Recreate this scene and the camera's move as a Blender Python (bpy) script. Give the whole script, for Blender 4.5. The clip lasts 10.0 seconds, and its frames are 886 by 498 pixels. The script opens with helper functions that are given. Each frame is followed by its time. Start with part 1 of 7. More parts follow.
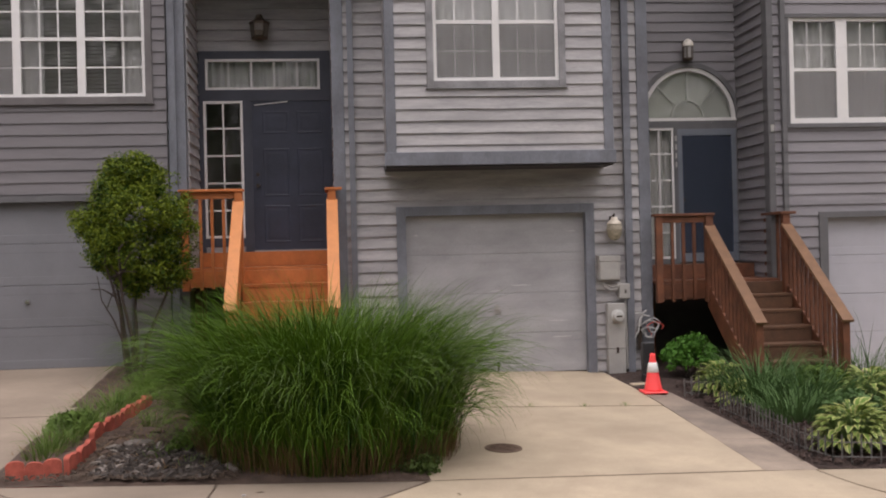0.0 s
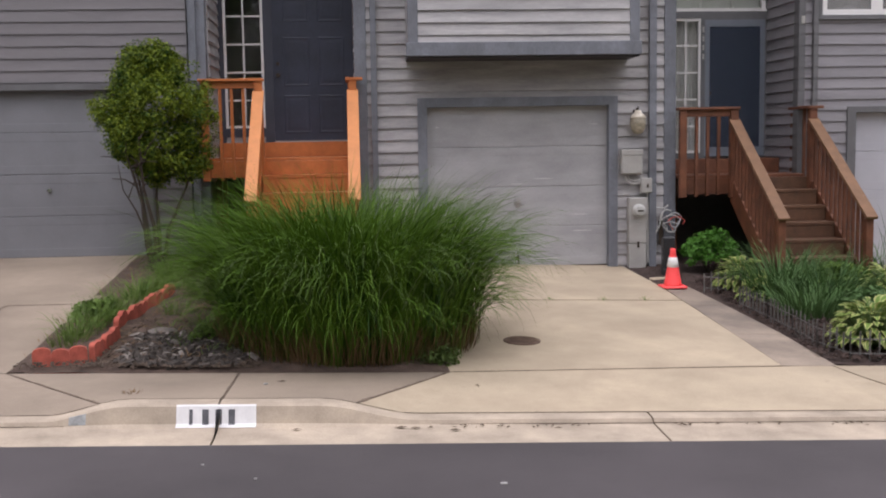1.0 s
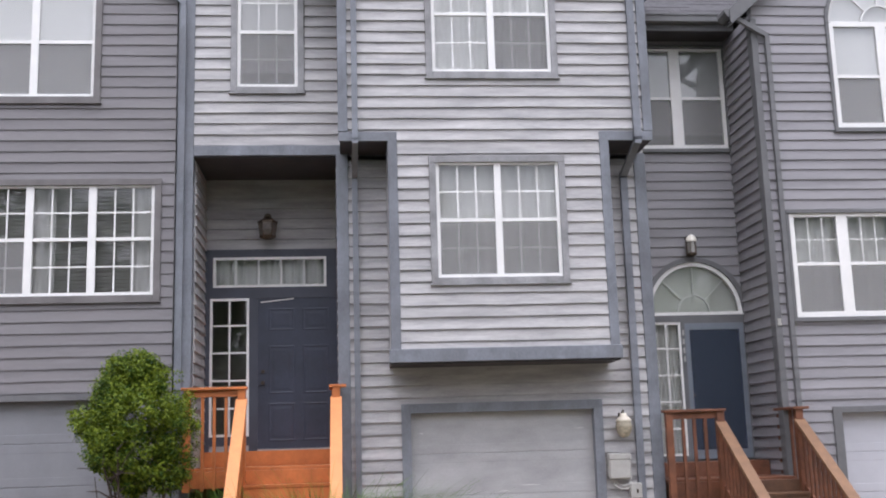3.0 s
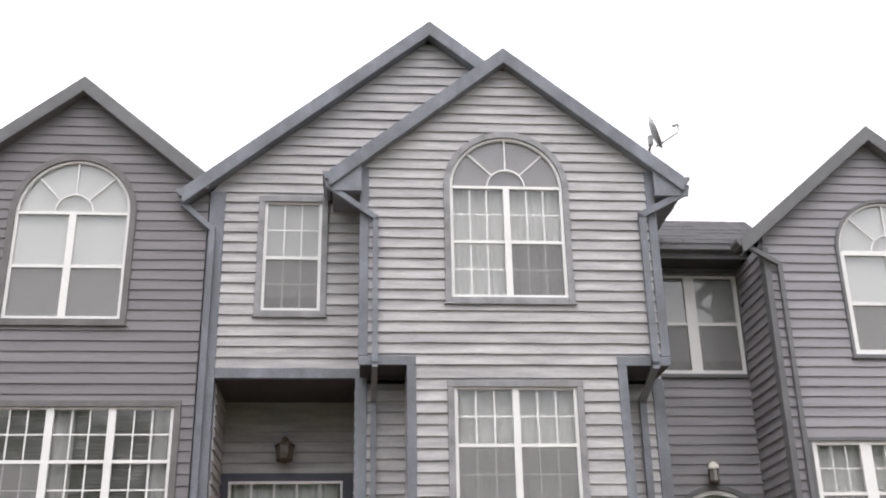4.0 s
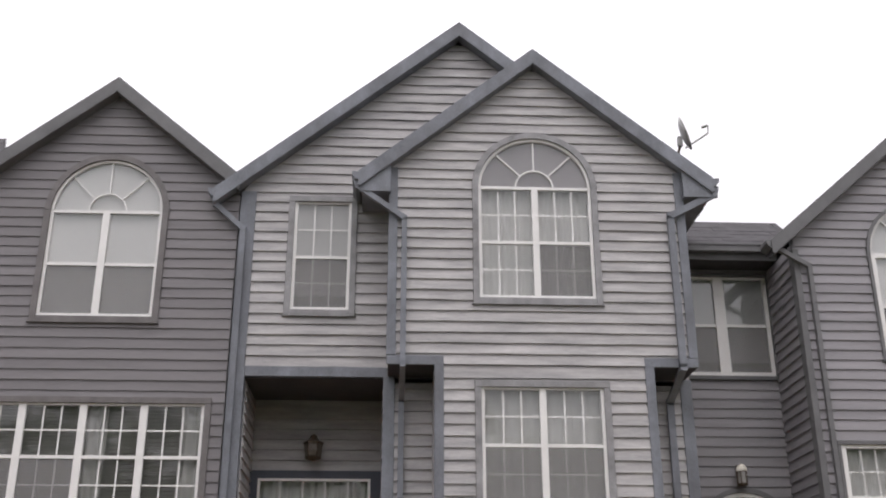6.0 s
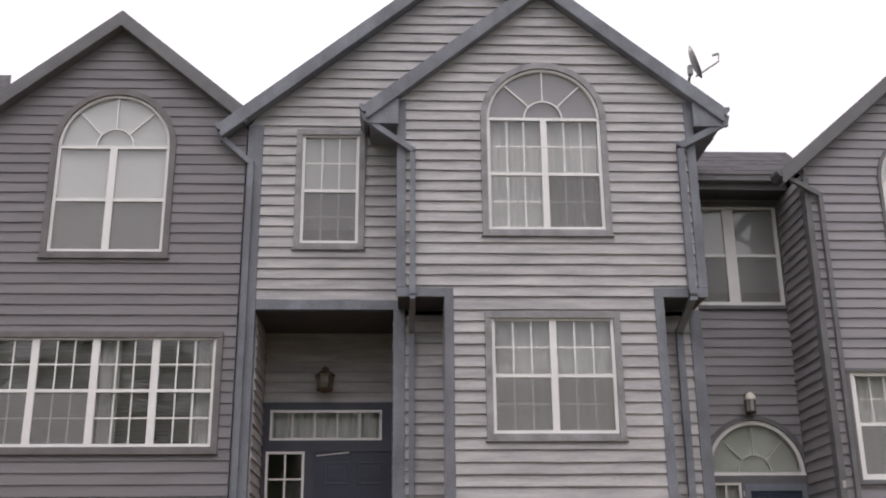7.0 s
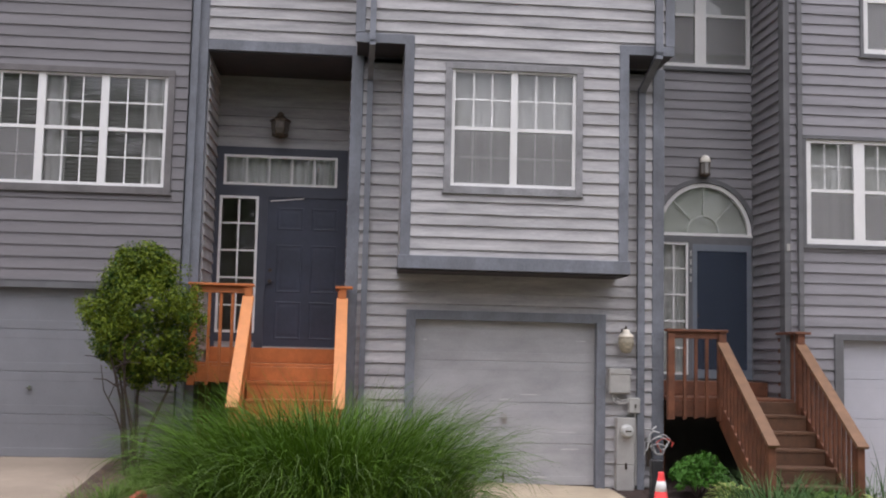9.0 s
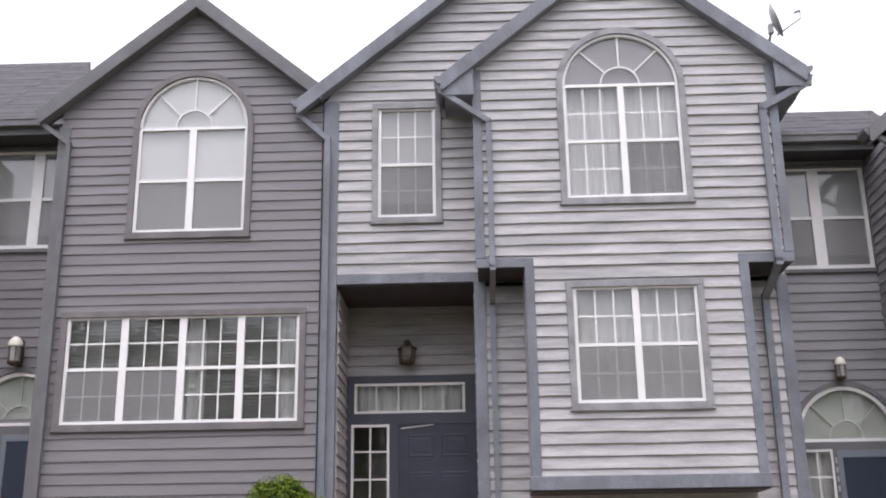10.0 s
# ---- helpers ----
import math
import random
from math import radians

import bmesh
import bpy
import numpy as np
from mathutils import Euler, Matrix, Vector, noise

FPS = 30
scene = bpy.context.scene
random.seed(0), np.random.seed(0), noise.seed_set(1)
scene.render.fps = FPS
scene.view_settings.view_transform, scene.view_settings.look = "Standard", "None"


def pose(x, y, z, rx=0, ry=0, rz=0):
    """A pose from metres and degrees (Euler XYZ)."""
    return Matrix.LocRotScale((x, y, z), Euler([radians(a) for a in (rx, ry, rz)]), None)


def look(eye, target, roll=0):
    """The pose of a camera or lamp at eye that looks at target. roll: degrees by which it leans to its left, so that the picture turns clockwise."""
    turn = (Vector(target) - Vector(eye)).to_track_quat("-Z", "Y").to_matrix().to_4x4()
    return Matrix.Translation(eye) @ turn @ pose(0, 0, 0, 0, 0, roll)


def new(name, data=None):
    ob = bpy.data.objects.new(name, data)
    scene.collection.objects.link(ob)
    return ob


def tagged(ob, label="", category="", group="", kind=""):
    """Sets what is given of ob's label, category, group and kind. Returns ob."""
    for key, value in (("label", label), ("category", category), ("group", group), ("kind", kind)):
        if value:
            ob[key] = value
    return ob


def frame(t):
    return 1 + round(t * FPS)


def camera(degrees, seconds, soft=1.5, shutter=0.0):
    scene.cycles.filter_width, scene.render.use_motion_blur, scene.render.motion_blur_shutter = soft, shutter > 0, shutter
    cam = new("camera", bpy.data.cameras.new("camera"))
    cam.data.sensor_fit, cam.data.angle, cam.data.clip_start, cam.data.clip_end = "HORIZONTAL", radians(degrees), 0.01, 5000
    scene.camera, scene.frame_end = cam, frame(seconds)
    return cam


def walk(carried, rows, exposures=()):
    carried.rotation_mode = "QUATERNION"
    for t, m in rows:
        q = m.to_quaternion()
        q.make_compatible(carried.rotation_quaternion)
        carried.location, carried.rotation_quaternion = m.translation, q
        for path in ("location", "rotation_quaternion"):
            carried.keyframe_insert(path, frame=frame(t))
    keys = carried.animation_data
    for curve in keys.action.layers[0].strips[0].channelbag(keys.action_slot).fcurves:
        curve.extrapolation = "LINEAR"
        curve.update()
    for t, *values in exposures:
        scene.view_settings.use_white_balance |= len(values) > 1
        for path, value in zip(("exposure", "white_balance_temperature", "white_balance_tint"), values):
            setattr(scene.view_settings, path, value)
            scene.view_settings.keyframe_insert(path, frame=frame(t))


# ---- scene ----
cam = camera(45.0, 10.0, 2.0)
PATH = [
    (0, (-2.164, -14.208, 1.661), (-1.962, -12.218, 1.663), -1.4),
    (0.5, (-2.184, -14.15, 1.672), (-1.986, -12.161, 1.602), -2.2),
    (0.8, (-2.172, -14.141, 1.676), (-1.979, -12.155, 1.546), -1.6),
    (1, (-2.161, -14.168, 1.676), (-2.002, -12.184, 1.476), -0.9),
    (1.1, (-2.146, -14.182, 1.676), (-1.996, -12.203, 1.433), -0.6),
    (1.2, (-2.131, -14.197, 1.676), (-2.017, -12.221, 1.391), -0.2),
    (1.3, (-2.115, -14.211, 1.677), (-2.022, -12.227, 1.443), 0.6),
    (1.4, (-2.1, -14.226, 1.677), (-2.051, -12.238, 1.463), 1.5),
    (1.5, (-2.085, -14.24, 1.677), (-2.09, -12.253, 1.455), 0.75),
    (1.6, (-2.065, -14.236, 1.679), (-2.106, -12.249, 1.453), 0.6),
    (1.7, (-2.044, -14.232, 1.68), (-2.074, -12.241, 1.495), 0.6),
    (1.8, (-2.024, -14.229, 1.682), (-2.015, -12.234, 1.537), -0.0),
    (1.9, (-2.003, -14.225, 1.683), (-1.929, -12.229, 1.584), -0.8),
    (2.0, (-1.983, -14.221, 1.685), (-1.866, -12.226, 1.608), -1.8),
    (2.2, (-1.981, -14.186, 1.689), (-1.77, -12.197, 1.707), -2.1),
    (2.4, (-1.979, -14.151, 1.694), (-1.765, -12.165, 1.792), -2.0),
    (2.5, (-1.978, -14.133, 1.696), (-1.774, -12.149, 1.841), -1.4),
    (2.6, (-1.988, -14.132, 1.697), (-1.793, -12.152, 1.897), -0.5),
    (2.8, (-2.023, -14.149, 1.699), (-1.836, -12.181, 2.001), -0.4),
    (3.0, (-2.053, -14.15, 1.703), (-1.869, -12.191, 2.064), -1.7),
    (3.2, (-2.071, -14.156, 1.708), (-1.886, -12.218, 2.168), -1.4),
    (4.3, (-2.093, -14.299, 1.753), (-1.951, -12.473, 2.556), -0.9),
    (4.5, (-2.096, -14.307, 1.756), (-1.961, -12.493, 2.587), -0.7),
    (4.6, (-2.091, -14.315, 1.752), (-1.959, -12.508, 2.599), -0.6),
    (5.0, (-2.069, -14.347, 1.734), (-1.958, -12.54, 2.584), -0.0),
    (6.3, (-2.05, -14.356, 1.754), (-1.962, -12.486, 2.458), 0.0),
    (6.5, (-2.056, -14.338, 1.754), (-1.975, -12.459, 2.435), 0.2),
    (7.0, (-2.069, -14.322, 1.721), (-1.988, -12.427, 2.356), -0.5),
    (7.3, (-2.056, -14.302, 1.714), (-1.974, -12.371, 2.23), -0.8),
    (7.4, (-2.052, -14.295, 1.711), (-1.972, -12.351, 2.175), -1.0),
    (7.5, (-2.05, -14.293, 1.708), (-1.973, -12.338, 2.125), -0.9),
    (7.8, (-2.055, -14.274, 1.699), (-1.982, -12.292, 1.957), -0.8),
    (8.0, (-2.061, -14.273, 1.695), (-1.989, -12.279, 1.832), -0.7),
    (8.3, (-2.071, -14.212, 1.696), (-2.004, -12.213, 1.69), -0.4),
    (8.5, (-2.087, -14.176, 1.696), (-2.019, -12.177, 1.702), 0.4),
    (8.8, (-2.116, -14.128, 1.696), (-1.95, -12.138, 1.802), 1.3),
    (9.0, (-2.114, -14.108, 1.696), (-1.939, -12.125, 1.888), 1.3),
    (9.3, (-2.091, -14.147, 1.697), (-1.976, -12.189, 2.088), 0.4),
    (9.5, (-2.091, -14.189, 1.697), (-1.998, -12.254, 2.195), -0.2),
    (9.8, (-2.12, -14.224, 1.703), (-2.102, -12.306, 2.271), -0.5),
    (10.0, (-2.142, -14.276, 1.702), (-2.199, -12.366, 2.292), -0.8),
]
EXPOSURES = [
    (0, -0.06, 6700, 18), (0.5, 0.04, 6550, 18), (1, 0.02, 6300, 17), (1.5, -0.03, 6150, 17), (2, 0.05, 5950, 15), (2.5, 0.3, 5700, 13),
    (3, 0.65, 6000, 15), (3.2, 0.7, 6100, 14), (4.3, 0.58, 6450, 12), (5, 0.43, 6450, 12), (6.3, 0.05, 6500, 15), (7, 0.03, 6500, 16),
    (7.5, 0.0, 6600, 17), (8, -0.05, 6750, 18), (8.5, -0.02, 6350, 17), (9, 0.22, 6200, 16), (9.5, 0.68, 6050, 16), (10, 0.65, 6200, 17),
]
walk(cam, [(t, look(eye, target, roll)) for t, eye, target, roll in PATH], EXPOSURES)

# ---- world and light: bright overcast ----
world = bpy.data.worlds.new("overcast")
scene.world = world
world.use_nodes = True
wn = world.node_tree.nodes
wl = world.node_tree.links
wn.clear()
sky = wn.new("ShaderNodeTexSky")
sky.sky_type = "NISHITA"
sky.sun_disc = False
sky.sun_elevation = radians(64)
sky.sun_rotation = radians(200)
sky.dust_density = 4.0
veil = wn.new("ShaderNodeHueSaturation")
veil.inputs["Saturation"].default_value = 0.12
cloud = wn.new("ShaderNodeMix")
cloud.data_type = "RGBA"
cloud.inputs["Factor"].default_value = 0.6
cloud.inputs["B"].default_value = (13.2, 13.0, 13.35, 1)
# an overcast sky is brighter overhead than near the horizon
aim = wn.new("ShaderNodeTexCoord")
split = wn.new("ShaderNodeSeparateXYZ")
rise = wn.new("ShaderNodeMapRange")
rise.inputs["To Min"].default_value = 0.55
rise.inputs["To Max"].default_value = 1.55
zen = wn.new("ShaderNodeVectorMath")
zen.operation = "SCALE"
wl.new(aim.outputs["Generated"], split.inputs[0])
wl.new(split.outputs[2], rise.inputs["Value"])
wl.new(rise.outputs[0], zen.inputs["Scale"])
bg = wn.new("ShaderNodeBackground")
bg.inputs["Strength"].default_value = 0.12
wo = wn.new("ShaderNodeOutputWorld")
wl.new(sky.outputs[0], veil.inputs["Color"])
wl.new(veil.outputs[0], cloud.inputs["A"])
wl.new(cloud.outputs["Result"], zen.inputs[0])
wl.new(zen.outputs[0], bg.inputs["Color"])
wl.new(bg.outputs[0], wo.inputs["Surface"])
sun = new("sun", bpy.data.lights.new("sun", "SUN"))
sun.data.energy = 1.2
sun.data.angle = radians(60)
sun.data.color = (1.0, 0.97, 0.93)
sun.matrix_world = look((3, -7, 22), (0, 0, 0))

# ---- materials ----
MATS = {}


def mat(name, base, rough=0.6, vary=0.25, scale=6.0, grain=60.0, bump=0.15, metal=0.0, stretch=(1, 1, 1), alt=None,
        per_piece=0.0, spec=0.5, bump_dist=0.01, stain=None, knots=None):
    """Base colour varied at two scales in object space, with fine relief and, where asked, a shade per piece."""
    m = bpy.data.materials.new(name)
    m.use_nodes = True
    nt = m.node_tree
    nodes, links = nt.nodes, nt.links
    bsdf = nodes["Principled BSDF"]
    coord = nodes.new("ShaderNodeNewGeometry")
    mp = nodes.new("ShaderNodeMapping")
    mp.inputs["Scale"].default_value = stretch
    links.new(coord.outputs["Position"], mp.inputs["Vector"])
    big = nodes.new("ShaderNodeTexNoise")
    big.inputs["Scale"].default_value = scale
    big.inputs["Detail"].default_value = 5
    big.inputs["Roughness"].default_value = 0.6
    fine = nodes.new("ShaderNodeTexNoise")
    fine.inputs["Scale"].default_value = grain
    fine.inputs["Detail"].default_value = 3
    links.new(mp.outputs[0], big.inputs["Vector"])
    links.new(mp.outputs[0], fine.inputs["Vector"])
    add = nodes.new("ShaderNodeMath")
    add.operation = "MULTIPLY_ADD"
    add.inputs[1].default_value = 0.35
    links.new(fine.outputs["Fac"], add.inputs[0])
    links.new(big.outputs["Fac"], add.inputs[2])
    ramp = nodes.new("ShaderNodeValToRGB")
    ramp.color_ramp.elements[0].position = 0.45
    ramp.color_ramp.elements[1].position = 0.95
    lo = [max(0, c * (1 - vary)) for c in base]
    hi = [min(1, c * (1 + vary)) for c in (alt or base)]
    ramp.color_ramp.elements[0].color = (*lo, 1)
    ramp.color_ramp.elements[1].color = (*hi, 1)
    links.new(add.outputs[0], ramp.inputs["Fac"])
    out = ramp.outputs["Color"]
    for layer, sc, lo_, hi_, most in ((stain, 1.1, 0.48, 0.72, 0.6), (knots, 9.0, 0.64, 0.72, 0.55)):
        if layer:
            bl = nodes.new("ShaderNodeTexNoise")
            bl.inputs["Scale"].default_value = sc
            bl.inputs["Detail"].default_value = 6
            bl.inputs["Roughness"].default_value = 0.7
            links.new(mp.outputs[0], bl.inputs["Vector"])
            rg_ = nodes.new("ShaderNodeMapRange")
            rg_.inputs["From Min"].default_value = lo_
            rg_.inputs["From Max"].default_value = hi_
            rg_.inputs["To Max"].default_value = most
            links.new(bl.outputs["Fac"], rg_.inputs["Value"])
            mx = nodes.new("ShaderNodeMix")
            mx.data_type = "RGBA"
            mx.inputs["B"].default_value = (*layer, 1)
            links.new(rg_.outputs[0], mx.inputs["Factor"])
            links.new(out, mx.inputs["A"])
            out = mx.outputs["Result"]
    if per_piece:
        info = nodes.new("ShaderNodeObjectInfo")
        mr = nodes.new("ShaderNodeMapRange")
        mr.inputs["To Min"].default_value = 1 - per_piece
        mr.inputs["To Max"].default_value = 1 + per_piece
        links.new(info.outputs["Random"], mr.inputs["Value"])
        hs = nodes.new("ShaderNodeHueSaturation")
        links.new(mr.outputs[0], hs.inputs["Value"])
        links.new(out, hs.inputs["Color"])
        out = hs.outputs["Color"]
    links.new(out, bsdf.inputs["Base Color"])
    bsdf.inputs["Roughness"].default_value = rough
    bsdf.inputs["Metallic"].default_value = metal
    bsdf.inputs["Specular IOR Level"].default_value = spec
    if bump:
        bp = nodes.new("ShaderNodeBump")
        bp.inputs["Strength"].default_value = bump
        bp.inputs["Distance"].default_value = bump_dist
        links.new(add.outputs[0], bp.inputs["Height"])
        links.new(bp.outputs[0], bsdf.inputs["Normal"])
    MATS[name] = m
    return m


SIDING = mat("siding_grey", (0.345, 0.339, 0.348), 0.65, 0.28, 3.0, 40, 0.2, stretch=(0.4, 1, 3.0), alt=(0.39, 0.375, 0.375), per_piece=0.075, stain=(0.27, 0.258, 0.26), knots=(0.19, 0.17, 0.165))
SIDING_R = mat("siding_grey_lilac", (0.24, 0.23, 0.246), 0.62, 0.22, 2.2, 40, 0.2, stretch=(0.3, 1, 3.0), per_piece=0.07, stain=(0.19, 0.18, 0.185))
SIDING_L = mat("siding_grey_taupe", (0.172, 0.162, 0.17), 0.62, 0.22, 2.2, 40, 0.2, stretch=(0.3, 1, 3.0), per_piece=0.07, stain=(0.135, 0.124, 0.128))
TRIM = mat("trim_blue_grey", (0.165, 0.176, 0.202), 0.6, 0.35, 3, 50, 0.25, stretch=(1, 1, 0.6), stain=(0.105, 0.105, 0.115))
TRIM_L = mat("trim_grey", (0.125, 0.125, 0.13), 0.6, 0.2, 3, 50, 0.2)
CASING = mat("casing_grey_paint", (0.245, 0.243, 0.252), 0.6, 0.35, 4, 50, 0.25, stain=(0.17, 0.16, 0.16))
CASING_L = mat("casing_taupe_paint", (0.138, 0.128, 0.128), 0.6, 0.25, 4, 50, 0.25, stain=(0.11, 0.10, 0.098))
# Near-black base puts the shade under overhangs into the colour; black pipe too.
SOFFIT = mat("soffit_shade_and_pipe_black", (0.042, 0.039, 0.043), 0.7, 0.25, 4, 50, 0.1)
NAVY = mat("navy_door_paint", (0.035, 0.041, 0.064), 0.5, 0.25, 2, 40, 0.08)
NAVYTRIM = mat("dark_slate_trim_paint", (0.05, 0.055, 0.075), 0.55, 0.2, 3, 50, 0.1)
DOORBLUE = mat("deep_blue_door_paint", (0.02, 0.035, 0.06), 0.35, 0.2, 2, 40, 0.05)
WHITE = mat("white_vinyl", (0.74, 0.73, 0.72), 0.4, 0.06, 4, 60, 0.03)
GARAGE = mat("garage_door_paint", (0.37, 0.37, 0.38), 0.55, 0.2, 2.2, 50, 0.08, stretch=(0.6, 1, 1.6))
GARAGE_L = mat("garage_door_dark_grey_paint", (0.20, 0.204, 0.222), 0.55, 0.12, 1.6, 50, 0.06)
GARAGE_W = mat("garage_door_pale_paint", (0.42, 0.42, 0.46), 0.5, 0.08, 1.6, 50, 0.06)
CONCRETE = mat("concrete", (0.405, 0.333, 0.240), 0.85, 0.26, 0.9, 90, 0.25, per_piece=0.04, stain=(0.315, 0.25, 0.18), knots=(0.30, 0.24, 0.175))
# Darker concrete tone for the slabs to the left of the driveway.
CONCRETE_L = mat("darker_concrete", (0.262, 0.211, 0.162), 0.85, 0.3, 0.8, 90, 0.3, per_piece=0.04, stain=(0.22, 0.175, 0.135), knots=(0.22, 0.175, 0.13))
CURB = mat("curb_concrete", (0.395, 0.328, 0.255), 0.85, 0.32, 2.5, 90, 0.3)
STRIP = mat("stained_concrete", (0.20, 0.165, 0.14), 0.85, 0.3, 1.7, 90, 0.3, alt=(0.28, 0.225, 0.175))
ASPHALT = mat("asphalt", (0.058, 0.050, 0.053), 0.7, 0.35, 0.7, 180, 0.5)
MULCH = mat("dark_mulch", (0.05, 0.031, 0.025), 0.95, 0.6, 14, 70, 0.9, bump_dist=0.04)
SOIL = mat("soil", (0.10, 0.065, 0.045), 0.95, 0.5, 8, 60, 0.8, bump_dist=0.04)
CEDAR = mat("orange_stained_wood", (0.45, 0.142, 0.038), 0.55, 0.25, 5, 50, 0.2, stretch=(1, 1, 1), per_piece=0.08)
CEDARL = mat("orange_handrail_wood", (0.60, 0.235, 0.078), 0.5, 0.15, 5, 50, 0.15, per_piece=0.05)
BROWN = mat("brown_stained_wood", (0.138, 0.050, 0.023), 0.6, 0.45, 5, 50, 0.25, per_piece=0.12)
TREAD = mat("weathered_tread_wood", (0.105, 0.05, 0.025), 0.7, 0.35, 6, 50, 0.3, per_piece=0.1)
RAILBR = mat("brown_handrail_wood", (0.165, 0.085, 0.042), 0.6, 0.25, 6, 50, 0.2, per_piece=0.08)
SHINGLE = mat("roof_shingle", (0.052, 0.049, 0.054), 0.9, 0.35, 6, 120, 0.6)
DARKMETAL = mat("dark_bronze_metal", (0.06, 0.045, 0.035), 0.5, 0.3, 20, 80, 0.1, metal=0.5)
GREYBOX = mat("grey_utility_paint", (0.36, 0.35, 0.33), 0.5, 0.12, 5, 60, 0.05)
CHROME = mat("chrome_metal", (0.62, 0.62, 0.62), 0.25, 0.1, 20, 60, 0, metal=1.0)
INNER = mat("interior_plaster", (0.30, 0.28, 0.26), 0.9, 0.05, 3, 40, 0)


def glass(name, tint=(0.95, 0.955, 0.955)):
    m = bpy.data.materials.new(name)
    m.use_nodes = True
    nodes, links = m.node_tree.nodes, m.node_tree.links
    nodes.remove(nodes["Principled BSDF"])
    clear = nodes.new("ShaderNodeBsdfTransparent")
    clear.inputs["Color"].default_value = (*tint, 1)
    gl = nodes.new("ShaderNodeBsdfGlossy")
    gl.inputs["Roughness"].default_value = 0.02
    fr = nodes.new("ShaderNodeFresnel")
    fr.inputs["IOR"].default_value = 1.6
    mx = nodes.new("ShaderNodeMixShader")
    links.new(fr.outputs[0], mx.inputs[0])
    links.new(clear.outputs[0], mx.inputs[1])
    links.new(gl.outputs[0], mx.inputs[2])
    links.new(mx.outputs[0], nodes["Material Output"].inputs["Surface"])
    return m


def mesh_cloth(name, colour, cover):
    """A woven sheet that lets part of the light straight through."""
    m = bpy.data.materials.new(name)
    m.use_nodes = True
    nodes, links = m.node_tree.nodes, m.node_tree.links
    bs = nodes["Principled BSDF"]
    bs.inputs["Base Color"].default_value = (*colour, 1)
    bs.inputs["Roughness"].default_value = 0.8
    bs.inputs["Alpha"].default_value = cover
    return m


GLASS = glass("window_glass")
SCREEN = mesh_cloth("insect_screen", (0.30, 0.295, 0.295), 0.36)
DARKSCREEN = mesh_cloth("dark_door_screen", (0.028, 0.04, 0.066), 0.8)
SHADE = mat("white_shade_cloth", (0.84, 0.83, 0.82), 0.9, 0.04, 3, 40, 0.03)
GREYBACK = mat("grey_pane_backing", (0.36, 0.33, 0.34), 0.5, 0.08, 3, 40, 0.0)
# Pale tone imitating sky mirrored in the half-round panes.
PALEGLEAM = mat("painted_sky_reflection", (0.64, 0.66, 0.60), 0.5, 0.15, 2, 40, 0.0)
PALEGRID = mat("grid_between_panes", (0.82, 0.83, 0.78), 0.5, 0.05, 3, 40, 0)
SHEER = mat("white_curtain_cloth", (0.76, 0.75, 0.73), 0.9, 0.10, 3, 40, 0.1)
DULLSHADE = mat("dull_roller_shade_cloth", (0.56, 0.55, 0.54), 0.9, 0.06, 3, 40, 0.05)
BLIND = mat("white_blind_slats", (0.52, 0.51, 0.49), 0.6, 0.05, 3, 40, 0.02)


# ---- geometry helpers ----
def box(bm, x0, x1, y0, y1, z0, z1):
    v = [bm.verts.new(p) for p in ((x0, y0, z0), (x1, y0, z0), (x1, y1, z0), (x0, y1, z0), (x0, y0, z1), (x1, y0, z1), (x1, y1, z1), (x0, y1, z1))]
    for q in ((3, 2, 1, 0), (4, 5, 6, 7), (0, 1, 5, 4), (1, 2, 6, 5), (2, 3, 7, 6), (3, 0, 4, 7)):
        bm.faces.new([v[i] for i in q])
    return v


def prism(bm, poly, y0, y1):
    """Extrudes a polygon of (x, z), counter-clockwise seen from -y, from y0 to y1."""
    a = [bm.verts.new((x, y0, z)) for x, z in poly]
    b = [bm.verts.new((x, y1, z)) for x, z in poly]
    n = len(poly)
    bm.faces.new(a)
    bm.faces.new(b[::-1])
    for i in range(n):
        j = (i + 1) % n
        bm.faces.new((a[j], a[i], b[i], b[j]))


def prism_x(bm, poly, x0, x1):
    """Extrudes a polygon of (y, z) from x0 to x1."""
    a = [bm.verts.new((x0, y, z)) for y, z in poly]
    b = [bm.verts.new((x1, y, z)) for y, z in poly]
    n = len(poly)
    bm.faces.new(a)
    bm.faces.new(b[::-1])
    for i in range(n):
        j = (i + 1) % n
        bm.faces.new((a[j], a[i], b[i], b[j]))


def beam(bm, p, q, w, h, up=(0, 0, 1)):
    """A bar of w by h from p to q."""
    p, q = Vector(p), Vector(q)
    d = (q - p).normalized()
    s = d.cross(Vector(up))
    s = s.normalized() if s.length > 1e-4 else Vector((1, 0, 0))
    u = s.cross(d).normalized()
    a = [bm.verts.new(p + s * i * w / 2 + u * j * h / 2) for i, j in ((-1, -1), (1, -1), (1, 1), (-1, 1))]
    b = [bm.verts.new(q + s * i * w / 2 + u * j * h / 2) for i, j in ((-1, -1), (1, -1), (1, 1), (-1, 1))]
    bm.faces.new(a[::-1])
    bm.faces.new(b)
    for i in range(4):
        j = (i + 1) % 4
        bm.faces.new((a[i], a[j], b[j], b[i]))


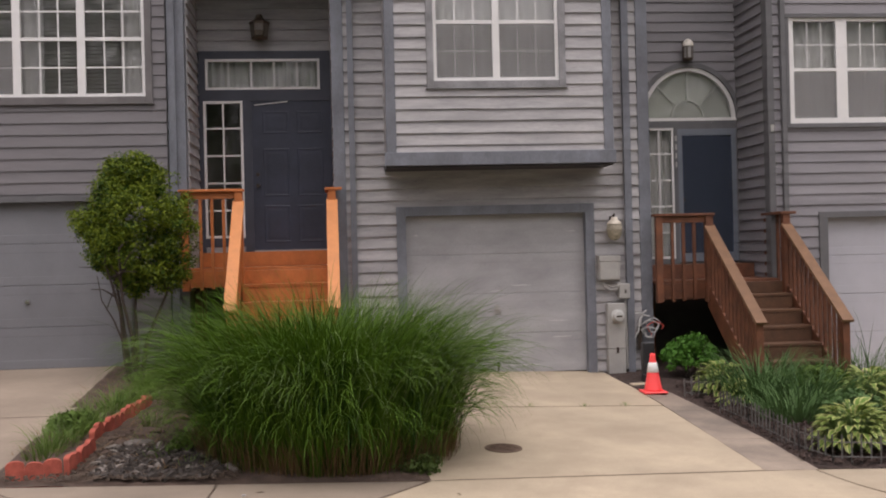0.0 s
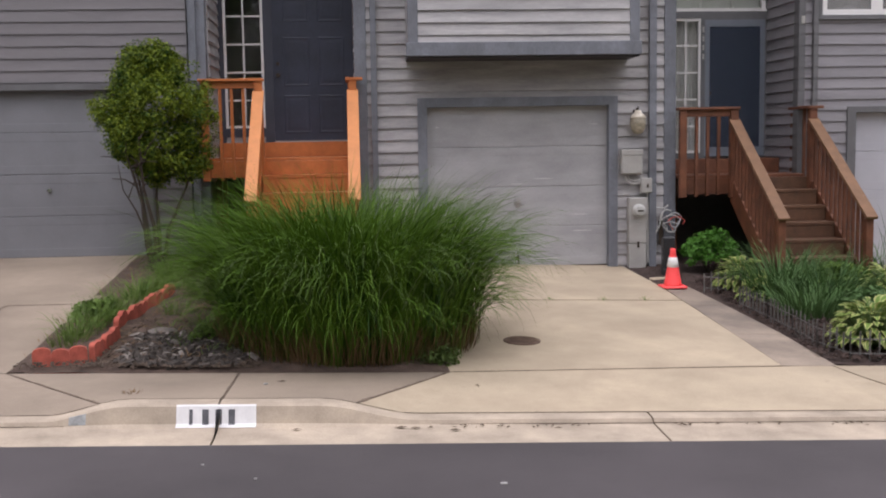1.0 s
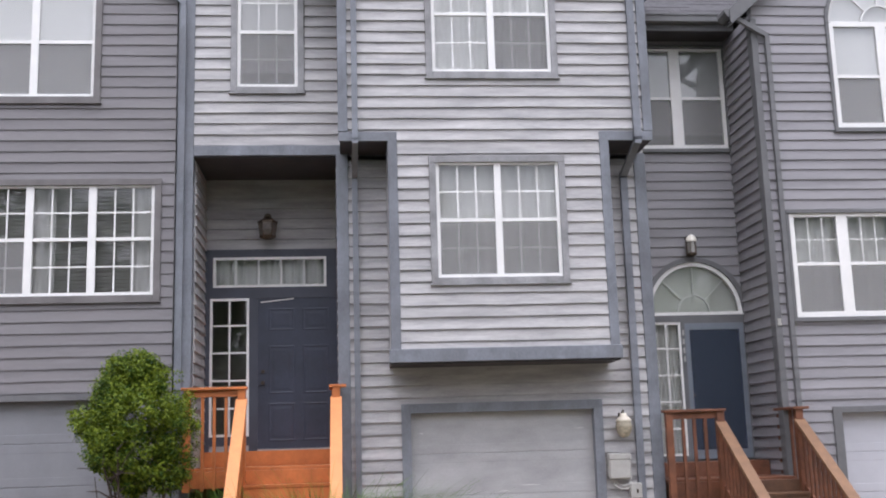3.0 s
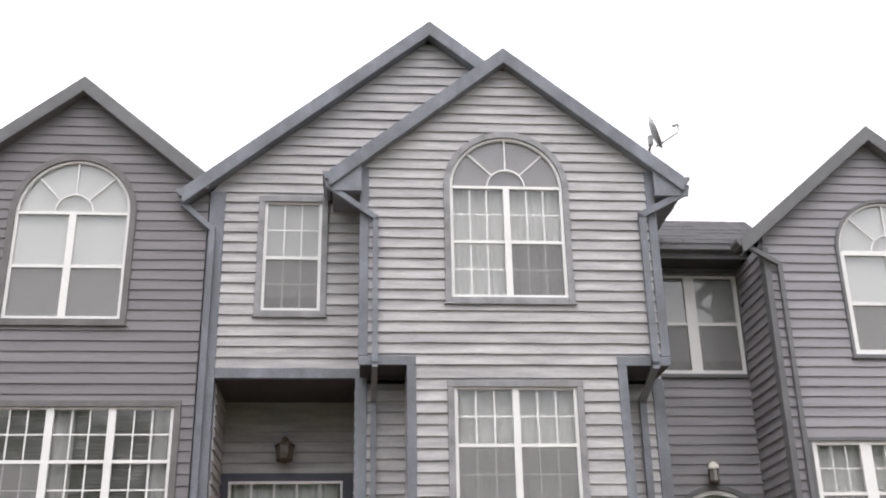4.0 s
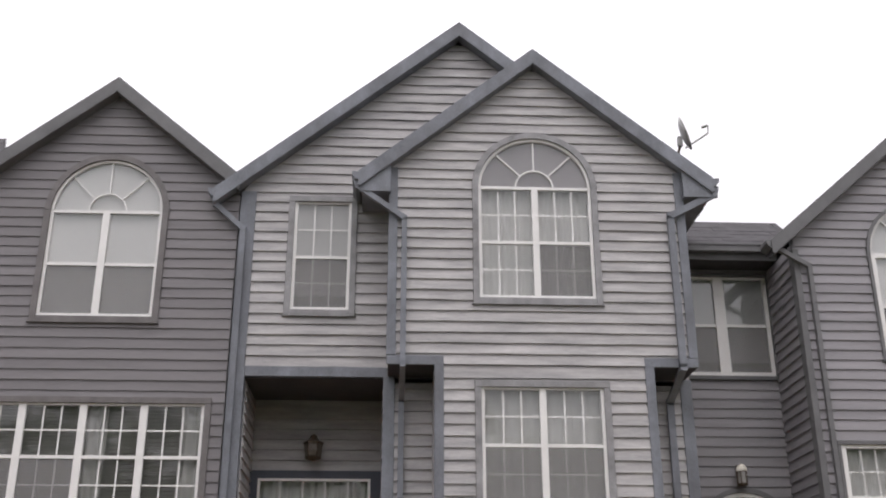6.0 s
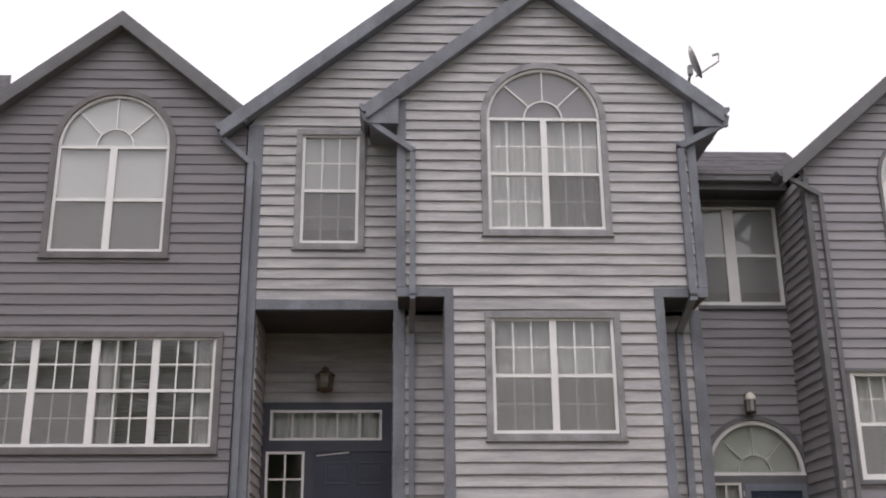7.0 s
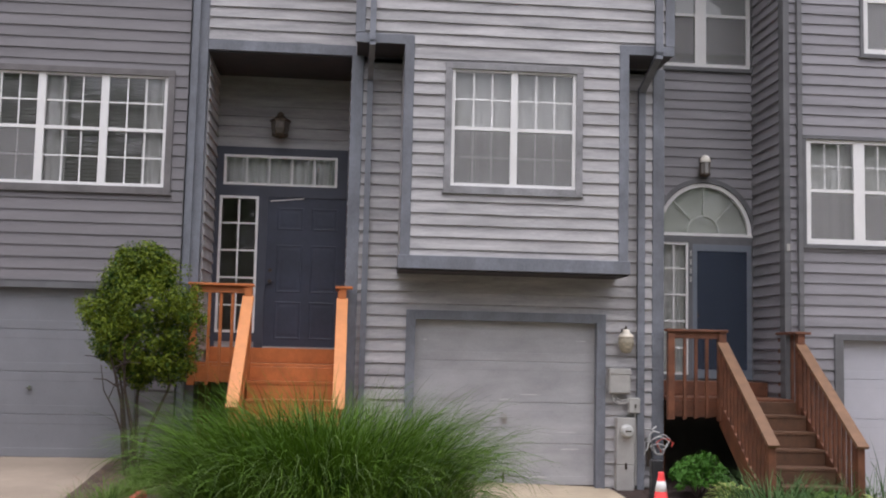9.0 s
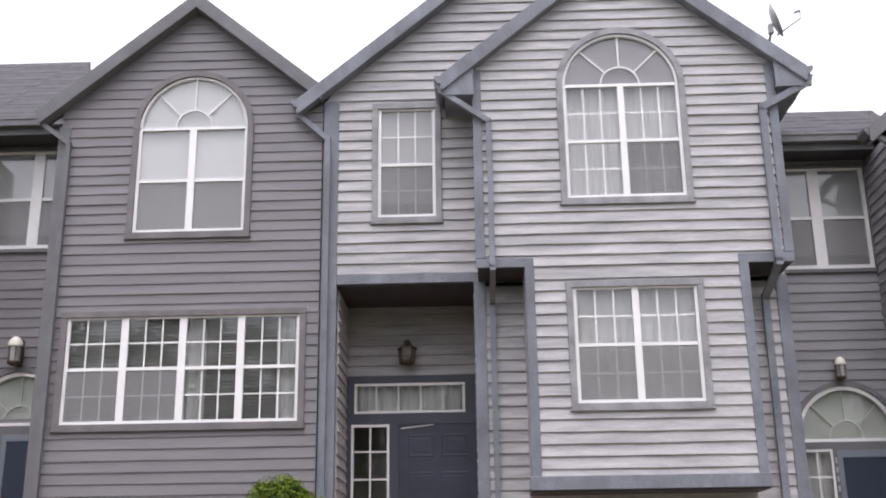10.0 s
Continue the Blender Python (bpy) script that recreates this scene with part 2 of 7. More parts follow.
def tube(bm, pts, r, n=8, taper=None):
    """A round tube through points."""
    pts = [Vector(p) for p in pts]
    rings = []
    for i, p in enumerate(pts):
        d = (pts[min(i + 1, len(pts) - 1)] - pts[max(i - 1, 0)]).normalized()
        s = d.cross(Vector((0, 0, 1)))
        s = s.normalized() if s.length > 1e-3 else Vector((1, 0, 0))
        u = s.cross(d)
        rr = r if taper is None else r + (taper - r) * i / (len(pts) - 1)
        rings.append([bm.verts.new(p + rr * (math.cos(a) * s + math.sin(a) * u)) for a in [2 * math.pi * k / n for k in range(n)]])
    for a, b in zip(rings, rings[1:]):
        for k in range(n):
            bm.faces.new((a[k], a[(k + 1) % n], b[(k + 1) % n], b[k]))
    bm.faces.new(rings[0][::-1])
    bm.faces.new(rings[-1])


def lathe(bm, profile, x=0, y=0, n=20):
    """Turns (radius, z) pairs round an upright axis."""
    rings = [[bm.verts.new((x + r * math.cos(2 * math.pi * k / n), y + r * math.sin(2 * math.pi * k / n), z)) for k in range(n)] for r, z in profile]
    for a, b in zip(rings, rings[1:]):
        for k in range(n):
            bm.faces.new((a[k], a[(k + 1) % n], b[(k + 1) % n], b[k]))
    bm.faces.new(rings[0][::-1])
    bm.faces.new(rings[-1])


def part(name, bm, material, parent=None, label="", bevel=0.0, smooth=False):
    if bevel:
        bmesh.ops.bevel(bm, geom=bm.edges[:], offset=bevel, segments=1, affect="EDGES")
    bmesh.ops.recalc_face_normals(bm, faces=bm.faces[:])
    me = bpy.data.meshes.new(name)
    bm.to_mesh(me)
    bm.free()
    if smooth:
        for p in me.polygons:
            p.use_smooth = True
    me.materials.append(material)
    ob = new(name, me)
    if parent:
        ob.parent = parent
    if label:
        ob["label"] = label
    return ob


def boxes(name, material, parent, rows, label="", bevel=0.0):
    """One part for every row of box limits; gives the first."""
    made = []
    for r in rows:
        bm = bmesh.new()
        box(bm, *r)
        made.append(part(name, bm, material, parent, label, bevel))
    return made[0]


def empty(name, at=(0, 0, 0)):
    ob = new(name)
    ob.location = at
    return ob


def ground_z(x, y):
    """The lie of the land: it falls to the street and, gently, along the row."""
    z = 0.055 * max(y, -7.2) - 0.03 * x
    if x < -2:
        w = max(0.0, min(1.0, 1 + y / 5))
        z += w * (min(0.25, 0.06 + 0.0633 * (-x - 2)) + 0.03 * max(x, -10))
    return z

# ---- walls with lapped boards ----
COURSE = 0.152


class Hole:
    """An opening: rectangular, or with a round head of half its width."""

    def __init__(self, x0, x1, z0, z1, arch=0.0):
        self.x0, self.x1, self.z0, self.z1, self.arch = x0, x1, z0, z1, arch
        self.top = z1 + arch

    def half(self, z):
        w = (self.x1 - self.x0) / 2
        if z <= self.z1 or not self.arch:
            return w
        k = (z - self.z1) / self.arch
        return w * math.sqrt(max(0.0, 1 - k * k))

    def centre(self):
        return (self.x0 + self.x1) / 2


def courses(z, up, down=None):
    """Heights of the lap lines: from one line at z upwards and downwards at the given pitches."""
    return [z + up * k for k in range(40)] + [z - (down or up) * k for k in range(1, 50)]


def warped(corners, rnd, much):
    """A board given by its eight corners, cut into short lengths whose lower edge wanders a little in and out, up and down."""
    n = math.ceil((corners[1][0] - corners[0][0]) / 0.38)
    c = [Vector(p) for p in corners]
    verts, faces = [], []
    for k in range(n + 1):
        u = k / n
        low, back, top, back_top = c[0].lerp(c[1], u), c[3].lerp(c[2], u), c[4].lerp(c[5], u), c[7].lerp(c[6], u)
        if 0 < k < n:
            low += Vector((0, -abs(rnd.gauss(0, much)), rnd.gauss(0, much)))
        verts += [tuple(low), tuple(top), tuple(back_top), tuple(back)]
    for k in range(n):
        o = 4 * k
        for e in range(4):
            g = (e + 1) % 4
            faces.append((o + e, o + 4 + e, o + 4 + g, o + g))
    faces += [(0, 1, 2, 3), tuple(4 * n + e for e in (3, 2, 1, 0))]
    return verts, faces


def wall(house, y, left, right, z0, z1, holes, board_mat, core_mat, name="wall", depth=0.14, laps=()):
    """A wall in the plane y with edges left(z), right(z): a solid core and one board for every run of every course."""
    core = bmesh.new()
    boards = []
    rj = random.Random(round(z0 * 1000) + round(y * 100) + 7)
    laps = laps or courses(z0, COURSE)
    butt = {SIDING: 0.027, SIDING_R: 0.023}.get(board_mat, 0.019)
    zs_ = [z0] + sorted(z for z in laps if z0 + 0.035 < z < z1 - 0.03) + [z1]
    for zb, zt in zip(zs_, zs_[1:]):
        mid = (zb + zt) / 2
        live = sorted([o for o in holes if o.z0 < mid and zb < o.top - 0.01 and (o.arch or mid < o.z1)], key=Hole.centre)
        over = [o for o in holes if not o.arch and o not in live and o.z0 < zb < o.z1 - 0.004 and zt > o.z1]
        live = sorted(live + over, key=Hole.centre)
        bounds = [left]
        for o in live:
            bounds += [lambda z, o=o: o.centre() - o.half(z), lambda z, o=o: o.centre() + o.half(z)]
        bounds.append(right)
        steps = 5 if any(o.arch and zt > o.z1 for o in live) else 2
        runs = [(a, b, zb) for a, b in zip(bounds[::2], bounds[1::2])] + [(lambda z, o=o: o.x0, lambda z, o=o: o.x1, o.z1) for o in over]
        for a, b, zlow in runs:
            zs = [zlow + (zt - zlow) * k / (steps - 1) for k in range(steps)]
            if b(zb) - a(zb) < 0.02:
                continue
            top = zs[-1]
            rowsx = [(a(z), max(b(z), a(z) + 0.004), z) for z in zs]
            verts, faces = [], []
            for k, (xa, xb, z) in enumerate(rowsx):
                f = (z - zb) / (zt - zb)
                yy = y - butt + (butt - 0.004) * f
                verts += [(xa, yy, z), (xb, yy, z), (xb, y, z), (xa, y, z)]
            for k in range(steps - 1):
                o = 4 * k
                for e in range(4):
                    g = (e + 1) % 4
                    faces.append((o + e, o + g, o + 4 + g, o + 4 + e))
            faces += [(3, 2, 1, 0), tuple(4 * (steps - 1) + e for e in range(4))]
            sag = [rj.gauss(0, 0.0022), rj.gauss(0, 0.0022)]
            verts = [(vx, vy + sag[i % 4 in (1, 2)] * 0.5, vz + (sag[i % 4 in (1, 2)] if i < 4 else 0.0)) for i, (vx, vy, vz) in enumerate(verts)]
            if steps == 2 and rowsx[0][1] - rowsx[0][0] > 0.5:
                verts, faces = warped(verts, rj, 0.0026 if board_mat is SIDING else 0.0016)
            boards.append((verts, faces))
            lo = [core.verts.new(p) for xa, xb, z in rowsx for p in ((xa, y, z), (xb, y, z), (xb, y + depth, z), (xa, y + depth, z))]
            for k in range(steps - 1):
                o = 4 * k
                for e in range(4):
                    g = (e + 1) % 4
                    core.faces.new((lo[o + e], lo[o + g], lo[o + 4 + g], lo[o + 4 + e]))
            core.faces.new((lo[3], lo[2], lo[1], lo[0]))
            core.faces.new(lo[-4:])
    body = part(name, core, core_mat, house)
    for verts, faces in boards:
        me = bpy.data.meshes.new("siding_board")
        me.from_pydata(verts, [], faces)
        me.materials.append(board_mat)
        ob = new("siding_board", me)
        ob.parent = body
    return body


def side_wall(house, x, y0, y1, z0, z1, facing, board_mat, core_mat):
    """A wall that runs along y, with boards on the side that faces +x (1) or -x (-1)."""
    bm = bmesh.new()
    box(bm, min(x, x - facing * 0.12), max(x, x - facing * 0.12), y0, y1, z0, z1)
    body = part("wall", bm, core_mat, house)
    n = round((z1 - z0) / COURSE)
    h = (z1 - z0) / n
    me = bpy.data.meshes.new("siding_board")
    a, b = facing * 0.032, facing * 0.006
    vs = [(a, y0, 0), (a, y1, 0), (0, y1, 0), (0, y0, 0), (b, y0, h), (b, y1, h), (0, y1, h), (0, y0, h)]
    fs = [(3, 2, 1, 0), (4, 5, 6, 7), (0, 1, 5, 4), (1, 2, 6, 5), (2, 3, 7, 6), (3, 0, 4, 7)]
    me.from_pydata(vs, [], fs)
    me.materials.append(board_mat)
    for i in range(n):
        ob = new("siding_board", me)
        ob.parent = body
        ob.location = (x, 0, z0 + i * h)
    return body


def arch_ring(bm, xc, zc, rx, rz, w, y0, y1, n=28, a0=0.0, a1=math.pi):
    """A round-headed band of width w outside the half ellipse."""
    rows = []
    for k in range(n + 1):
        t = a0 + (a1 - a0) * k / n
        c, q = math.cos(t), math.sin(t)
        rows.append([bm.verts.new(v) for v in ((xc + rx * c, y0, zc + rz * q), (xc + (rx + w) * c, y0, zc + (rz + w) * q),
                                               (xc + (rx + w) * c, y1, zc + (rz + w) * q), (xc + rx * c, y1, zc + rz * q))])
    for u, v in zip(rows, rows[1:]):
        for e in range(4):
            g = (e + 1) % 4
            bm.faces.new((u[e], u[g], v[g], v[e]))
    bm.faces.new(rows[0])
    bm.faces.new(rows[-1][::-1])


def ring_frame(bm, x0, x1, z0, z1, side, low, high, y0, y1):
    """A four-sided frame as one closed shape: outer limits, widths of its sides, bottom and top, depth y0 to y1."""
    loops = []
    for y in (y0, y1):
        loops.append([bm.verts.new((x, y, z)) for x, z in ((x0, z0), (x1, z0), (x1, z1), (x0, z1))])
        loops.append([bm.verts.new((x, y, z)) for x, z in ((x0 + side, z0 + low), (x1 - side, z0 + low), (x1 - side, z1 - high), (x0 + side, z1 - high))])
    for a, b in ((0, 1), (3, 2), (2, 0), (1, 3)):
        for k in range(4):
            j = (k + 1) % 4
            bm.faces.new((loops[a][k], loops[a][j], loops[b][j], loops[b][k]))
    bmesh.ops.recalc_face_normals(bm, faces=bm.faces[:])


def window(house, hole, y, cols, casing=CASING, cas=0.088, rows=2, meet=None, grid_low=True, screens=True, cover="sheer", label="",
           grid_up=True, e=0.042, mul=0.045, unscreened=(), bar=0.010):
    """A white vinyl window of one or more double-hung units, with casing, panes, grids, screens and what hangs behind it."""
    x0, x1, z0, z1 = hole.x0, hole.x1, hole.z0, hole.z1
    yf, yb = y - 0.012, y + 0.05
    f = bmesh.new()
    ring_frame(f, x0, x1, z0, z1 + e * 0.4, e, e, e, yf, yb)
    win = part("window", f, WHITE, house, label)
    cy0, cy1 = y - 0.048, y + 0.01
    boards = [(x0 - cas, x0 - 0.002, cy0, cy1, z0 - cas, z1), (x1 + 0.002, x1 + cas, cy0, cy1, z0 - cas, z1),
            (x0 - 0.001, x1 + 0.001, cy0 + 0.002, cy1, z0 - cas, z0 - 0.002), (x0 - cas - 0.02, x1 + cas + 0.02, cy0 - 0.008, cy1, z0 - cas - 0.014, z0 - cas - 0.001)]
    if hole.arch:
        c = bmesh.new()
        arch_ring(c, hole.centre(), z1 + 0.001, (x1 - x0) / 2 + 0.002, hole.arch + 0.002, cas, cy0, cy1)
        part("casing", c, casing, win, "painted wooden casing")
    else:
        boards.append((x0 - cas, x1 + cas, cy0, cy1, z1 + 0.002, z1 + cas))
    boxes("casing", casing, win, boards, "painted wooden casing", 0.003)
    meet = meet or (z0 + z1) / 2
    cells = []
    for k in range(cols):
        a, b = x0 + (x1 - x0) * k / cols, x0 + (x1 - x0) * (k + 1) / cols
        if k:
            m = bmesh.new()
            box(m, a - mul, a + mul, yf, yb, z0 + e, z1 - e * 0.6)
            part("mullion", m, WHITE, win)
        cells.append((a + (mul if k else e), b - (mul if k < cols - 1 else e)))
    for a, b in cells:
        r = bmesh.new()
        box(r, a, b, yf + 0.01, yb, meet - 0.022, meet + 0.022)
        part("meeting_rail", r, WHITE, win)
        for low, zz0, zz1, yp in ((True, z0 + e, meet - 0.022, y + 0.028), (False, meet + 0.022, z1 - e * 0.6, y + 0.016)):
            p = bmesh.new()
            box(p, a, b, yp, yp + 0.005, zz0, zz1)
            pane = part("pane", p, GLASS, win)
            pane.visible_shadow = False
            if (grid_low if low else grid_up):
                bars = []
                for j in (1, 2):
                    xx = a + (b - a) * j / 3
                    bars.append((xx - bar, xx + bar, yp - 0.009, yp - 0.002, zz0, zz1))
                for j in range(1, rows):
                    zz = zz0 + (zz1 - zz0) * j / rows
                    bars.append((a, b, yp - 0.0085, yp - 0.0025, zz - bar, zz + bar))
                boxes("muntin", WHITE, win, bars)
            if low and screens and cells.index((a, b)) not in unscreened:
                s = bmesh.new()
                box(s, a, b, y + 0.008, y + 0.010, zz0, zz1)
                part("insect_screen", s, SCREEN, win)
    if hole.arch:
        fan(win, hole.centre(), z1, (x1 - x0) / 2, hole.arch, y)
    hang(win, x0, x1, z0, z1, meet, hole.arch, y, cover, cells)
    return win


def fan(win, xc, zc, rx, rz, y, inside=False):
    """A half-round light: rim, hub arc, three spokes and a pane."""
    yf, yb = y - 0.012, y + 0.05
    f = bmesh.new()
    rim = 0.058 if inside else 0.036
    arch_ring(f, xc, zc, rx - rim, rz - rim, rim, yf, yb)
    part("arched_frame", f, WHITE, win)
    g = bmesh.new()
    arch_ring(g, xc, zc + 0.018, rx * 0.32, rz * 0.32, 0.022, yf + 0.012, yb - 0.02, 16)
    if inside:
        bmesh.ops.translate(g, verts=g.verts[:], vec=(0, 0.045, 0))
    for a in (45, 90, 135):
        ca, sa = math.cos(radians(a)), math.sin(radians(a))
        beam(g, (xc + rx * 0.34 * ca, y + (0.05 if inside else 0.012), zc + rz * 0.34 * sa), (xc + (rx - 0.03) * ca, y + (0.05 if inside else 0.012), zc + (rz - 0.03) * sa), 0.02, 0.022, (0, 1, 0))
    part("fan_grid", g, PALEGRID if inside else WHITE, win)
    # Added panel behind the pane; its pale colour imitates reflected sky.
    if inside:
        b = bmesh.new()
        prism(b, [(xc + rx * math.cos(math.pi * k / 20), zc + rz * math.sin(math.pi * k / 20)) for k in range(21)], y + 0.075, y + 0.08)
        part("window_film", b, PALEGLEAM, win, "pale grey-green panel with sky reflection in its colour")
    p = bmesh.new()
    prism(p, [(xc + (rx - 0.02) * math.cos(math.pi * k / 24), zc + 0.01 + (rz - 0.03) * math.sin(math.pi * k / 24)) for k in range(25)], y + 0.026, y + 0.031)
    pane = part("pane", p, GLASS, win)
    pane.visible_shadow = False


def cloth(bm, x0, x1, z0, z1, y, folds, amp=0.012):
    """A hanging curtain with folds."""
    n = max(8, int(folds * 6))
    rows = []
    for z in (z0, (z0 + z1) / 2, z1):
        rows.append([bm.verts.new((x0 + (x1 - x0) * k / n, y + amp * math.sin(2 * math.pi * folds * k / n) + 0.3 * amp * math.sin(k * 1.7 + z), z)) for k in range(n + 1)])
    for a, b in zip(rows, rows[1:]):
        for k in range(n):
            bm.faces.new((a[k], a[k + 1], b[k + 1], b[k]))


def slats(bm, x0, x1, z0, z1, y, pitch=0.045):
    z = z0
    while z < z1:
        beam(bm, (x0, y, z), (x1, y, z), 0.046, 0.003, (0, 0.78, 0.62))
        z += pitch


def hang(win, x0, x1, z0, z1, meet, arch, y, cover, cells):
    yc = y + 0.17
    if cover == "sheer":
        b = bmesh.new()
        cloth(b, x0 - 0.02, x1 + 0.02, z0 - 0.05, z1, yc - 0.06, (x1 - x0) * 6, 0.006)
        part("curtain", b, SHEER, win, "white sheer curtain")
    elif cover == "blinds":
        for k, (a, c) in enumerate(cells):
            w = (c - a) / 3
            l = a + w if k == 2 else a - 0.04
            r = c - w if k == 3 else c + 0.04
            b = bmesh.new()
            slats(b, l, r, z0, z1, yc - 0.05, 0.05)
            part("blind", b, BLIND, win, "white slatted blind")
            if k > 1:
                b = bmesh.new()
                cloth(b, *((a - 0.05, l + 0.04) if k == 2 else (r - 0.04, c + 0.05)), z0 - 0.02, z1, yc - 0.09, 2.5)
                part("curtain", b, DULLSHADE, win, "pale curtain hanging at the side")
    elif cover == "full":
        b = bmesh.new()
        box(b, x0, x1, yc - 0.12, yc - 0.115, z0, z1)
        prism(b, [((x0 + x1) / 2 + (x1 - x0) / 2 * math.cos(math.pi * k / 20), z1 + arch * math.sin(math.pi * k / 20)) for k in range(21)], yc - 0.12, yc - 0.115)
        part("roller_shade", b, SHADE, win, "white shade drawn all the way down")
    elif cover == "shade":
        b = bmesh.new()
        box(b, x0, x1, yc - 0.12, yc - 0.115, z0 + (meet - z0) * 0.28, z1 + 0.02)
        part("roller_shade", b, DULLSHADE, win, "greyish white roller shade drawn most of the way")
    elif cover == "half":
        # Flat grey panel fills the fanlight behind its glass.
        b = bmesh.new()
        prism(b, [((x0 + x1) / 2 + (x1 - x0) / 2 * math.cos(math.pi * k / 20), z1 + arch * math.sin(math.pi * k / 20)) for k in range(21)], yc - 0.12, yc - 0.115)
        part("window_film", b, GREYBACK, win, "grey panel behind the fanlight")
        b = bmesh.new()
        w = (x1 - x0)
        cloth(b, x0 - 0.02, x0 + w * 0.5, z0 - 0.05, z1, yc - 0.05, w * 4, 0.008)
        part("curtain", b, SHEER, win, "white curtain")
        b = bmesh.new()
        cloth(b, x0 + w * 0.5, x1 + 0.02, meet, z1, yc - 0.05, w * 4, 0.008)
        part("curtain", b, SHEER, win, "white curtain drawn up to the sash")
        b = bmesh.new()
        cloth(b, x0 + w * 0.5, x1 + 0.02, z0 - 0.05, meet + 0.1, yc + 0.25, w * 4, 0.02)
        part("curtain", b, SHEER, win, "white curtain set back in the room")


def slope_roof(house, xc, zr, half, pitch, y0, y1, thick=0.16, rake=0.2, trim=TRIM, name="roof", half_right=None, eave=None):
    """A gable roof with its ridge along y at xc, zr (top), its rake boards and the soffit under the rakes."""
    for s in (-1, 1):
        hw = half if s < 0 or half_right is None else half_right
        xe, ze = xc + s * hw, zr - hw * pitch
        b = bmesh.new()
        if eave and s < 0:
            # the overhang stops short where a lower roof joins
            xo, zo = xc - (hw - eave[0]), zr - (hw - eave[0]) * pitch
            prism(b, [(xo, zo), (xe, ze), (xe, ze - thick), (xo, zo - thick)], y0 + 0.03, eave[1])
            part(name, b, SHINGLE, house, "dark asphalt shingle overhang")
            b = bmesh.new()
            q = [(xc, zr), (xo, zo), (xo, zo - thick), (xc, zr - thick)]
        else:
            q = [(xc, zr), (xe, ze), (xe, ze - thick), (xc, zr - thick)]
        prism(b, q if s < 0 else q[::-1], y0 + 0.03, y1)
        part(name, b, SHINGLE, house, "dark asphalt shingle roof slope")
        r = bmesh.new()
        d = rake
        q = [(xc, zr + 0.015), (xe + s * 0.02, ze - 0.02 * pitch + 0.015), (xe + s * 0.02, ze - 0.02 * pitch - d), (xc, zr - d)]
        prism(r, q if s < 0 else q[::-1], y0, y0 + 0.03)
        q = [(xc, zr - d), (xe, ze - d), (xe, ze - d - 0.03), (xc, zr - d - 0.03)]
        prism(r, q if s < 0 else q[::-1], y0 + 0.002, y0 + 0.2)
        part("rake_board", r, trim, house, "painted rake board along the gable")


def downspout(house, pts, material=TRIM, w=0.075, d=0.06):
    b = bmesh.new()
    for p, q in zip(pts, pts[1:]):
        beam(b, p, q, w, d, (0, 1, 0.001))
    for p in pts[1:-1]:
        box(b, p[0] - w / 2, p[0] + w / 2, p[1] - d / 2, p[1] + d / 2, p[2] - w / 2, p[2] + w / 2)
    return part("downspout", b, material, house, "painted metal downspout")


def gutter(house, x, y0, y1, z, s, material=TRIM):
    """A gutter along y at an eave; s: the side on which it hangs."""
    b = bmesh.new()
    q = [(x, z), (x + s * 0.11, z + 0.01), (x + s * 0.11, z - 0.04), (x + s * 0.06, z - 0.11), (x, z - 0.11)]
    prism(b, q if s < 0 else q[::-1], y0, y1)
    return part("gutter", b, material, house, "painted metal gutter")


def board(house, x0, x1, y0, y1, z0, z1, material, name="trim_board"):
    b = bmesh.new()
    box(b, x0, x1, y0, y1, z0, z1)
    return part(name, b, material, house, bevel=0.004)


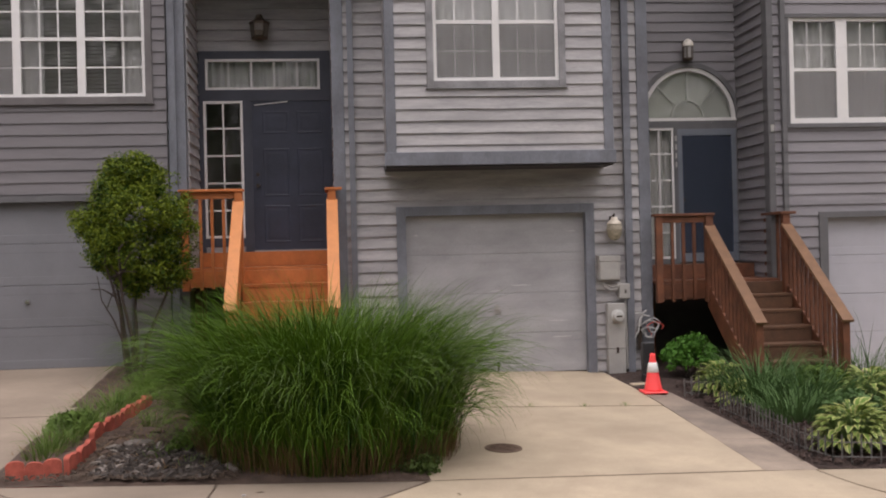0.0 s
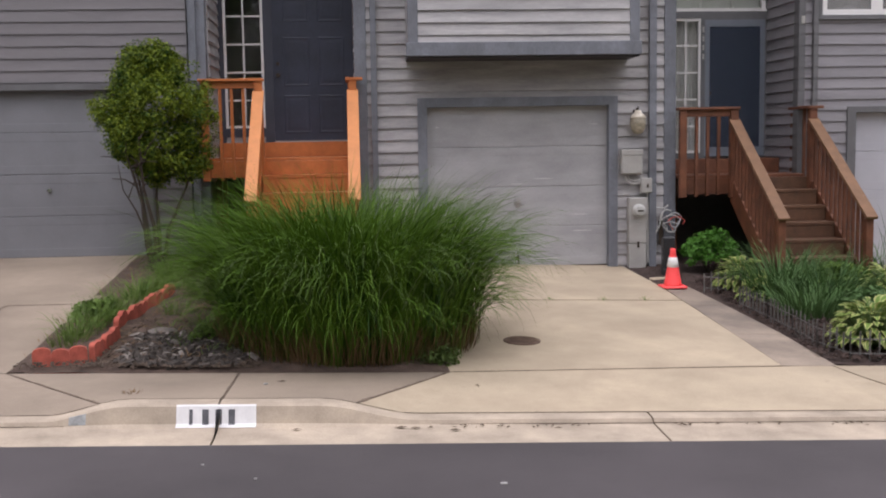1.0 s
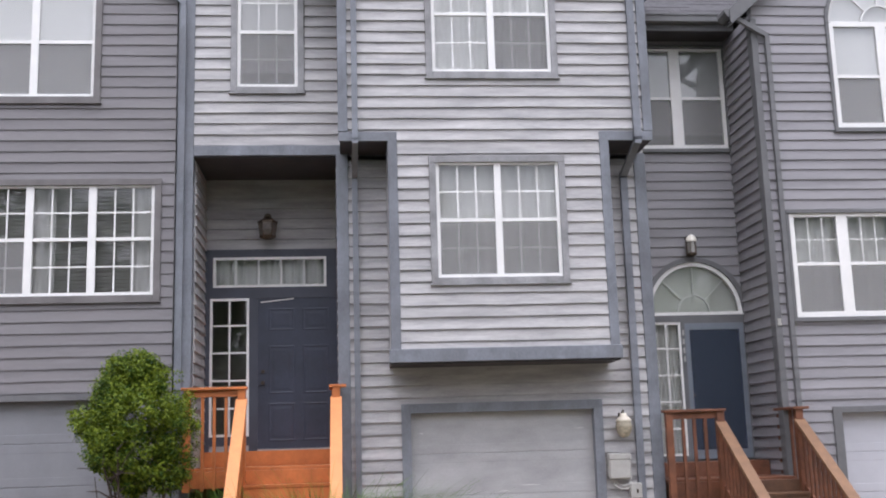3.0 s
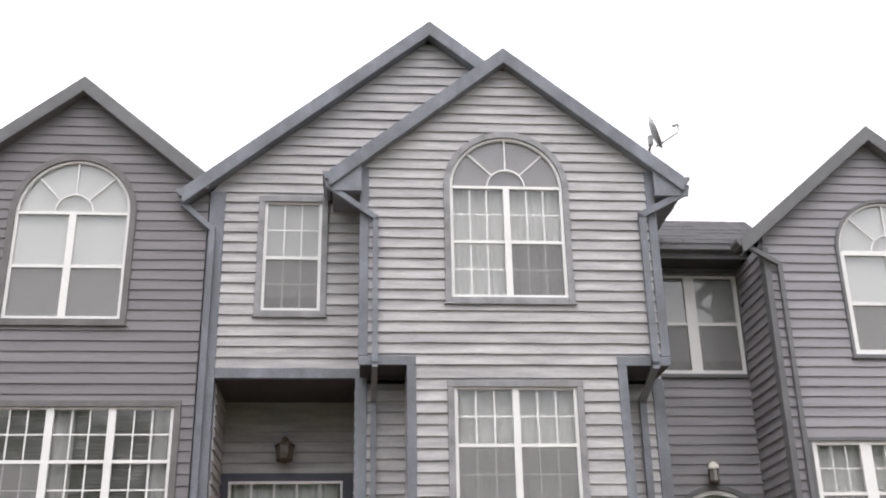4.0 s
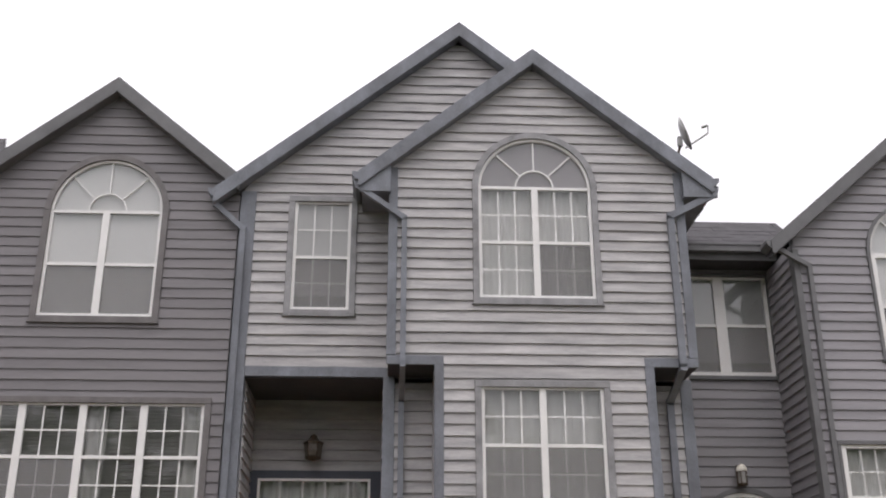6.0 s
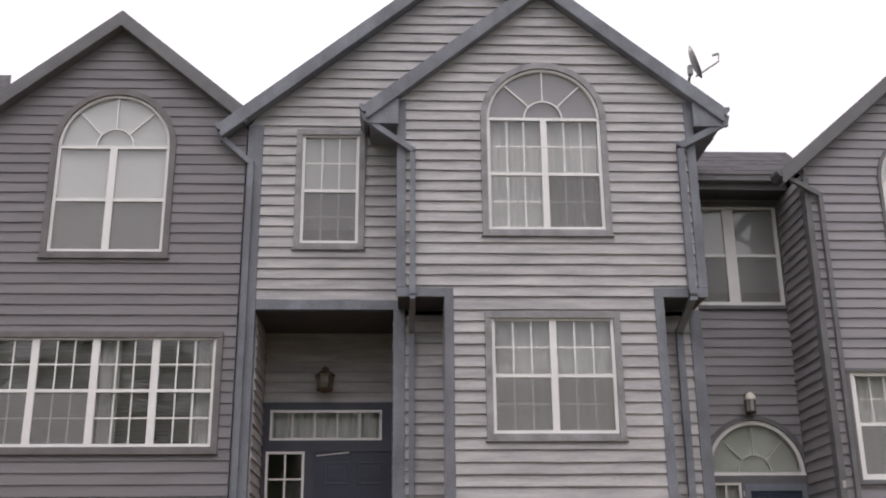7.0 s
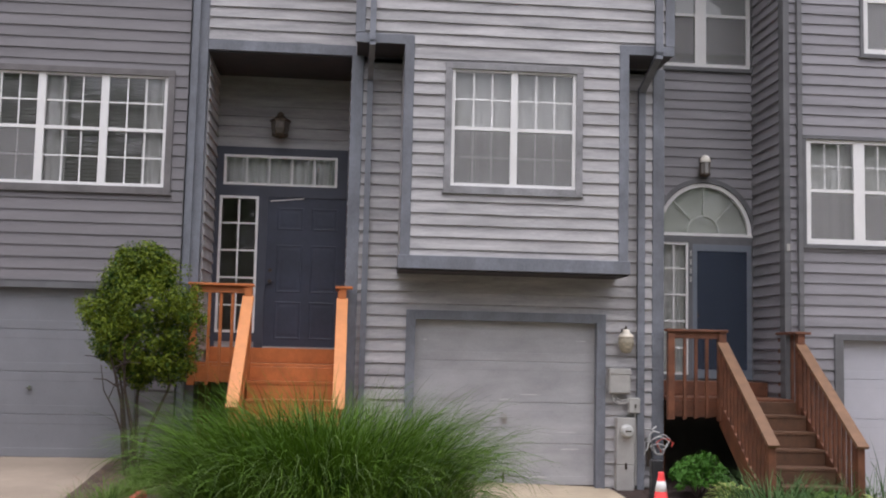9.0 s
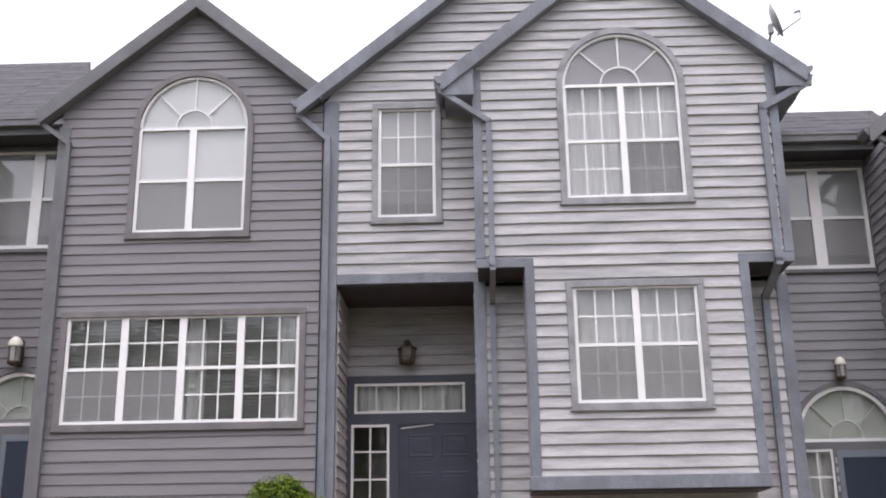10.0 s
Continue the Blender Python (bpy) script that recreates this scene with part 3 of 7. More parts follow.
def garage_door(house, x0, x1, y, z0, z1, paint, casing):
    """A sectional door of four ribbed sections in a painted casing."""
    n = 4
    h = (z1 - z0) / n
    y += 0.03
    d = bmesh.new()
    box(d, x0, x1, y + 0.062, y + 0.08, z0, z1)
    door = part("garage_door", d, paint, house, "painted sectional garage door, closed")
    for k in range(n):
        a, b = z0 + k * h + 0.003, z0 + (k + 1) * h - 0.003
        s = bmesh.new()
        prism_x(s, [(y + 0.05, a), (y + 0.062, a), (y + 0.062, b), (y + 0.05, b), (y + 0.048, b - 0.008), (y + 0.048, b - 0.11), (y + 0.0495, b - 0.115),
                    (y + 0.0495, a + 0.115), (y + 0.048, a + 0.11), (y + 0.048, a + 0.008)], x0, x1)
        part("door_section", s, paint, door)
    b = bmesh.new()
    xc, zc = (x0 + x1) / 2, z0 + h * 1.62
    if paint is GARAGE_L:
        tube(b, [(xc, y + 0.046, zc), (xc, y + 0.03, zc)], 0.03, 12)
        tube(b, [(xc, y + 0.03, zc), (xc, y + 0.0, zc)], 0.012, 8)
        beam(b, (xc - 0.03, y, zc), (xc + 0.03, y, zc), 0.016, 0.016)
        part("handle", b, CHROME, door, "small chrome handle")
    else:
        box(b, xc - 0.03, xc + 0.03, y + 0.03, y + 0.046, zc - 0.06, zc + 0.06)
        beam(b, (xc - 0.05, y + 0.02, zc), (xc + 0.05, y + 0.02, zc), 0.02, 0.02)
        part("handle", b, GREYBOX, door, "metal handle")
    b = bmesh.new()
    box(b, xc - 0.012, xc + 0.012, y + 0.03, y + 0.05, z0 + 0.03, z0 + 0.16)
    if paint is GARAGE:
        part("lift_handle", b, DARKMETAL, door, "dark metal lift handle")
    boxes("bottom_seal", DARKMETAL, door, [(x0, x1, y + 0.045, y + 0.09, z0 - 0.1, z0 + 0.006)])
    c, top = 0.115, 0.115 if paint is GARAGE else 0.075
    y -= 0.03
    for r in ((x0 - c, x0 + 0.006, y - 0.045, y + 0.14, z0 - 0.12, z1 - 0.006), (x1 - 0.006, x1 + c, y - 0.045, y + 0.14, z0 - 0.12, z1 - 0.006), (x0 - c, x1 + c, y - 0.045, y + 0.14, z1 - 0.006, z1 + top)):
        boxes("garage_casing", casing, house, [r], "painted casing round the garage door")


def row_house_shell(house, x0, x1, y0, z0, z_top, back=9.0):
    """Party walls, back wall and floors, which close the house behind its front."""
    boxes("inner_wall", INNER, house, [(x0 + 0.02, x0 + 0.1, y0, back, z0 - 0.6, z_top), (x1 - 0.1, x1 - 0.02, y0, back, z0 - 0.6, z_top),
                                       (x0 + 0.1, x1 - 0.1, back - 0.1, back, z0 - 0.6, z_top), (x0 + 0.1, x1 - 0.1, y0 + 2.2, y0 + 2.3, z0 - 0.6, z_top)])

# ---- the middle house ----
PITCH = 0.82
main = tagged(empty("townhouse", (0, 0, 0)), "grey three-storey townhouse with overhanging front gable and bay", "house")

garage_hole = Hole(-1.22, 1.22, -0.1, 2.13)
wall(main, 0.0, lambda z: -2.13, lambda z: 2.12, -0.06, 5.55, [garage_hole, Hole(-1.3, 1.3, 2.95, 5.5)], SIDING, TRIM, laps=courses(0.918, 0.1568))
garage_door(main, -1.22, 1.22, 0.0, -0.02, 2.13, GARAGE, TRIM)

mid_w = Hole(-3.48, -2.66, 6.59, 8.25)
zr_mid, zr_front, x_mid, x_front = 11.28, 10.44, -1.075, -0.03
wall(main, 0.0, lambda z: max(-4.24, x_mid - (zr_mid - 0.2 - z) / PITCH), lambda z: min(2.1, x_mid + (zr_mid - 0.2 - z) / PITCH), 5.63, 11.0,
     [mid_w], SIDING, TRIM, laps=courses(5.918, 0.1552))
window(main, mid_w, 0.0, 1, cover="shade", meet=7.39, label="white double-hung window with a shade")

bay_w = Hole(-0.853, 0.767, 3.815, 5.335)
up_w = Hole(-0.855, 0.745, 6.585, 8.245, 0.78)
YF = -0.64


def front_left(z):
    return -1.47 if z < 5.642 else max(-2.09, x_front - (zr_front - 0.2 - z) / PITCH)


def front_right(z):
    return 1.46 if z < 5.642 else min(2.05, x_front + (zr_front - 0.2 - z) / PITCH)


wall(main, YF, front_left, front_right, 2.90, 5.64, [bay_w], SIDING, TRIM, laps=courses(2.998, 0.1537))
wall(main, YF, front_left, front_right, 5.645, 10.17, [up_w], SIDING, TRIM, laps=courses(5.791, 0.1513))
window(main, bay_w, YF, 2, meet=4.57, cover="sheer", label="white double window in the bay with sheer curtains")
window(main, up_w, YF, 2, meet=7.41, cover="half", unscreened=(0,), label="white double window with an arched fanlight")

# the bay's corner boards, band and sides; the overhang's underside and bands
boxes("trim_board", TRIM, main, [(-1.475, -1.35, YF - 0.035, YF, 2.75, 5.66), (1.34, 1.465, YF - 0.035, YF, 2.75, 5.66)], bevel=0.004)
boxes("bay_band", TRIM, main, [(-1.50, 1.49, YF - 0.05, YF, 2.74, 2.91)], bevel=0.004)
boxes("bay_side", SIDING, main, [(-1.47, -1.36, YF, 0, 2.76, 5.63), (1.35, 1.46, YF, 0, 2.76, 5.63)])
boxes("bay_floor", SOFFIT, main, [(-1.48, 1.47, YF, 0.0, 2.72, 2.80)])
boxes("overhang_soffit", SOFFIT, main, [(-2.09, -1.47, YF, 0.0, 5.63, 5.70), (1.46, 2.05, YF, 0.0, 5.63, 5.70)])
boxes("overhang_band", TRIM, main, [(-2.11, -1.352, YF - 0.036, YF, 5.63, 5.755), (1.342, 2.07, YF - 0.036, YF, 5.63, 5.755)], bevel=0.004)
boxes("overhang_side", SIDING, main, [(-2.09, -1.97, YF + 0.001, 0, 5.70, 8.5), (1.93, 2.05, YF + 0.001, 0, 5.70, 8.5)])
boxes("trim_board", TRIM, main, [(-2.115, -1.99, YF - 0.037, YF - 0.002, 5.76, 8.52)], bevel=0.004)
boxes("trim_board", TRIM, main, [(1.95, 2.075, YF - 0.037, YF - 0.002, 5.76, 8.52)], bevel=0.004)
boxes("trim_board", TRIM, main, [(-2.15, -1.99, -0.035, 0.14, 0.0, 5.63)], bevel=0.004)
boxes("trim_board", TRIM, main, [(1.97, 2.13, -0.035, 0.14, -0.1, 5.63)], bevel=0.004)
boxes("trim_board", TRIM, main, [(-4.27, -4.05, -0.035, 0.0, 0.15, 8.4)], bevel=0.004)
boxes("recess_header", TRIM, main, [(-4.048, -2.1, -0.035, 0.0, 5.62, 5.76)], bevel=0.004)
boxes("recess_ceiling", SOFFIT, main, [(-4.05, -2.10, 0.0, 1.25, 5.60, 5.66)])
side_wall(main, -4.05, 0.145, 1.25, 1.2, 5.6, 1, SIDING, TRIM)
boxes("wall", TRIM, main, [(-4.24, -4.052, 0.003, 0.14, 0.0, 5.60)])
side_wall(main, -2.13, 0.14, 1.25, 1.2, 5.6, -1, SIDING, TRIM)
slope_roof(main, x_mid, zr_mid, 3.55, PITCH, -0.22, 9.0)
slope_roof(main, x_front, zr_front, 2.5, PITCH, YF - 0.18, 3.0)
boxes("eave_soffit", TRIM, main, [(-2.5, -2.095, YF - 0.14, -0.001, 8.10, 8.13), (2.055, 2.44, YF - 0.14, 1.5, 8.10, 8.13)])
for xa, xb in ((-2.095, -2.5), (2.055, 2.44)):
    b = bmesh.new()
    zq = zr_front - 0.2 - abs(xb - x_front) * PITCH
    q = [(xa, 8.13), (xa, zr_front - 0.22 - abs(xa - x_front) * PITCH), (xb, max(8.14, zq - 0.02)), (xb, 8.13)]
    prism(b, q, YF - 0.14, YF - 0.11)
    part("eave_return", b, TRIM, main, "painted boxed end of the eave")
gutter(main, -4.62, -0.2, 9.0, 8.36, -1)
gutter(main, -2.53, YF - 0.16, 0.0, 8.38, -1)
gutter(main, 2.47, YF - 0.16, 9.0, 8.38, 1)
downspout(main, [(-4.66, -0.12, 8.27), (-4.62, -0.1, 8.15), (-4.2, -0.075, 7.78), (-4.2, -0.075, 0.25)])
downspout(main, [(-2.58, YF - 0.1, 8.28), (-2.55, YF - 0.1, 8.18), (-1.895, YF - 0.075, 7.72), (-1.895, YF - 0.075, 5.62), (-1.9, -0.075, 5.3), (-1.9, -0.075, 0.1)])
downspout(main, [(2.53, YF - 0.1, 8.28), (2.5, YF - 0.1, 8.16), (1.85, YF - 0.075, 7.82), (1.85, YF - 0.075, 5.62), (1.80, -0.075, 5.3), (1.80, -0.075, -0.05)], w=0.095)
row_house_shell(main, -4.27, 2.12, 0.15, 0, 8.4)


def door_leaf(house, x0, x1, y, z0, z1, paint, panels=True, knob=-1, label="", knob_z=0.92):
    d = bmesh.new()
    box(d, x0, x1, y, y + 0.045, z0, z1)
    leaf = part("door", d, paint, house, label)
    w, h = x1 - x0, z1 - z0
    for a, b in ((0.05, 0.30), (0.36, 0.68), (0.78, 0.93)) if panels else ():
        for c, e in ((0.13, 0.45), (0.55, 0.87)):
            xa, xb, za, zb = x0 + w * c, x0 + w * e, z0 + h * a, z0 + h * b
            q = bmesh.new()
            rings = [[q.verts.new(v) for v in ((xa + o, yy, za + o), (xb - o, yy, za + o), (xb - o, yy, zb - o), (xa + o, yy, zb - o))]
                     for o, yy in ((0, y - 0.001), (0.008, y - 0.005), (0.02, y - 0.005), (0.03, y - 0.0015), (0.05, y - 0.0015), (0.08, y - 0.004))]
            for u, v in zip(rings, rings[1:]):
                for k in range(4):
                    q.faces.new((u[k], u[(k + 1) % 4], v[(k + 1) % 4], v[k]))
            q.faces.new(rings[-1])
            part("door_panel", q, paint, leaf)
    xk = x0 + 0.07 if knob < 0 else x1 - 0.07
    b = bmesh.new()
    tube(b, [(xk, y - 0.06, z0 + knob_z), (xk, y - 0.05, z0 + knob_z), (xk, y, z0 + knob_z)], 0.028, 10)
    tube(b, [(xk, y - 0.02, z0 + knob_z + 0.16), (xk, y, z0 + knob_z + 0.16)], 0.026, 10)
    part("knob", b, DARKMETAL, leaf, "tarnished knob and deadbolt")
    return leaf


def light_grid(house, x0, x1, y, z0, z1, nx, nz, label, cover=None, bar=0.024):
    """A fixed white-framed window of nx by nz lights."""
    f = bmesh.new()
    e = 0.035
    ring_frame(f, x0, x1, z0, z1, e, e, e, y - 0.02, y + 0.03)
    win = part("window", f, WHITE, house, label)
    bars = []
    for k in range(1, nx):
        xx = x0 + (x1 - x0) * k / nx
        bars.append((xx - bar / 2, xx + bar / 2, y - 0.015, y + 0.02, z0 + e, z1 - e))
    for k in range(1, nz):
        zz = z0 + (z1 - z0) * k / nz
        bars.append((x0 + e, x1 - e, y - 0.0145, y + 0.0195, zz - bar / 2, zz + bar / 2))
    boxes("muntin", WHITE, win, bars)
    for k in range(nx):
        for j in range(nz):
            p = bmesh.new()
            a, b = x0 + (x1 - x0) * k / nx + 0.012, x0 + (x1 - x0) * (k + 1) / nx - 0.012
            c, d = z0 + (z1 - z0) * j / nz + 0.012, z0 + (z1 - z0) * (j + 1) / nz - 0.012
            box(p, a, b, y + 0.006, y + 0.010, c, d)
            pane = part("pane", p, GLASS, win)
            pane.visible_shadow = False
    if cover:
        b = bmesh.new()
        cloth(b, x0, x1, z0, z1, y + 0.12, (x1 - x0) * 9, 0.015)
        part("curtain", b, SHEER, win, "white curtain behind the glass")
    return win


# Dark block colour carries the deep shade under the decks.
FOUND = mat("shade_dark_foundation_block", (0.10, 0.095, 0.09), 0.9, 0.2, 4, 50, 0.3)


# the entrance in the recess: siding above, a dark painted frame, door, sidelight and transom
wall(main, 1.25, lambda z: -4.05, lambda z: -2.13, 4.56, 5.6, [], SIDING, TRIM)
boxes("door_surround", NAVYTRIM, main, [
    (-4.04, -3.965, 1.20, 1.3, 1.5, 4.56), (-3.965, -2.14, 1.20, 1.3, 4.445, 4.56), (-3.965, -3.925, 1.20, 1.3, 4.01, 4.445),
    (-2.315, -2.14, 1.20, 1.3, 4.01, 4.445), (-3.965, -2.14, 1.20, 1.3, 3.85, 4.01), (-3.415, -3.29, 1.20, 1.3, 1.5, 3.85),
    (-3.965, -3.415, 1.20, 1.3, 1.78, 1.905)], "dark slate painted door surround")
boxes("threshold_panel", SIDING, main, [(-4.04, -3.415, 1.21, 1.3, 1.4, 1.78)])
door_leaf(main, -3.29, -2.14, 1.215, 1.72, 3.85, NAVY, True, -1, "dark navy six-panel entrance door, closed")
b = bmesh.new()
beam(b, (-3.25, 1.209, 3.79), (-2.78, 1.209, 3.838), 0.008, 0.012)
part("weather_strip", b, WHITE, main, "pale loose weather strip over the door")
light_grid(main, -3.965, -3.415, 1.215, 1.905, 3.85, 2, 5, "white sidelight of ten small panes")
light_grid(main, -3.925, -2.315, 1.215, 4.01, 4.445, 5, 1, "white transom of five panes with a curtain", True)


boxes("foundation", FOUND, main, [(-4.04, -2.15, 1.22, 1.34, -0.3, 1.52)])


# ---- the neighbours: one pattern, two houses ----
def neighbour(dx, dy, dz, label, up_cover, low_cover, paint, y_ridge, sid, low, casing, frame_w, mul, cas, xc, zr, pitch, drop, laps):
    """A townhouse with a broad gabled wall and, on its left, a recessed entrance with an arched light."""
    h = tagged(empty("townhouse", (dx, dy, dz)), label, "house")
    xr, xl = -4.29, -8.12
    up = Hole(-6.975, -5.385, 6.45, 8.04, 0.82)
    gar = Hole(-7.34, -4.9, 0.2, 2.41)
    wall(h, 0.0, lambda z: max(xl, xc - (zr - 0.2 - z) / pitch), lambda z: min(xr, xc + (zr - 0.2 - z) / pitch), 0.2, zr - 0.24, [low, up, gar], sid, TRIM_L, laps=laps)
    garage_door(h, -7.34, -4.9, 0.0, 0.25, 2.41, paint, TRIM_L)
    window(h, low, 0.0, 4, casing, cas, meet=(low.z0 + low.z1) / 2 + 0.015, e=frame_w, mul=mul, cover=low_cover, grid_low=low_cover == "blinds", grid_up=True, unscreened=(2, 3) if dx == 0 else (), bar=0.010 if dx == 0 else 0.0065, label="white four-unit window with blinds" if low_cover == "blinds" else "white four-unit window with sheer curtains")
    window(h, up, 0.0, 2, casing, cas, meet=7.23, e=frame_w, mul=mul, cover=up_cover, grid_up=False, grid_low=False, label="white double window with an arched fanlight and drawn shade")
    boxes("trim_board", TRIM_L, h, [(xl - 0.036, xl + (0.13 if dx == 0 else 0.055), -0.035, 0.0, 0.1, 8.1), (xl - 0.036, xl - 0.001, 0.001, 0.14, 0.1, 8.1)], bevel=0.004)
    boxes("wall", TRIM_L, h, [(xl, xl + 0.14, 0.14, 1.2, 0.1, 8.2)])
    slope_roof(h, xc, zr, 2.2, pitch, -0.2, 9.0, trim=TRIM_L, half_right=1.9, eave=(0.36, 0.13))
    xd = -7.98 if dx == 0 else -7.945
    gutter(h, xc - 2.18, -0.18, 0.12, zr - 2.18 * pitch - 0.03, -1, TRIM_L)
    downspout(h, [(xc - 2.22, -0.1, 8.2), (xc - 2.19, -0.1, 8.13), (xd, -0.075, 7.82), (xd, -0.075, 0.2)], TRIM_L, w=0.065)
    # the recess
    side_wall(h, xl, 0.0, 1.2, 1.2, 8.2, -1, sid, TRIM_L)
    lift = 0.06 if dx == 0 else 0.035
    rwin = Hole(-9.7, -8.16, 6.60 - drop + lift, 8.21 - drop + lift)
    arch = Hole(-9.59, -8.15, 3.95, 3.96, 0.76)
    wall(h, 1.2, lambda z: -9.9, lambda z: xl, 3.83, 8.45 - drop, [rwin, arch], sid, TRIM_L, laps=laps)
    window(h, rwin, 1.2, 2, TRIM_L, 0.05, meet=7.41 - drop + lift, e=0.06, mul=0.085, cover="shade", grid_low=False, grid_up=False, label="white double window under the eave")
    f = bmesh.new()
    box(f, -9.6, -8.14, 1.17, 1.25, 3.92, 3.965)
    awin = part("arched_window", f, WHITE, h, "white half-round window over the entrance")
    fan(awin, -8.87, 3.96, 0.72, 0.76, 1.2, True)
    c = bmesh.new()
    arch_ring(c, -8.87, 3.96, 0.722, 0.762, 0.07, 1.16, 1.21)
    part("casing", c, TRIM_L, awin)
    boxes("door_surround", TRIM_L, h, [(-9.9, -9.56, 1.17, 1.3, 1.5, 3.92), (-9.12, -9.06, 1.17, 1.3, 1.5, 3.92), (-8.16, -8.12, 1.17, 1.3, 1.5, 3.92),
                                       (-9.56, -9.12, 1.17, 1.3, 3.82, 3.92), (-9.06, -8.16, 1.17, 1.3, 3.80, 3.92), (-9.56, -9.12, 1.17, 1.3, 1.5, 1.87)],
          "grey painted door surround")
    light_grid(h, -9.56, -9.12, 1.2, 1.87, 3.82, 2, 5, "white sidelight of ten small panes", True)
    f = bmesh.new()
    ring_frame(f, -9.06, -8.16, 1.82, 3.80, 0.07, 0.13, 0.10, 1.17, 1.2)
    storm = part("storm_door", f, STORM, h, "slate blue storm door frame")
    p = bmesh.new()
    box(p, -8.99, -8.23, 1.18, 1.185, 1.95, 3.70)
    part("door_screen", p, DARKSCREEN, storm, "dark screen of the storm door")
    door_leaf(h, -9.05, -8.17, 1.235, 1.82, 3.79, DOORBLUE, True, -1, "deep blue entrance door behind a storm door")
    boxes("foundation", FOUND, h, [(-9.88, -8.13, 1.19, 1.34, -0.3, 1.86)])
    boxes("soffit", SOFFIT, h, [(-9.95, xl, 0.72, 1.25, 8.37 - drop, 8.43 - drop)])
    boxes("fascia", TRIM_L, h, [(-9.95, xl, 0.69, 0.72, 8.35 - drop, 8.55 - drop)])
    x0r = -13.0 if y_ridge > 3 else -9.97
    r = bmesh.new()
    prism_x(r, [(0.68, 8.5 - drop), (y_ridge, 8.5 - drop + (y_ridge - 0.68) * 0.8), (y_ridge, 8.56 - drop + (y_ridge - 0.68) * 0.8), (0.68, 8.56 - drop)], x0r, -9.6 if y_ridge > 3 else xl + 0.45)
    roof = part("roof", r, SHINGLE, h, "shingled roof over the recessed entrance")
    for k in range(round((y_ridge - 0.66) / 0.15)):
        y0, z0 = 0.66 + k * 0.15, 8.57 - drop + k * 0.12
        xe = xl + (0.02 if y_ridge > 3 else 0.45) - (1.5 * k * 0.15 / 3.6 if y_ridge > 3 else 0)
        x, c = x0r, 0
        while x < xe:
            w = 0.9 + 0.2 * ((k * 7 + c) % 3)
            q = bmesh.new()
            e = min(x + w - 0.01, xe)
            up = 0.004 * ((k + c) % 3)
            prism_x(q, [(y0, z0 + up), (y0 + 0.3, z0 + 0.24), (y0 + 0.3, z0 + 0.262), (y0, z0 + 0.025 + up)], x, e)
            part("shingle", q, SHINGLE, roof)
            x += w
            c += 1
    boxes("gutter", TRIM_L, h, [(-9.97, xl, 0.58, 0.688, 8.46 - drop, 8.58 - drop)])
    boxes("gutter_lip", TRIM_L, h, [(-9.97, xl, 0.566, 0.58, 8.555 - drop, 8.58 - drop)])
    row_house_shell(h, -9.92, -4.28, 0.15, 0.3, 8.3)
    return h


STORM = mat("storm_door_slate_blue", (0.165, 0.185, 0.22), 0.45, 0.1, 3, 40, 0.03)
neighbour(0, 0.0, 0, "grey townhouse with a broad gable and four-unit window", "full", "blinds", GARAGE_L, 4.0, SIDING_L,
          Hole(-7.775, -4.55, 3.75, 5.22), CASING_L, 0.042, 0.05, 0.088, -6.2, 10.16, 0.83, 0.03, courses(5.398, 0.1494, 0.1525))
right_house = neighbour(12.02, 0.12, -0.42, "grey townhouse with recessed arched entrance beside its gable", "full", "sheer", GARAGE_W, 1.5, SIDING_R,
                        Hole(-7.835, -4.735, 3.722, 5.192), TRIM_L, 0.075, 0.08, 0.05, -6.29, 10.09, 0.865, 0.15, courses(5.40, 0.1452, 0.148))


# ---- ground ----
def sheet(name, material, x0, x1, y0, y1, nx, ny, height, thick=0.0, label=""):
    b = bmesh.new()
    g = [[b.verts.new((x0 + (x1 - x0) * i / nx, y0 + (y1 - y0) * j / ny, height(x0 + (x1 - x0) * i / nx, y0 + (y1 - y0) * j / ny))) for j in range(ny + 1)] for i in range(nx + 1)]
    for i in range(nx):
        for j in range(ny):
            b.faces.new((g[i][j], g[i + 1][j], g[i + 1][j + 1], g[i][j + 1]))
    return tagged(part(name, b, material, None), label, name.replace("_", " "), kind="structure")


GRASSY = mat("far_lawn", (0.07, 0.10, 0.035), 0.95, 0.4, 0.5, 8, 0.5)
sheet("ground", SOIL, -400, 400, -400, 400, 160, 160, lambda x, y: ground_z(max(-60, min(60, x)), max(-7.2, min(60, y))) - 0.14, label="bare soil under the row of houses")
sheet("road", ASPHALT, -60, 60, -13.4, -7.13, 60, 8, lambda x, y: ground_z(x, -7.2) - 0.005 + 0.012 * min(-7.13 - y, y + 13.4), label="dark asphalt street with a slight crown")
sheet("lawn", GRASSY, -400, 400, -14.0, -13.4, 20, 1, lambda x, y: ground_z(max(-60, min(60, x)), -7.2) + (0.33 if y < -13.5 else 0.0), label="grass verge across the street")
sheet("lawn", GRASSY, -400, 400, -400, -14.0, 20, 20, lambda x, y: ground_z(max(-60, min(60, x)), -7.2) + (0.33 if y < -13.5 else 0.0), label="lawn across the street")


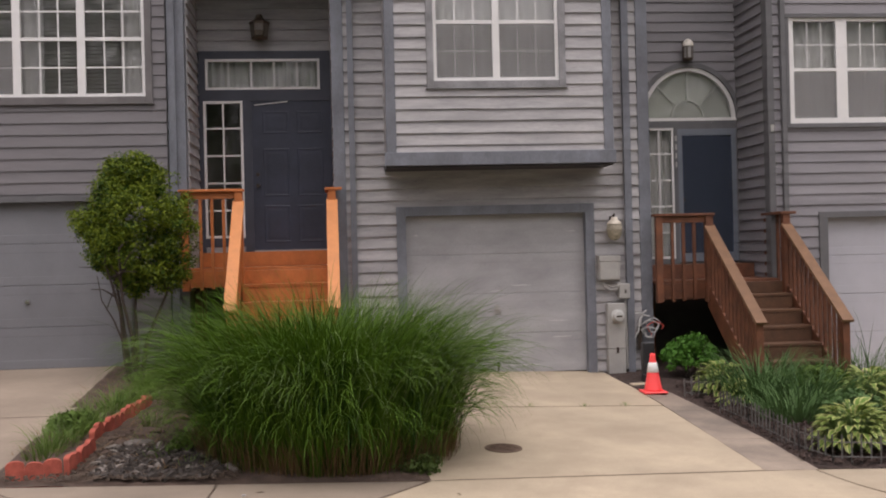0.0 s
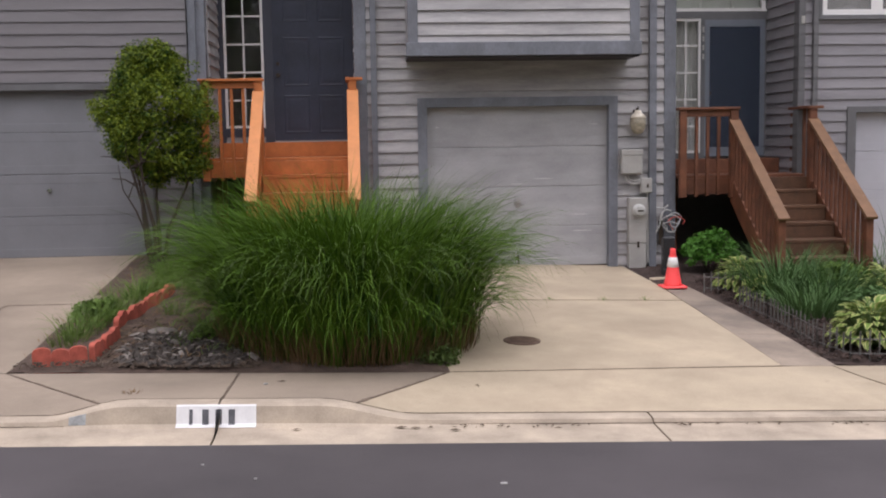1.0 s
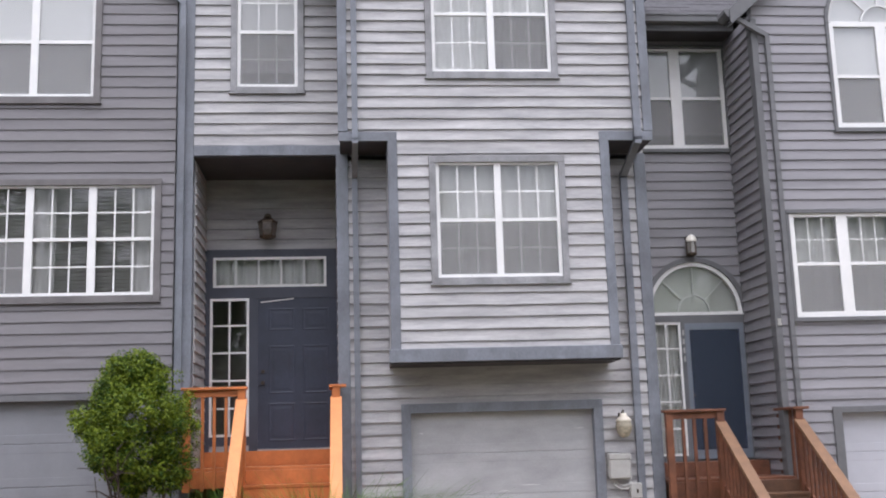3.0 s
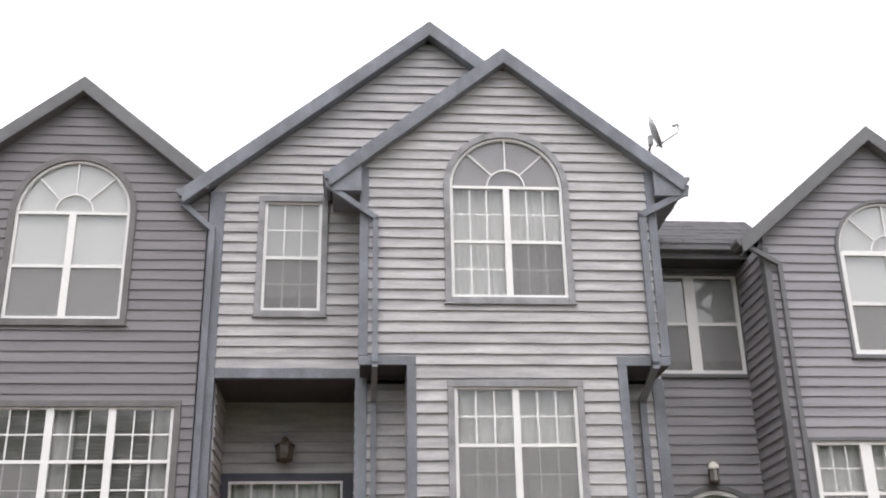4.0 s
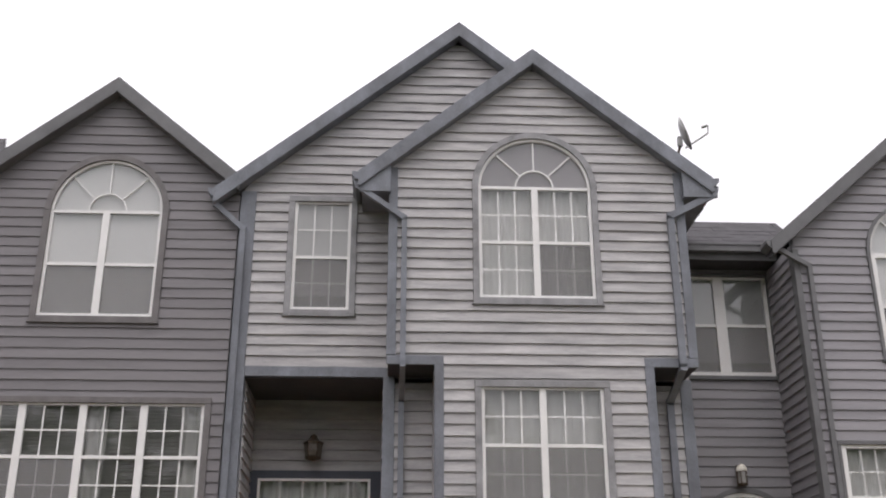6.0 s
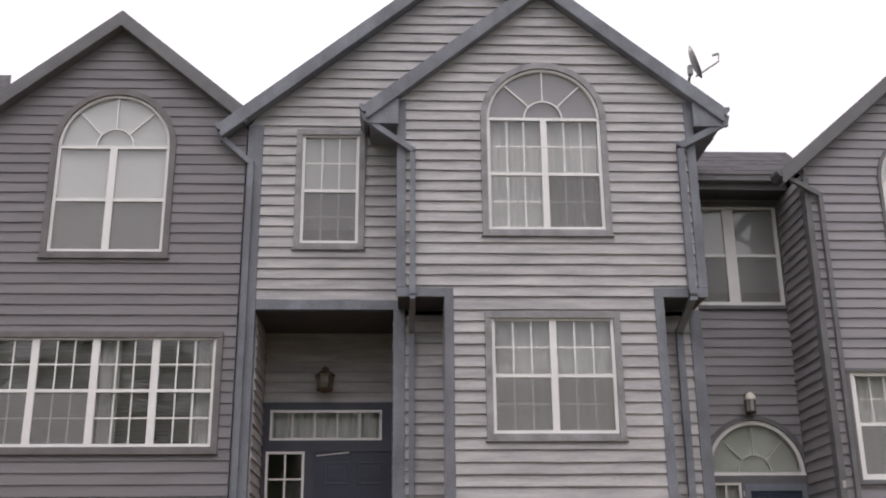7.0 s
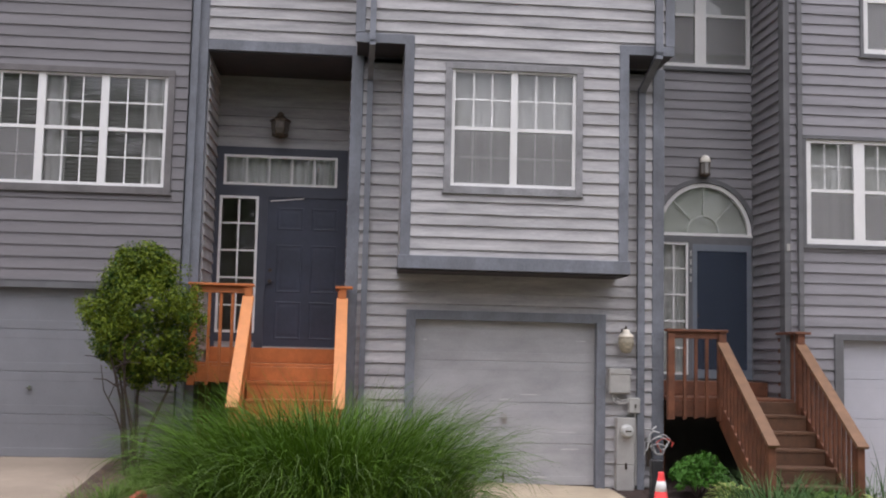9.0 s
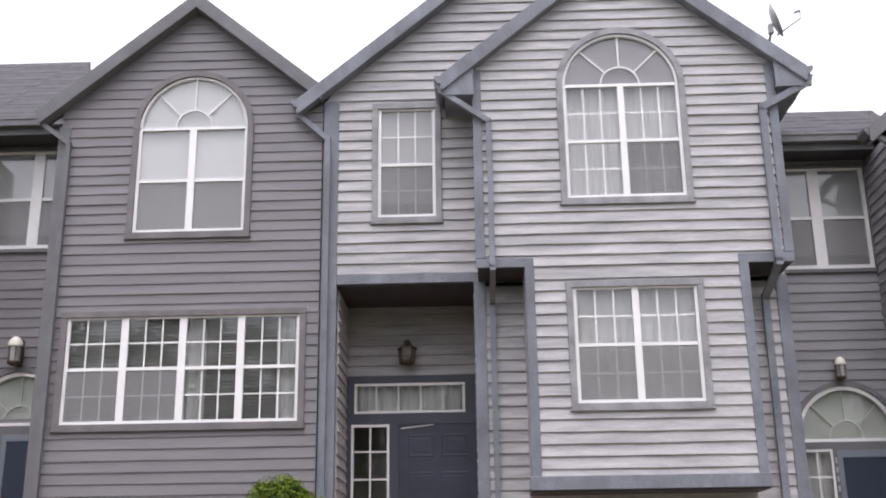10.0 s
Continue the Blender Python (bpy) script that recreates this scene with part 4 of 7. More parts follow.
def slab(parent, pts, height, thick=0.12, material=CONCRETE, gap=0.013):
    """One concrete slab with a broken edge line: pts is its outline in plan, counter-clockwise."""
    cx, cy = sum(p[0] for p in pts) / len(pts), sum(p[1] for p in pts) / len(pts)
    b = bmesh.new()
    loop = []
    for i, (x, y) in enumerate(pts):
        d = math.hypot(x - cx, y - cy)
        k = 1 - gap / d
        loop.append((cx + (x - cx) * k, cy + (y - cy) * k))
    top = [b.verts.new((x, y, height(x, y))) for x, y in loop]
    low = [b.verts.new((x, y, height(x, y) - thick)) for x, y in loop]
    b.faces.new(top)
    n = len(top)
    for i in range(n):
        j = (i + 1) % n
        b.faces.new((top[i], low[i], low[j], top[j]))
    bmesh.ops.triangulate(b, faces=[f for f in b.faces if len(f.verts) > 4])
    return part("slab", b, material, parent)


drive = tagged(empty("driveway", (0, 0, 0)), "beige concrete driveway before the garage", "driveway", kind="structure")
slab(drive, [(-1.5, -2.3), (1.53, -2.3), (1.52, -1.3), (1.41, 0.09), (-1.4, 0.09)], ground_z)
slab(drive, [(-1.42, -5.35), (1.55, -5.19), (1.53, -2.325), (-1.5, -2.325)], ground_z)
strip = tagged(empty("border_strip", (0, 0, 0)), "stained concrete strip beside the driveway", "pavement", kind="structure")


def bed_edge(y):
    """The bed's side towards the driveway: along the driveway first, then along the strip."""
    if y > -1.3:
        return 1.43 + 0.09 * min(1.0, max(0.0, -y / 1.3))
    if y > -1.5:
        return 1.52 + 0.34 * (-1.3 - y) / 0.2
    return 1.86 + 0.165 * min(1.0, (-1.5 - y) / 2.4)


for a, b_ in ((-1.3, -2.6), (-2.6, -4.0), (-4.0, -5.2)):
    ys = [a - 0.2] if a == -1.3 else []
    slab(strip, [(1.53, b_), (bed_edge(b_), b_)] + [(bed_edge(y), y) for y in ys] + [(bed_edge(a) if a < -1.4 else 1.56, a), (1.53, a)], lambda x, y: ground_z(x, y) + 0.002, material=STRIP, gap=0.004)
ldrive = tagged(empty("driveway", (0, 0, 0)), "beige concrete driveway of the neighbouring house", "driveway", kind="structure")
b = bmesh.new()
cols = [[(-8.0 + 0.4 * j / 24 + (2.965 - 0.21 * j / 24) * i / 16, -5.355 + 5.445 * j / 24) for j in range(25)] for i in range(17)]
cols = [[b.verts.new((x, y, ground_z(x, y))) for x, y in c] for c in cols]
for p, q in zip(cols, cols[1:]):
    for j in range(24):
        b.faces.new((p[j], q[j], q[j + 1], p[j + 1]))
rim = [c[0] for c in cols] + cols[-1][1:] + [c[-1] for c in cols[-2::-1]] + cols[0][-2:0:-1]
low = [b.verts.new(v.co - Vector((0, 0, 0.12))) for v in rim]
for i in range(len(rim)):
    b.faces.new((rim[i], low[i], low[(i + 1) % len(rim)], rim[(i + 1) % len(rim)]))
part("slab", b, CONCRETE_L, ldrive)
rdrive = tagged(empty("driveway", (0, 0, 0)), "pale concrete driveway of the house downhill", "driveway", kind="structure")
slab(rdrive, [(4.75, -5.2), (8.2, -5.2), (7.6, 0.2), (4.6, 0.2)], ground_z)


# pavement, kerb and gutter: raised between the driveways
def raise_(x):
    """How far the kerb stands up at x: full before the planting bed, none before the driveways."""
    def ramp(a, b):
        t = max(0.0, min(1.0, (x - a) / (b - a)))
        return t * t * (3 - 2 * t)
    return ramp(-4.42, -3.83) * (1 - ramp(-2.46, -1.76)) + ramp(1.9, 2.5) * (1 - ramp(4.2, 4.8)) + ramp(7.6, 8.2) + (1 - ramp(-8.7, -8.1))


def walk_z(x, y):
    t = max(0.0, min(1.0, (-5.36 - y) / 1.06))
    # the rise follows the slanting joints beside the driveways
    xs = x + 0.98 * (1 - t) if x < -3.2 else x - 0.77 * (1 - t) if x < 0 else x
    r = raise_(xs)
    return ground_z(x, y) + r * 0.1 * t - (1 - r) * 0.02 * t


pave = tagged(empty("pavement", (0, 0, 0)), "beige concrete pavement with cracked joints", "pavement", kind="structure")


def walk_slab(xa0, xa1, xb0, xb1, ya0=-5.37, ya1=-5.37):
    """A pavement slab from the back edge (xa0, xa1) to the kerb (xb0, xb1)."""
    b = bmesh.new()
    n, m = 14, 6
    gp = 0.011
    rows = []
    for j in range(m + 1):
        t = j / m
        l, r = xa0 + (xb0 - xa0) * t + gp, xa1 + (xb1 - xa1) * t - gp
        ys = [ya0 + (ya1 - ya0) * i / n for i in range(n + 1)]
        ys = [q + (-6.42 - q) * t for q in ys]
        rows.append([b.verts.new((l + (r - l) * i / n, ys[i], walk_z(l + (r - l) * i / n, ys[i]))) for i in range(n + 1)])
    for a, c in zip(rows, rows[1:]):
        for i in range(n):
            b.faces.new((a[i], a[i + 1], c[i + 1], c[i]))
    edge = [rows[0][i] for i in range(n + 1)] + [r[-1] for r in rows[1:]] + [rows[-1][i] for i in range(n - 1, -1, -1)] + [r[0] for r in rows[-2:0:-1]]
    low = [b.verts.new(v.co - Vector((0, 0, 0.12))) for v in edge]
    for i in range(len(edge)):
        j = (i + 1) % len(edge)
        b.faces.new((edge[i], edge[j], low[j], low[i]))
    part("slab", b, CONCRETE_L if xa1 < -1.4 else CONCRETE, pave)


for q in ((-12.0, -8.0, -12.0, -8.0), (-8.0, -5.03, -8.0, -4.05), (-5.03, -3.16, -4.05, -3.17), (-3.16, -1.42, -3.17, -2.19), (-1.42, 1.99, -2.19, 2.3, -5.37, -5.19),
          (1.99, 3.4, 2.3, 3.4, -5.19, -5.2), (3.4, 4.7, 3.4, 4.3, -5.2, -5.22), (4.7, 8.2, 4.3, 8.5, -5.22, -5.22), (8.2, 12.0, 8.5, 12.0, -5.22, -5.22)):
    walk_slab(*q)


def kerb_profile(x):
    """Across the kerb: back of the top, rounded nose, face, gutter pan."""
    r = raise_(x)
    zb = ground_z(x, -6.42) - 0.02 + 0.12 * r
    zg = ground_z(x, -6.7) - 0.045
    return [(-6.44, zb), (-6.545, zb - 0.003), (-6.585, zb - 0.008 - 0.012 * r), (-6.60 - 0.03 * r, zg + 0.004 + 0.022 * r), (-6.62 - 0.06 * r, zg + 0.002 + 0.004 * r), (-6.74, zg), (-7.14, zg - 0.01), (-7.14, zg - 0.2)]


kerb = tagged(empty("kerb", (0, 0, 0)), "rounded concrete kerb with gutter, dipping at driveways", "kerb", kind="structure")
for xa, xb in ((-14.0, -9.0), (-9.0, -6.1), (-6.1, -3.175), (-3.175, -0.02), (-0.02, 3.0), (3.0, 6.1), (6.1, 9.0), (9.0, 14.0)):
    b = bmesh.new()
    n = 28
    cols = []
    for i in range(n + 1):
        x = xa + 0.008 + (xb - xa - 0.016) * i / n
        cols.append([b.verts.new((x, y, z)) for y, z in kerb_profile(x)])
    for a, c in zip(cols, cols[1:]):
        for k in range(len(a) - 1):
            b.faces.new((a[k], a[k + 1], c[k + 1], c[k]))
    for c in (cols[0], cols[-1]):
        b.faces.new(c)
    part("kerb_section", b, CURB, kerb, smooth=False)

# ---- porches with stairs ----
def porch(label, x0, x1, z, xs0, xs1, risers, rise, run, wood, cap, tread, rail_z, hand_z, skirt, riser_mat, pitch=0.18, bw=0.019):
    """A wooden entrance deck from x0 to x1 at height z, with stairs towards the street between xs0 and xs1."""
    yf = -0.15
    p = tagged(empty("porch", ((x0 + x1) / 2, yf, z)), label, "porch")
    off = Vector(p.location)

    def piece(name, material, rows=(), beams=(), lab="", bevel=0.004):
        b = bmesh.new()
        for r in rows:
            box(b, r[0] - off.x, r[1] - off.x, r[2] - off.y, r[3] - off.y, r[4] - off.z, r[5] - off.z)
        for q, w, h in beams:
            beam(b, Vector(q[0]) - off, Vector(q[1]) - off, w, h)
        return part(name, b, material, p, lab, bevel)

    n = 9
    for k in range(n):
        ya = yf + (1.18 - yf) * k / n
        piece("deck_board", wood, [(x0, x1, ya + 0.004, yf + (1.18 - yf) * (k + 1) / n - 0.004, z - 0.035, z)])
    piece("rim_joist", wood, [(x0, x1, yf - 0.005, yf + 0.03, z - skirt, z - 0.037)])
    piece("door_step", wood, [(x0 + 0.1, xs1 + 0.1 if xs1 + 0.1 < x1 else x1, 0.72, 1.17, z + 0.002, z + 0.2)], lab="wooden step before the door")
    # stairs
    for k in range(risers - 1):
        zt = z - rise * (k + 1)
        ya = yf - run * (k + 1)
        piece("tread", tread, [(xs0 + 0.04, xs1 - 0.04, ya - 0.03, ya + run, zt - 0.038, zt)])
        # Pale strip: worn nosing plus the light it catches, put into its colour.
        if cap is CEDARL:
            piece("worn_edge", cap, [(xs0 + 0.2 + 0.1 * (k % 2), xs1 - 0.15 - 0.12 * (k % 3), ya - 0.034, ya - 0.02, zt - 0.004, zt + 0.003)], lab="worn tread edge with caught light in its pale colour", bevel=0.001)
        piece("riser", riser_mat, [(xs0 + 0.04, xs1 - 0.04, ya + run - 0.022, ya + run - 0.002, zt + 0.001, zt + rise - 0.04)])
    kl = risers - 1
    piece("riser", riser_mat, [(xs0 + 0.04, xs1 - 0.04, yf - run * kl - 0.0, yf - run * kl + 0.02, z - rise * risers - 0.05, z - rise * kl - 0.04)])
    ye = yf - run * (risers - 1) - 0.02
    drop = rise / run
    for x in (xs0, xs1):
        b = bmesh.new()
        prof = [(yf, z - 0.02), (yf, z - 0.36), (ye, z - 0.36 - (yf - ye) * drop), (ye, z - 0.05 - (yf - ye) * drop)]
        prism_x(b, [(a - off.y, c - off.z) for a, c in prof], x - 0.02 - off.x, x + 0.02 - off.x)
        part("stringer", b, wood, p, bevel=0.004)
        # posts and sloping cap
        piece("post", wood, [(x - 0.05, x + 0.05, yf - 0.09, yf + 0.01, z - skirt - 0.05, rail_z)])
        zl = hand_z - (yf - ye) * drop
        piece("post", wood, [(x - 0.045, x + 0.045, ye - 0.03, ye + 0.06, z - rise * risers - 0.2, zl - 0.03)])
        piece("handrail", cap, beams=[(((x, yf - 0.06, hand_z), (x, ye - 0.08, zl - 0.02)), 0.145, 0.04)], lab="sloping plank handrail")
        step = min(0.125, pitch)
        m = int((yf - ye - 0.1) / step)
        for k in range(m):
            yy = yf - 0.16 - k * step
            zz = hand_z - (yf - yy) * drop
            piece("baluster", wood, [(x - 0.018, x + 0.018, yy - bw, yy + bw, z - 0.34 - (yf - yy) * drop, zz - 0.03)], bevel=0)
    # front rail
    piece("rail_cap", wood, [(x0 - 0.04, xs0 + 0.07, yf - 0.11, yf + 0.03, rail_z, rail_z + 0.035)])
    piece("rail_cap", wood, [(xs1 - 0.09, xs1 + 0.13, yf - 0.11, yf + 0.04, rail_z, rail_z + 0.035)])
    piece("rail", wood, [(x0, xs0 - 0.05, yf - 0.06, yf - 0.02, rail_z - 0.09, rail_z - 0.002)])
    piece("post", wood, [(x0 - 0.01, x0 + 0.08, yf - 0.09, yf - 0.006, z - skirt - 0.04, rail_z)])
    m = round((xs0 - x0) / pitch)
    for k in range(1, m):
        xx = x0 + 0.08 + (xs0 - 0.05 - x0 - 0.08) * k / m
        lo = z - skirt - 0.01 - 0.012 * ((k * 5) % 3)
        piece("baluster", wood, [(xx - bw, xx + bw, yf - 0.045, yf - 0.007, lo, rail_z - 0.092)], bevel=0)
    # the deck's side rail, which runs back to the house
    xe = xs1 - 0.02
    if x1 - xs1 < 0.1:
        piece("side_rail_cap", wood, [(xe - 0.07, xe + 0.09, yf + 0.045, 0.42, rail_z, rail_z + 0.035)])
        piece("post", wood, [(xe - 0.045, xe + 0.045, 0.3, 0.39, z - skirt, rail_z - 0.001)])
        for k in range(3):
            yy = 0.02 + 0.1 * k
            piece("baluster", wood, [(xe - 0.018, xe + 0.018, yy - bw, yy + bw, z - skirt + 0.01, rail_z - 0.002)], bevel=0)
    # Dark brown on orange porches too: under-deck shade put into the posts' colour.
    for x in (x0 + 0.1, x1 - 0.1):
        for y in (0.45, 1.0):
            piece("support_post", BROWN, [(x - 0.045, x + 0.045, y - 0.045, y + 0.045, -0.25, z - 0.05)], bevel=0)
    return p


porch("orange-stained wooden porch and stairs before the navy door", -4.1, -2.125, 1.50, -3.38, -2.18, 7, 0.217, 0.25, CEDAR, CEDARL, CEDAR, 2.48, 2.35, 0.25, CEDAR)
porch("dark brown stained wooden porch and stairs", 2.14, 3.87, 1.17, 2.87, 3.95, 7, 0.196, 0.28, BROWN, RAILBR, TREAD, 2.04, 1.90, 0.25, TREAD, 0.165, 0.02)
porch("orange wooden porch of the neighbouring house", -9.88, -8.15, 1.59, -9.15, -8.17, 7, 0.196, 0.28, CEDAR, CEDARL, CEDAR, 2.47, 2.35, 0.23, CEDAR)


# ---- lamps ----
FROST = mat("frosted_lamp_glass", (0.78, 0.74, 0.66), 0.35, 0.1, 10, 60, 0)
RUST = mat("tarnished_lamp_metal", (0.10, 0.075, 0.055), 0.55, 0.35, 20, 80, 0.2, metal=0.6)


def lantern(x, y, z, h, label, metal, pane, wide=1.0, cap=None, group="wall lanterns", dome=False):
    """A wall lantern: back plate, arm, cage, cap and finial; with a domed cap and a straight glass, or broad-shouldered."""
    t = tagged(empty("wall_lantern", (x, y, z)), label, "lamp", group)
    s = h / 0.34
    b = bmesh.new()
    box(b, -0.05 * s, 0.05 * s, -0.02, 0, -0.17 * s if dome else -0.09 * s, 0.15 * s if dome else 0.09 * s)
    part("back_plate", b, metal, t, bevel=0.006)
    b = bmesh.new()
    tube(b, [(0, -0.01, 0.05 * s), (0, -0.08 * s, 0.1 * s), (0, -0.13 * s, 0.13 * s)], 0.012 * s, 6)
    part("arm", b, metal, t)
    b = bmesh.new()
    lathe(b, [(r * s, q * s) for r, q in (((0.07, -0.145), (0.072, 0.04)) if dome else ((0.045, -0.15), (0.075, -0.13), (0.088, -0.06), (0.088, 0.03), (0.06, 0.05)))], 0, -0.13 * s, 10 if dome else 6)
    part("glass", b, pane, t, "lamp glass")
    b = bmesh.new()
    lathe(b, [(r * s, q * s) for r, q in (((0.085, 0.04), (0.086, 0.07), (0.07, 0.115), (0.035, 0.15), (0.008, 0.16)) if dome else ((0.102, 0.03), (0.1, 0.055), (0.06, 0.085), (0.035, 0.12), (0.03, 0.15), (0.01, 0.17)))], 0, -0.13 * s, 14 if dome else 6)
    part("cap", b, cap or metal, t)
    b = bmesh.new()
    lathe(b, [(0.03 * s, -0.19 * s), (0.075 * s, -0.17 * s), (0.085 * s, -0.145 * s)], 0, -0.13 * s, 6)
    part("base", b, metal, t)
    for k in range(6):
        a = 2 * math.pi * k / 6
        b = bmesh.new()
        beam(b, (0.072 * s * math.cos(a), -0.13 * s + 0.072 * s * math.sin(a), -0.145 * s), ((0.076 if dome else 0.09) * s * math.cos(a), -0.13 * s + (0.076 if dome else 0.09) * s * math.sin(a), 0.045 * s), 0.01 * s, 0.01 * s)
        part("cage_bar", b, metal, t)
    t.scale = (wide, wide, 1)
    return t


DUSTY = mat("dusty_lamp_glass", (0.12, 0.10, 0.085), 0.35, 0.3, 20, 60, 0.05)
lantern(-3.14, 1.205, 4.87, 0.36, "tarnished bronze wall lantern in the entrance recess", RUST, DUSTY, 1.35)
PALEGLASS = mat("pale_lamp_glass", (0.30, 0.29, 0.28), 0.3, 0.2, 20, 60, 0.03)
lantern(3.115, 1.29, 4.55, 0.32, "dark wall lantern with a white cap over the arched window", RUST, PALEGLASS, 1.0, FROST, dome=True)
lantern(-8.93, 1.17, 5.02, 0.42, "dark wall lantern over the neighbour's arched window", RUST, PALEGLASS, 1.0, FROST, dome=True)

# jelly-jar lamp by the garage
jar = tagged(empty("jar_lamp", (1.585, -0.03, 1.9)), "wall lamp with ribbed glass jar beside the garage", "lamp", "wall lanterns")
b = bmesh.new()
lathe(b, [(0.035, 0.14), (0.045, 0.15), (0.045, 0.12), (0.085, 0.085), (0.105, 0.055), (0.1, 0.045)], 0, -0.11, 16)
part("hood", b, mat("white_lamp_hood", (0.66, 0.6, 0.5), 0.5, 0.2, 12, 60, 0.05), jar, "cream enamel hood", smooth=True)
b = bmesh.new()
lathe(b, [(0.098, 0.045), (0.108, -0.02), (0.09, -0.1), (0.06, -0.15), (0.02, -0.165)], 0, -0.11, 16)
part("glass", b, mat("dusty_ribbed_glass", (0.34, 0.30, 0.225), 0.25, 0.3, 30, 90, 0.3), jar, "dusty ribbed glass")
b = bmesh.new()
tube(b, [(0, 0.02, 0.1), (0, -0.05, 0.17), (0, -0.11, 0.14)], 0.012, 8)
lathe(b, [(0.012, 0.15), (0.014, 0.19), (0.006, 0.2)], 0, -0.11, 8)
box(b, -0.04, 0.04, -0.012, 0.02, 0.04, 0.16)
part("bracket", b, DARKMETAL, jar)

# ---- meters and boxes on the wall right of the garage ----
ph = tagged(empty("utility_box", (1.505, -0.03, 1.2)), "grey telephone junction box on the siding", "utility box")
b = bmesh.new()
box(b, -0.145, 0.145, -0.13, 0.0, 0.0, 0.33)
part("housing", b, GREYBOX, ph, bevel=0.02)
b = bmesh.new()
box(b, -0.15, 0.15, -0.137, -0.02, 0.25, 0.335)
part("lid", b, GREYBOX, ph, bevel=0.012)
b = bmesh.new()
tube(b, [(-0.09, -0.06, 0.01), (-0.07, -0.08, -0.08), (0.0, -0.09, -0.13), (0.1, -0.08, -0.12), (0.17, -0.07, -0.04)], 0.012, 7)
tube(b, [(-0.05, -0.06, 0.01), (-0.03, -0.08, -0.06), (0.03, -0.09, -0.09), (0.12, -0.08, -0.07), (0.16, -0.07, 0.0)], 0.01, 7)
part("cable", b, GREYBOX, ph, "grey looped cable")
sb = tagged(empty("breaker_box", (1.71, -0.03, 0.95)), "small grey breaker box beside the meter", "utility box")
b = bmesh.new()
box(b, -0.075, 0.075, -0.1, 0.0, 0.0, 0.2)
part("housing", b, GREYBOX, sb, bevel=0.01)
b = bmesh.new()
box(b, 0.0, 0.02, -0.112, -0.1, 0.07, 0.12)
part("latch", b, DARKMETAL, sb)
b = bmesh.new()
tube(b, [(0.02, -0.05, 0), (0.02, -0.05, -0.15), (0.03, -0.05, -0.95)], 0.018, 8)
part("conduit", b, GREYBOX, sb)
mt = tagged(empty("electric_meter", (1.585, -0.03, -0.14)), "grey electric meter cabinet with round glass meter", "meter")
b = bmesh.new()
box(b, -0.12, 0.12, -0.12, 0.0, 0.42, 1.03)
part("cabinet", b, GREYBOX, mt, bevel=0.008)
b = bmesh.new()
box(b, -0.118, 0.118, -0.115, 0.0, 0.0, 0.415)
part("lower_cover", b, GREYBOX, mt, bevel=0.006)
b = bmesh.new()
lathe(b, [(0.088, 0.0), (0.088, 0.03), (0.075, 0.035), (0.07, 0.09), (0.06, 0.105), (0.02, 0.11)], 0, 0, 20)
bmesh.ops.rotate(b, verts=b.verts[:], cent=(0, 0, 0), matrix=Matrix.Rotation(radians(90), 3, "X"))
bmesh.ops.translate(b, verts=b.verts[:], vec=(0.01, -0.118, 0.86))
part("meter_dial", b, mat("meter_glass", (0.5, 0.5, 0.48), 0.1, 0.1, 10, 40, 0), mt, "round glass meter")
boxes("meter_scale", DARKMETAL, mt, [(-0.03, 0.05, -0.2335, -0.229, 0.85, 0.87)])
boxes("seal_tab", DARKMETAL, mt, [(-0.01, 0.02, -0.127, -0.12, 0.36, 0.44)])
# loose cables on the corner
cb = tagged(empty("cable_bundle", (1.95, -0.08, 0.55)), "loose white and red cables coiled at the corner", "cables")
WIRE = mat("grey_white_cable", (0.42, 0.42, 0.41), 0.5, 0.15, 20, 60, 0)
RED = mat("red_cable", (0.55, 0.08, 0.06), 0.5, 0.2, 20, 60, 0)
random.seed(4)


def coil(r, cx, cz, turns, squash, wob, x_end=None):
    pts = []
    for k in range(int(turns * 14) + 1):
        a = 2 * math.pi * k / 14
        pts.append((cx + r * math.cos(a) * (1 + wob * math.sin(3 * a)), -0.04 - 0.02 * math.sin(a * 1.3), cz + r * squash * math.sin(a)))
    return pts


for r, cx, cz, tn, sq, ms, lab in ((0.10, 0.10, -0.02, 1.4, 1.2, WIRE, "white cable"), (0.075, 0.14, 0.03, 1.2, 1.3, WIRE, "white cable"), (0.085, 0.08, -0.06, 0.9, 0.8, WIRE, "white cable"), (0.09, 0.17, -0.03, 0.7, 1.2, RED, "red cable")):
    b = bmesh.new()
    tube(b, coil(r, cx, cz, tn, sq, 0.4), 0.008, 5)
    part("cable", b, ms, cb, lab)
for pts in ([(-0.2, 0.04, -0.18), (-0.12, -0.01, -0.16), (-0.06, -0.03, -0.05), (-0.03, -0.03, 0.12), (0.02, -0.03, 0.17), (0.1, -0.03, 0.15)],
            [(-0.2, 0.04, 0.17), (-0.1, 0.0, 0.2), (0.0, -0.03, 0.19), (0.06, -0.03, 0.23)]):
    b = bmesh.new()
    tube(b, pts, 0.013, 6)
    part("cable", b, WIRE, cb, "white cable")
b = bmesh.new()
box(b, -0.06, 0.0, 0.0, 0.035, -0.3, 0.02)
part("clamp", b, DARKMETAL, cb)

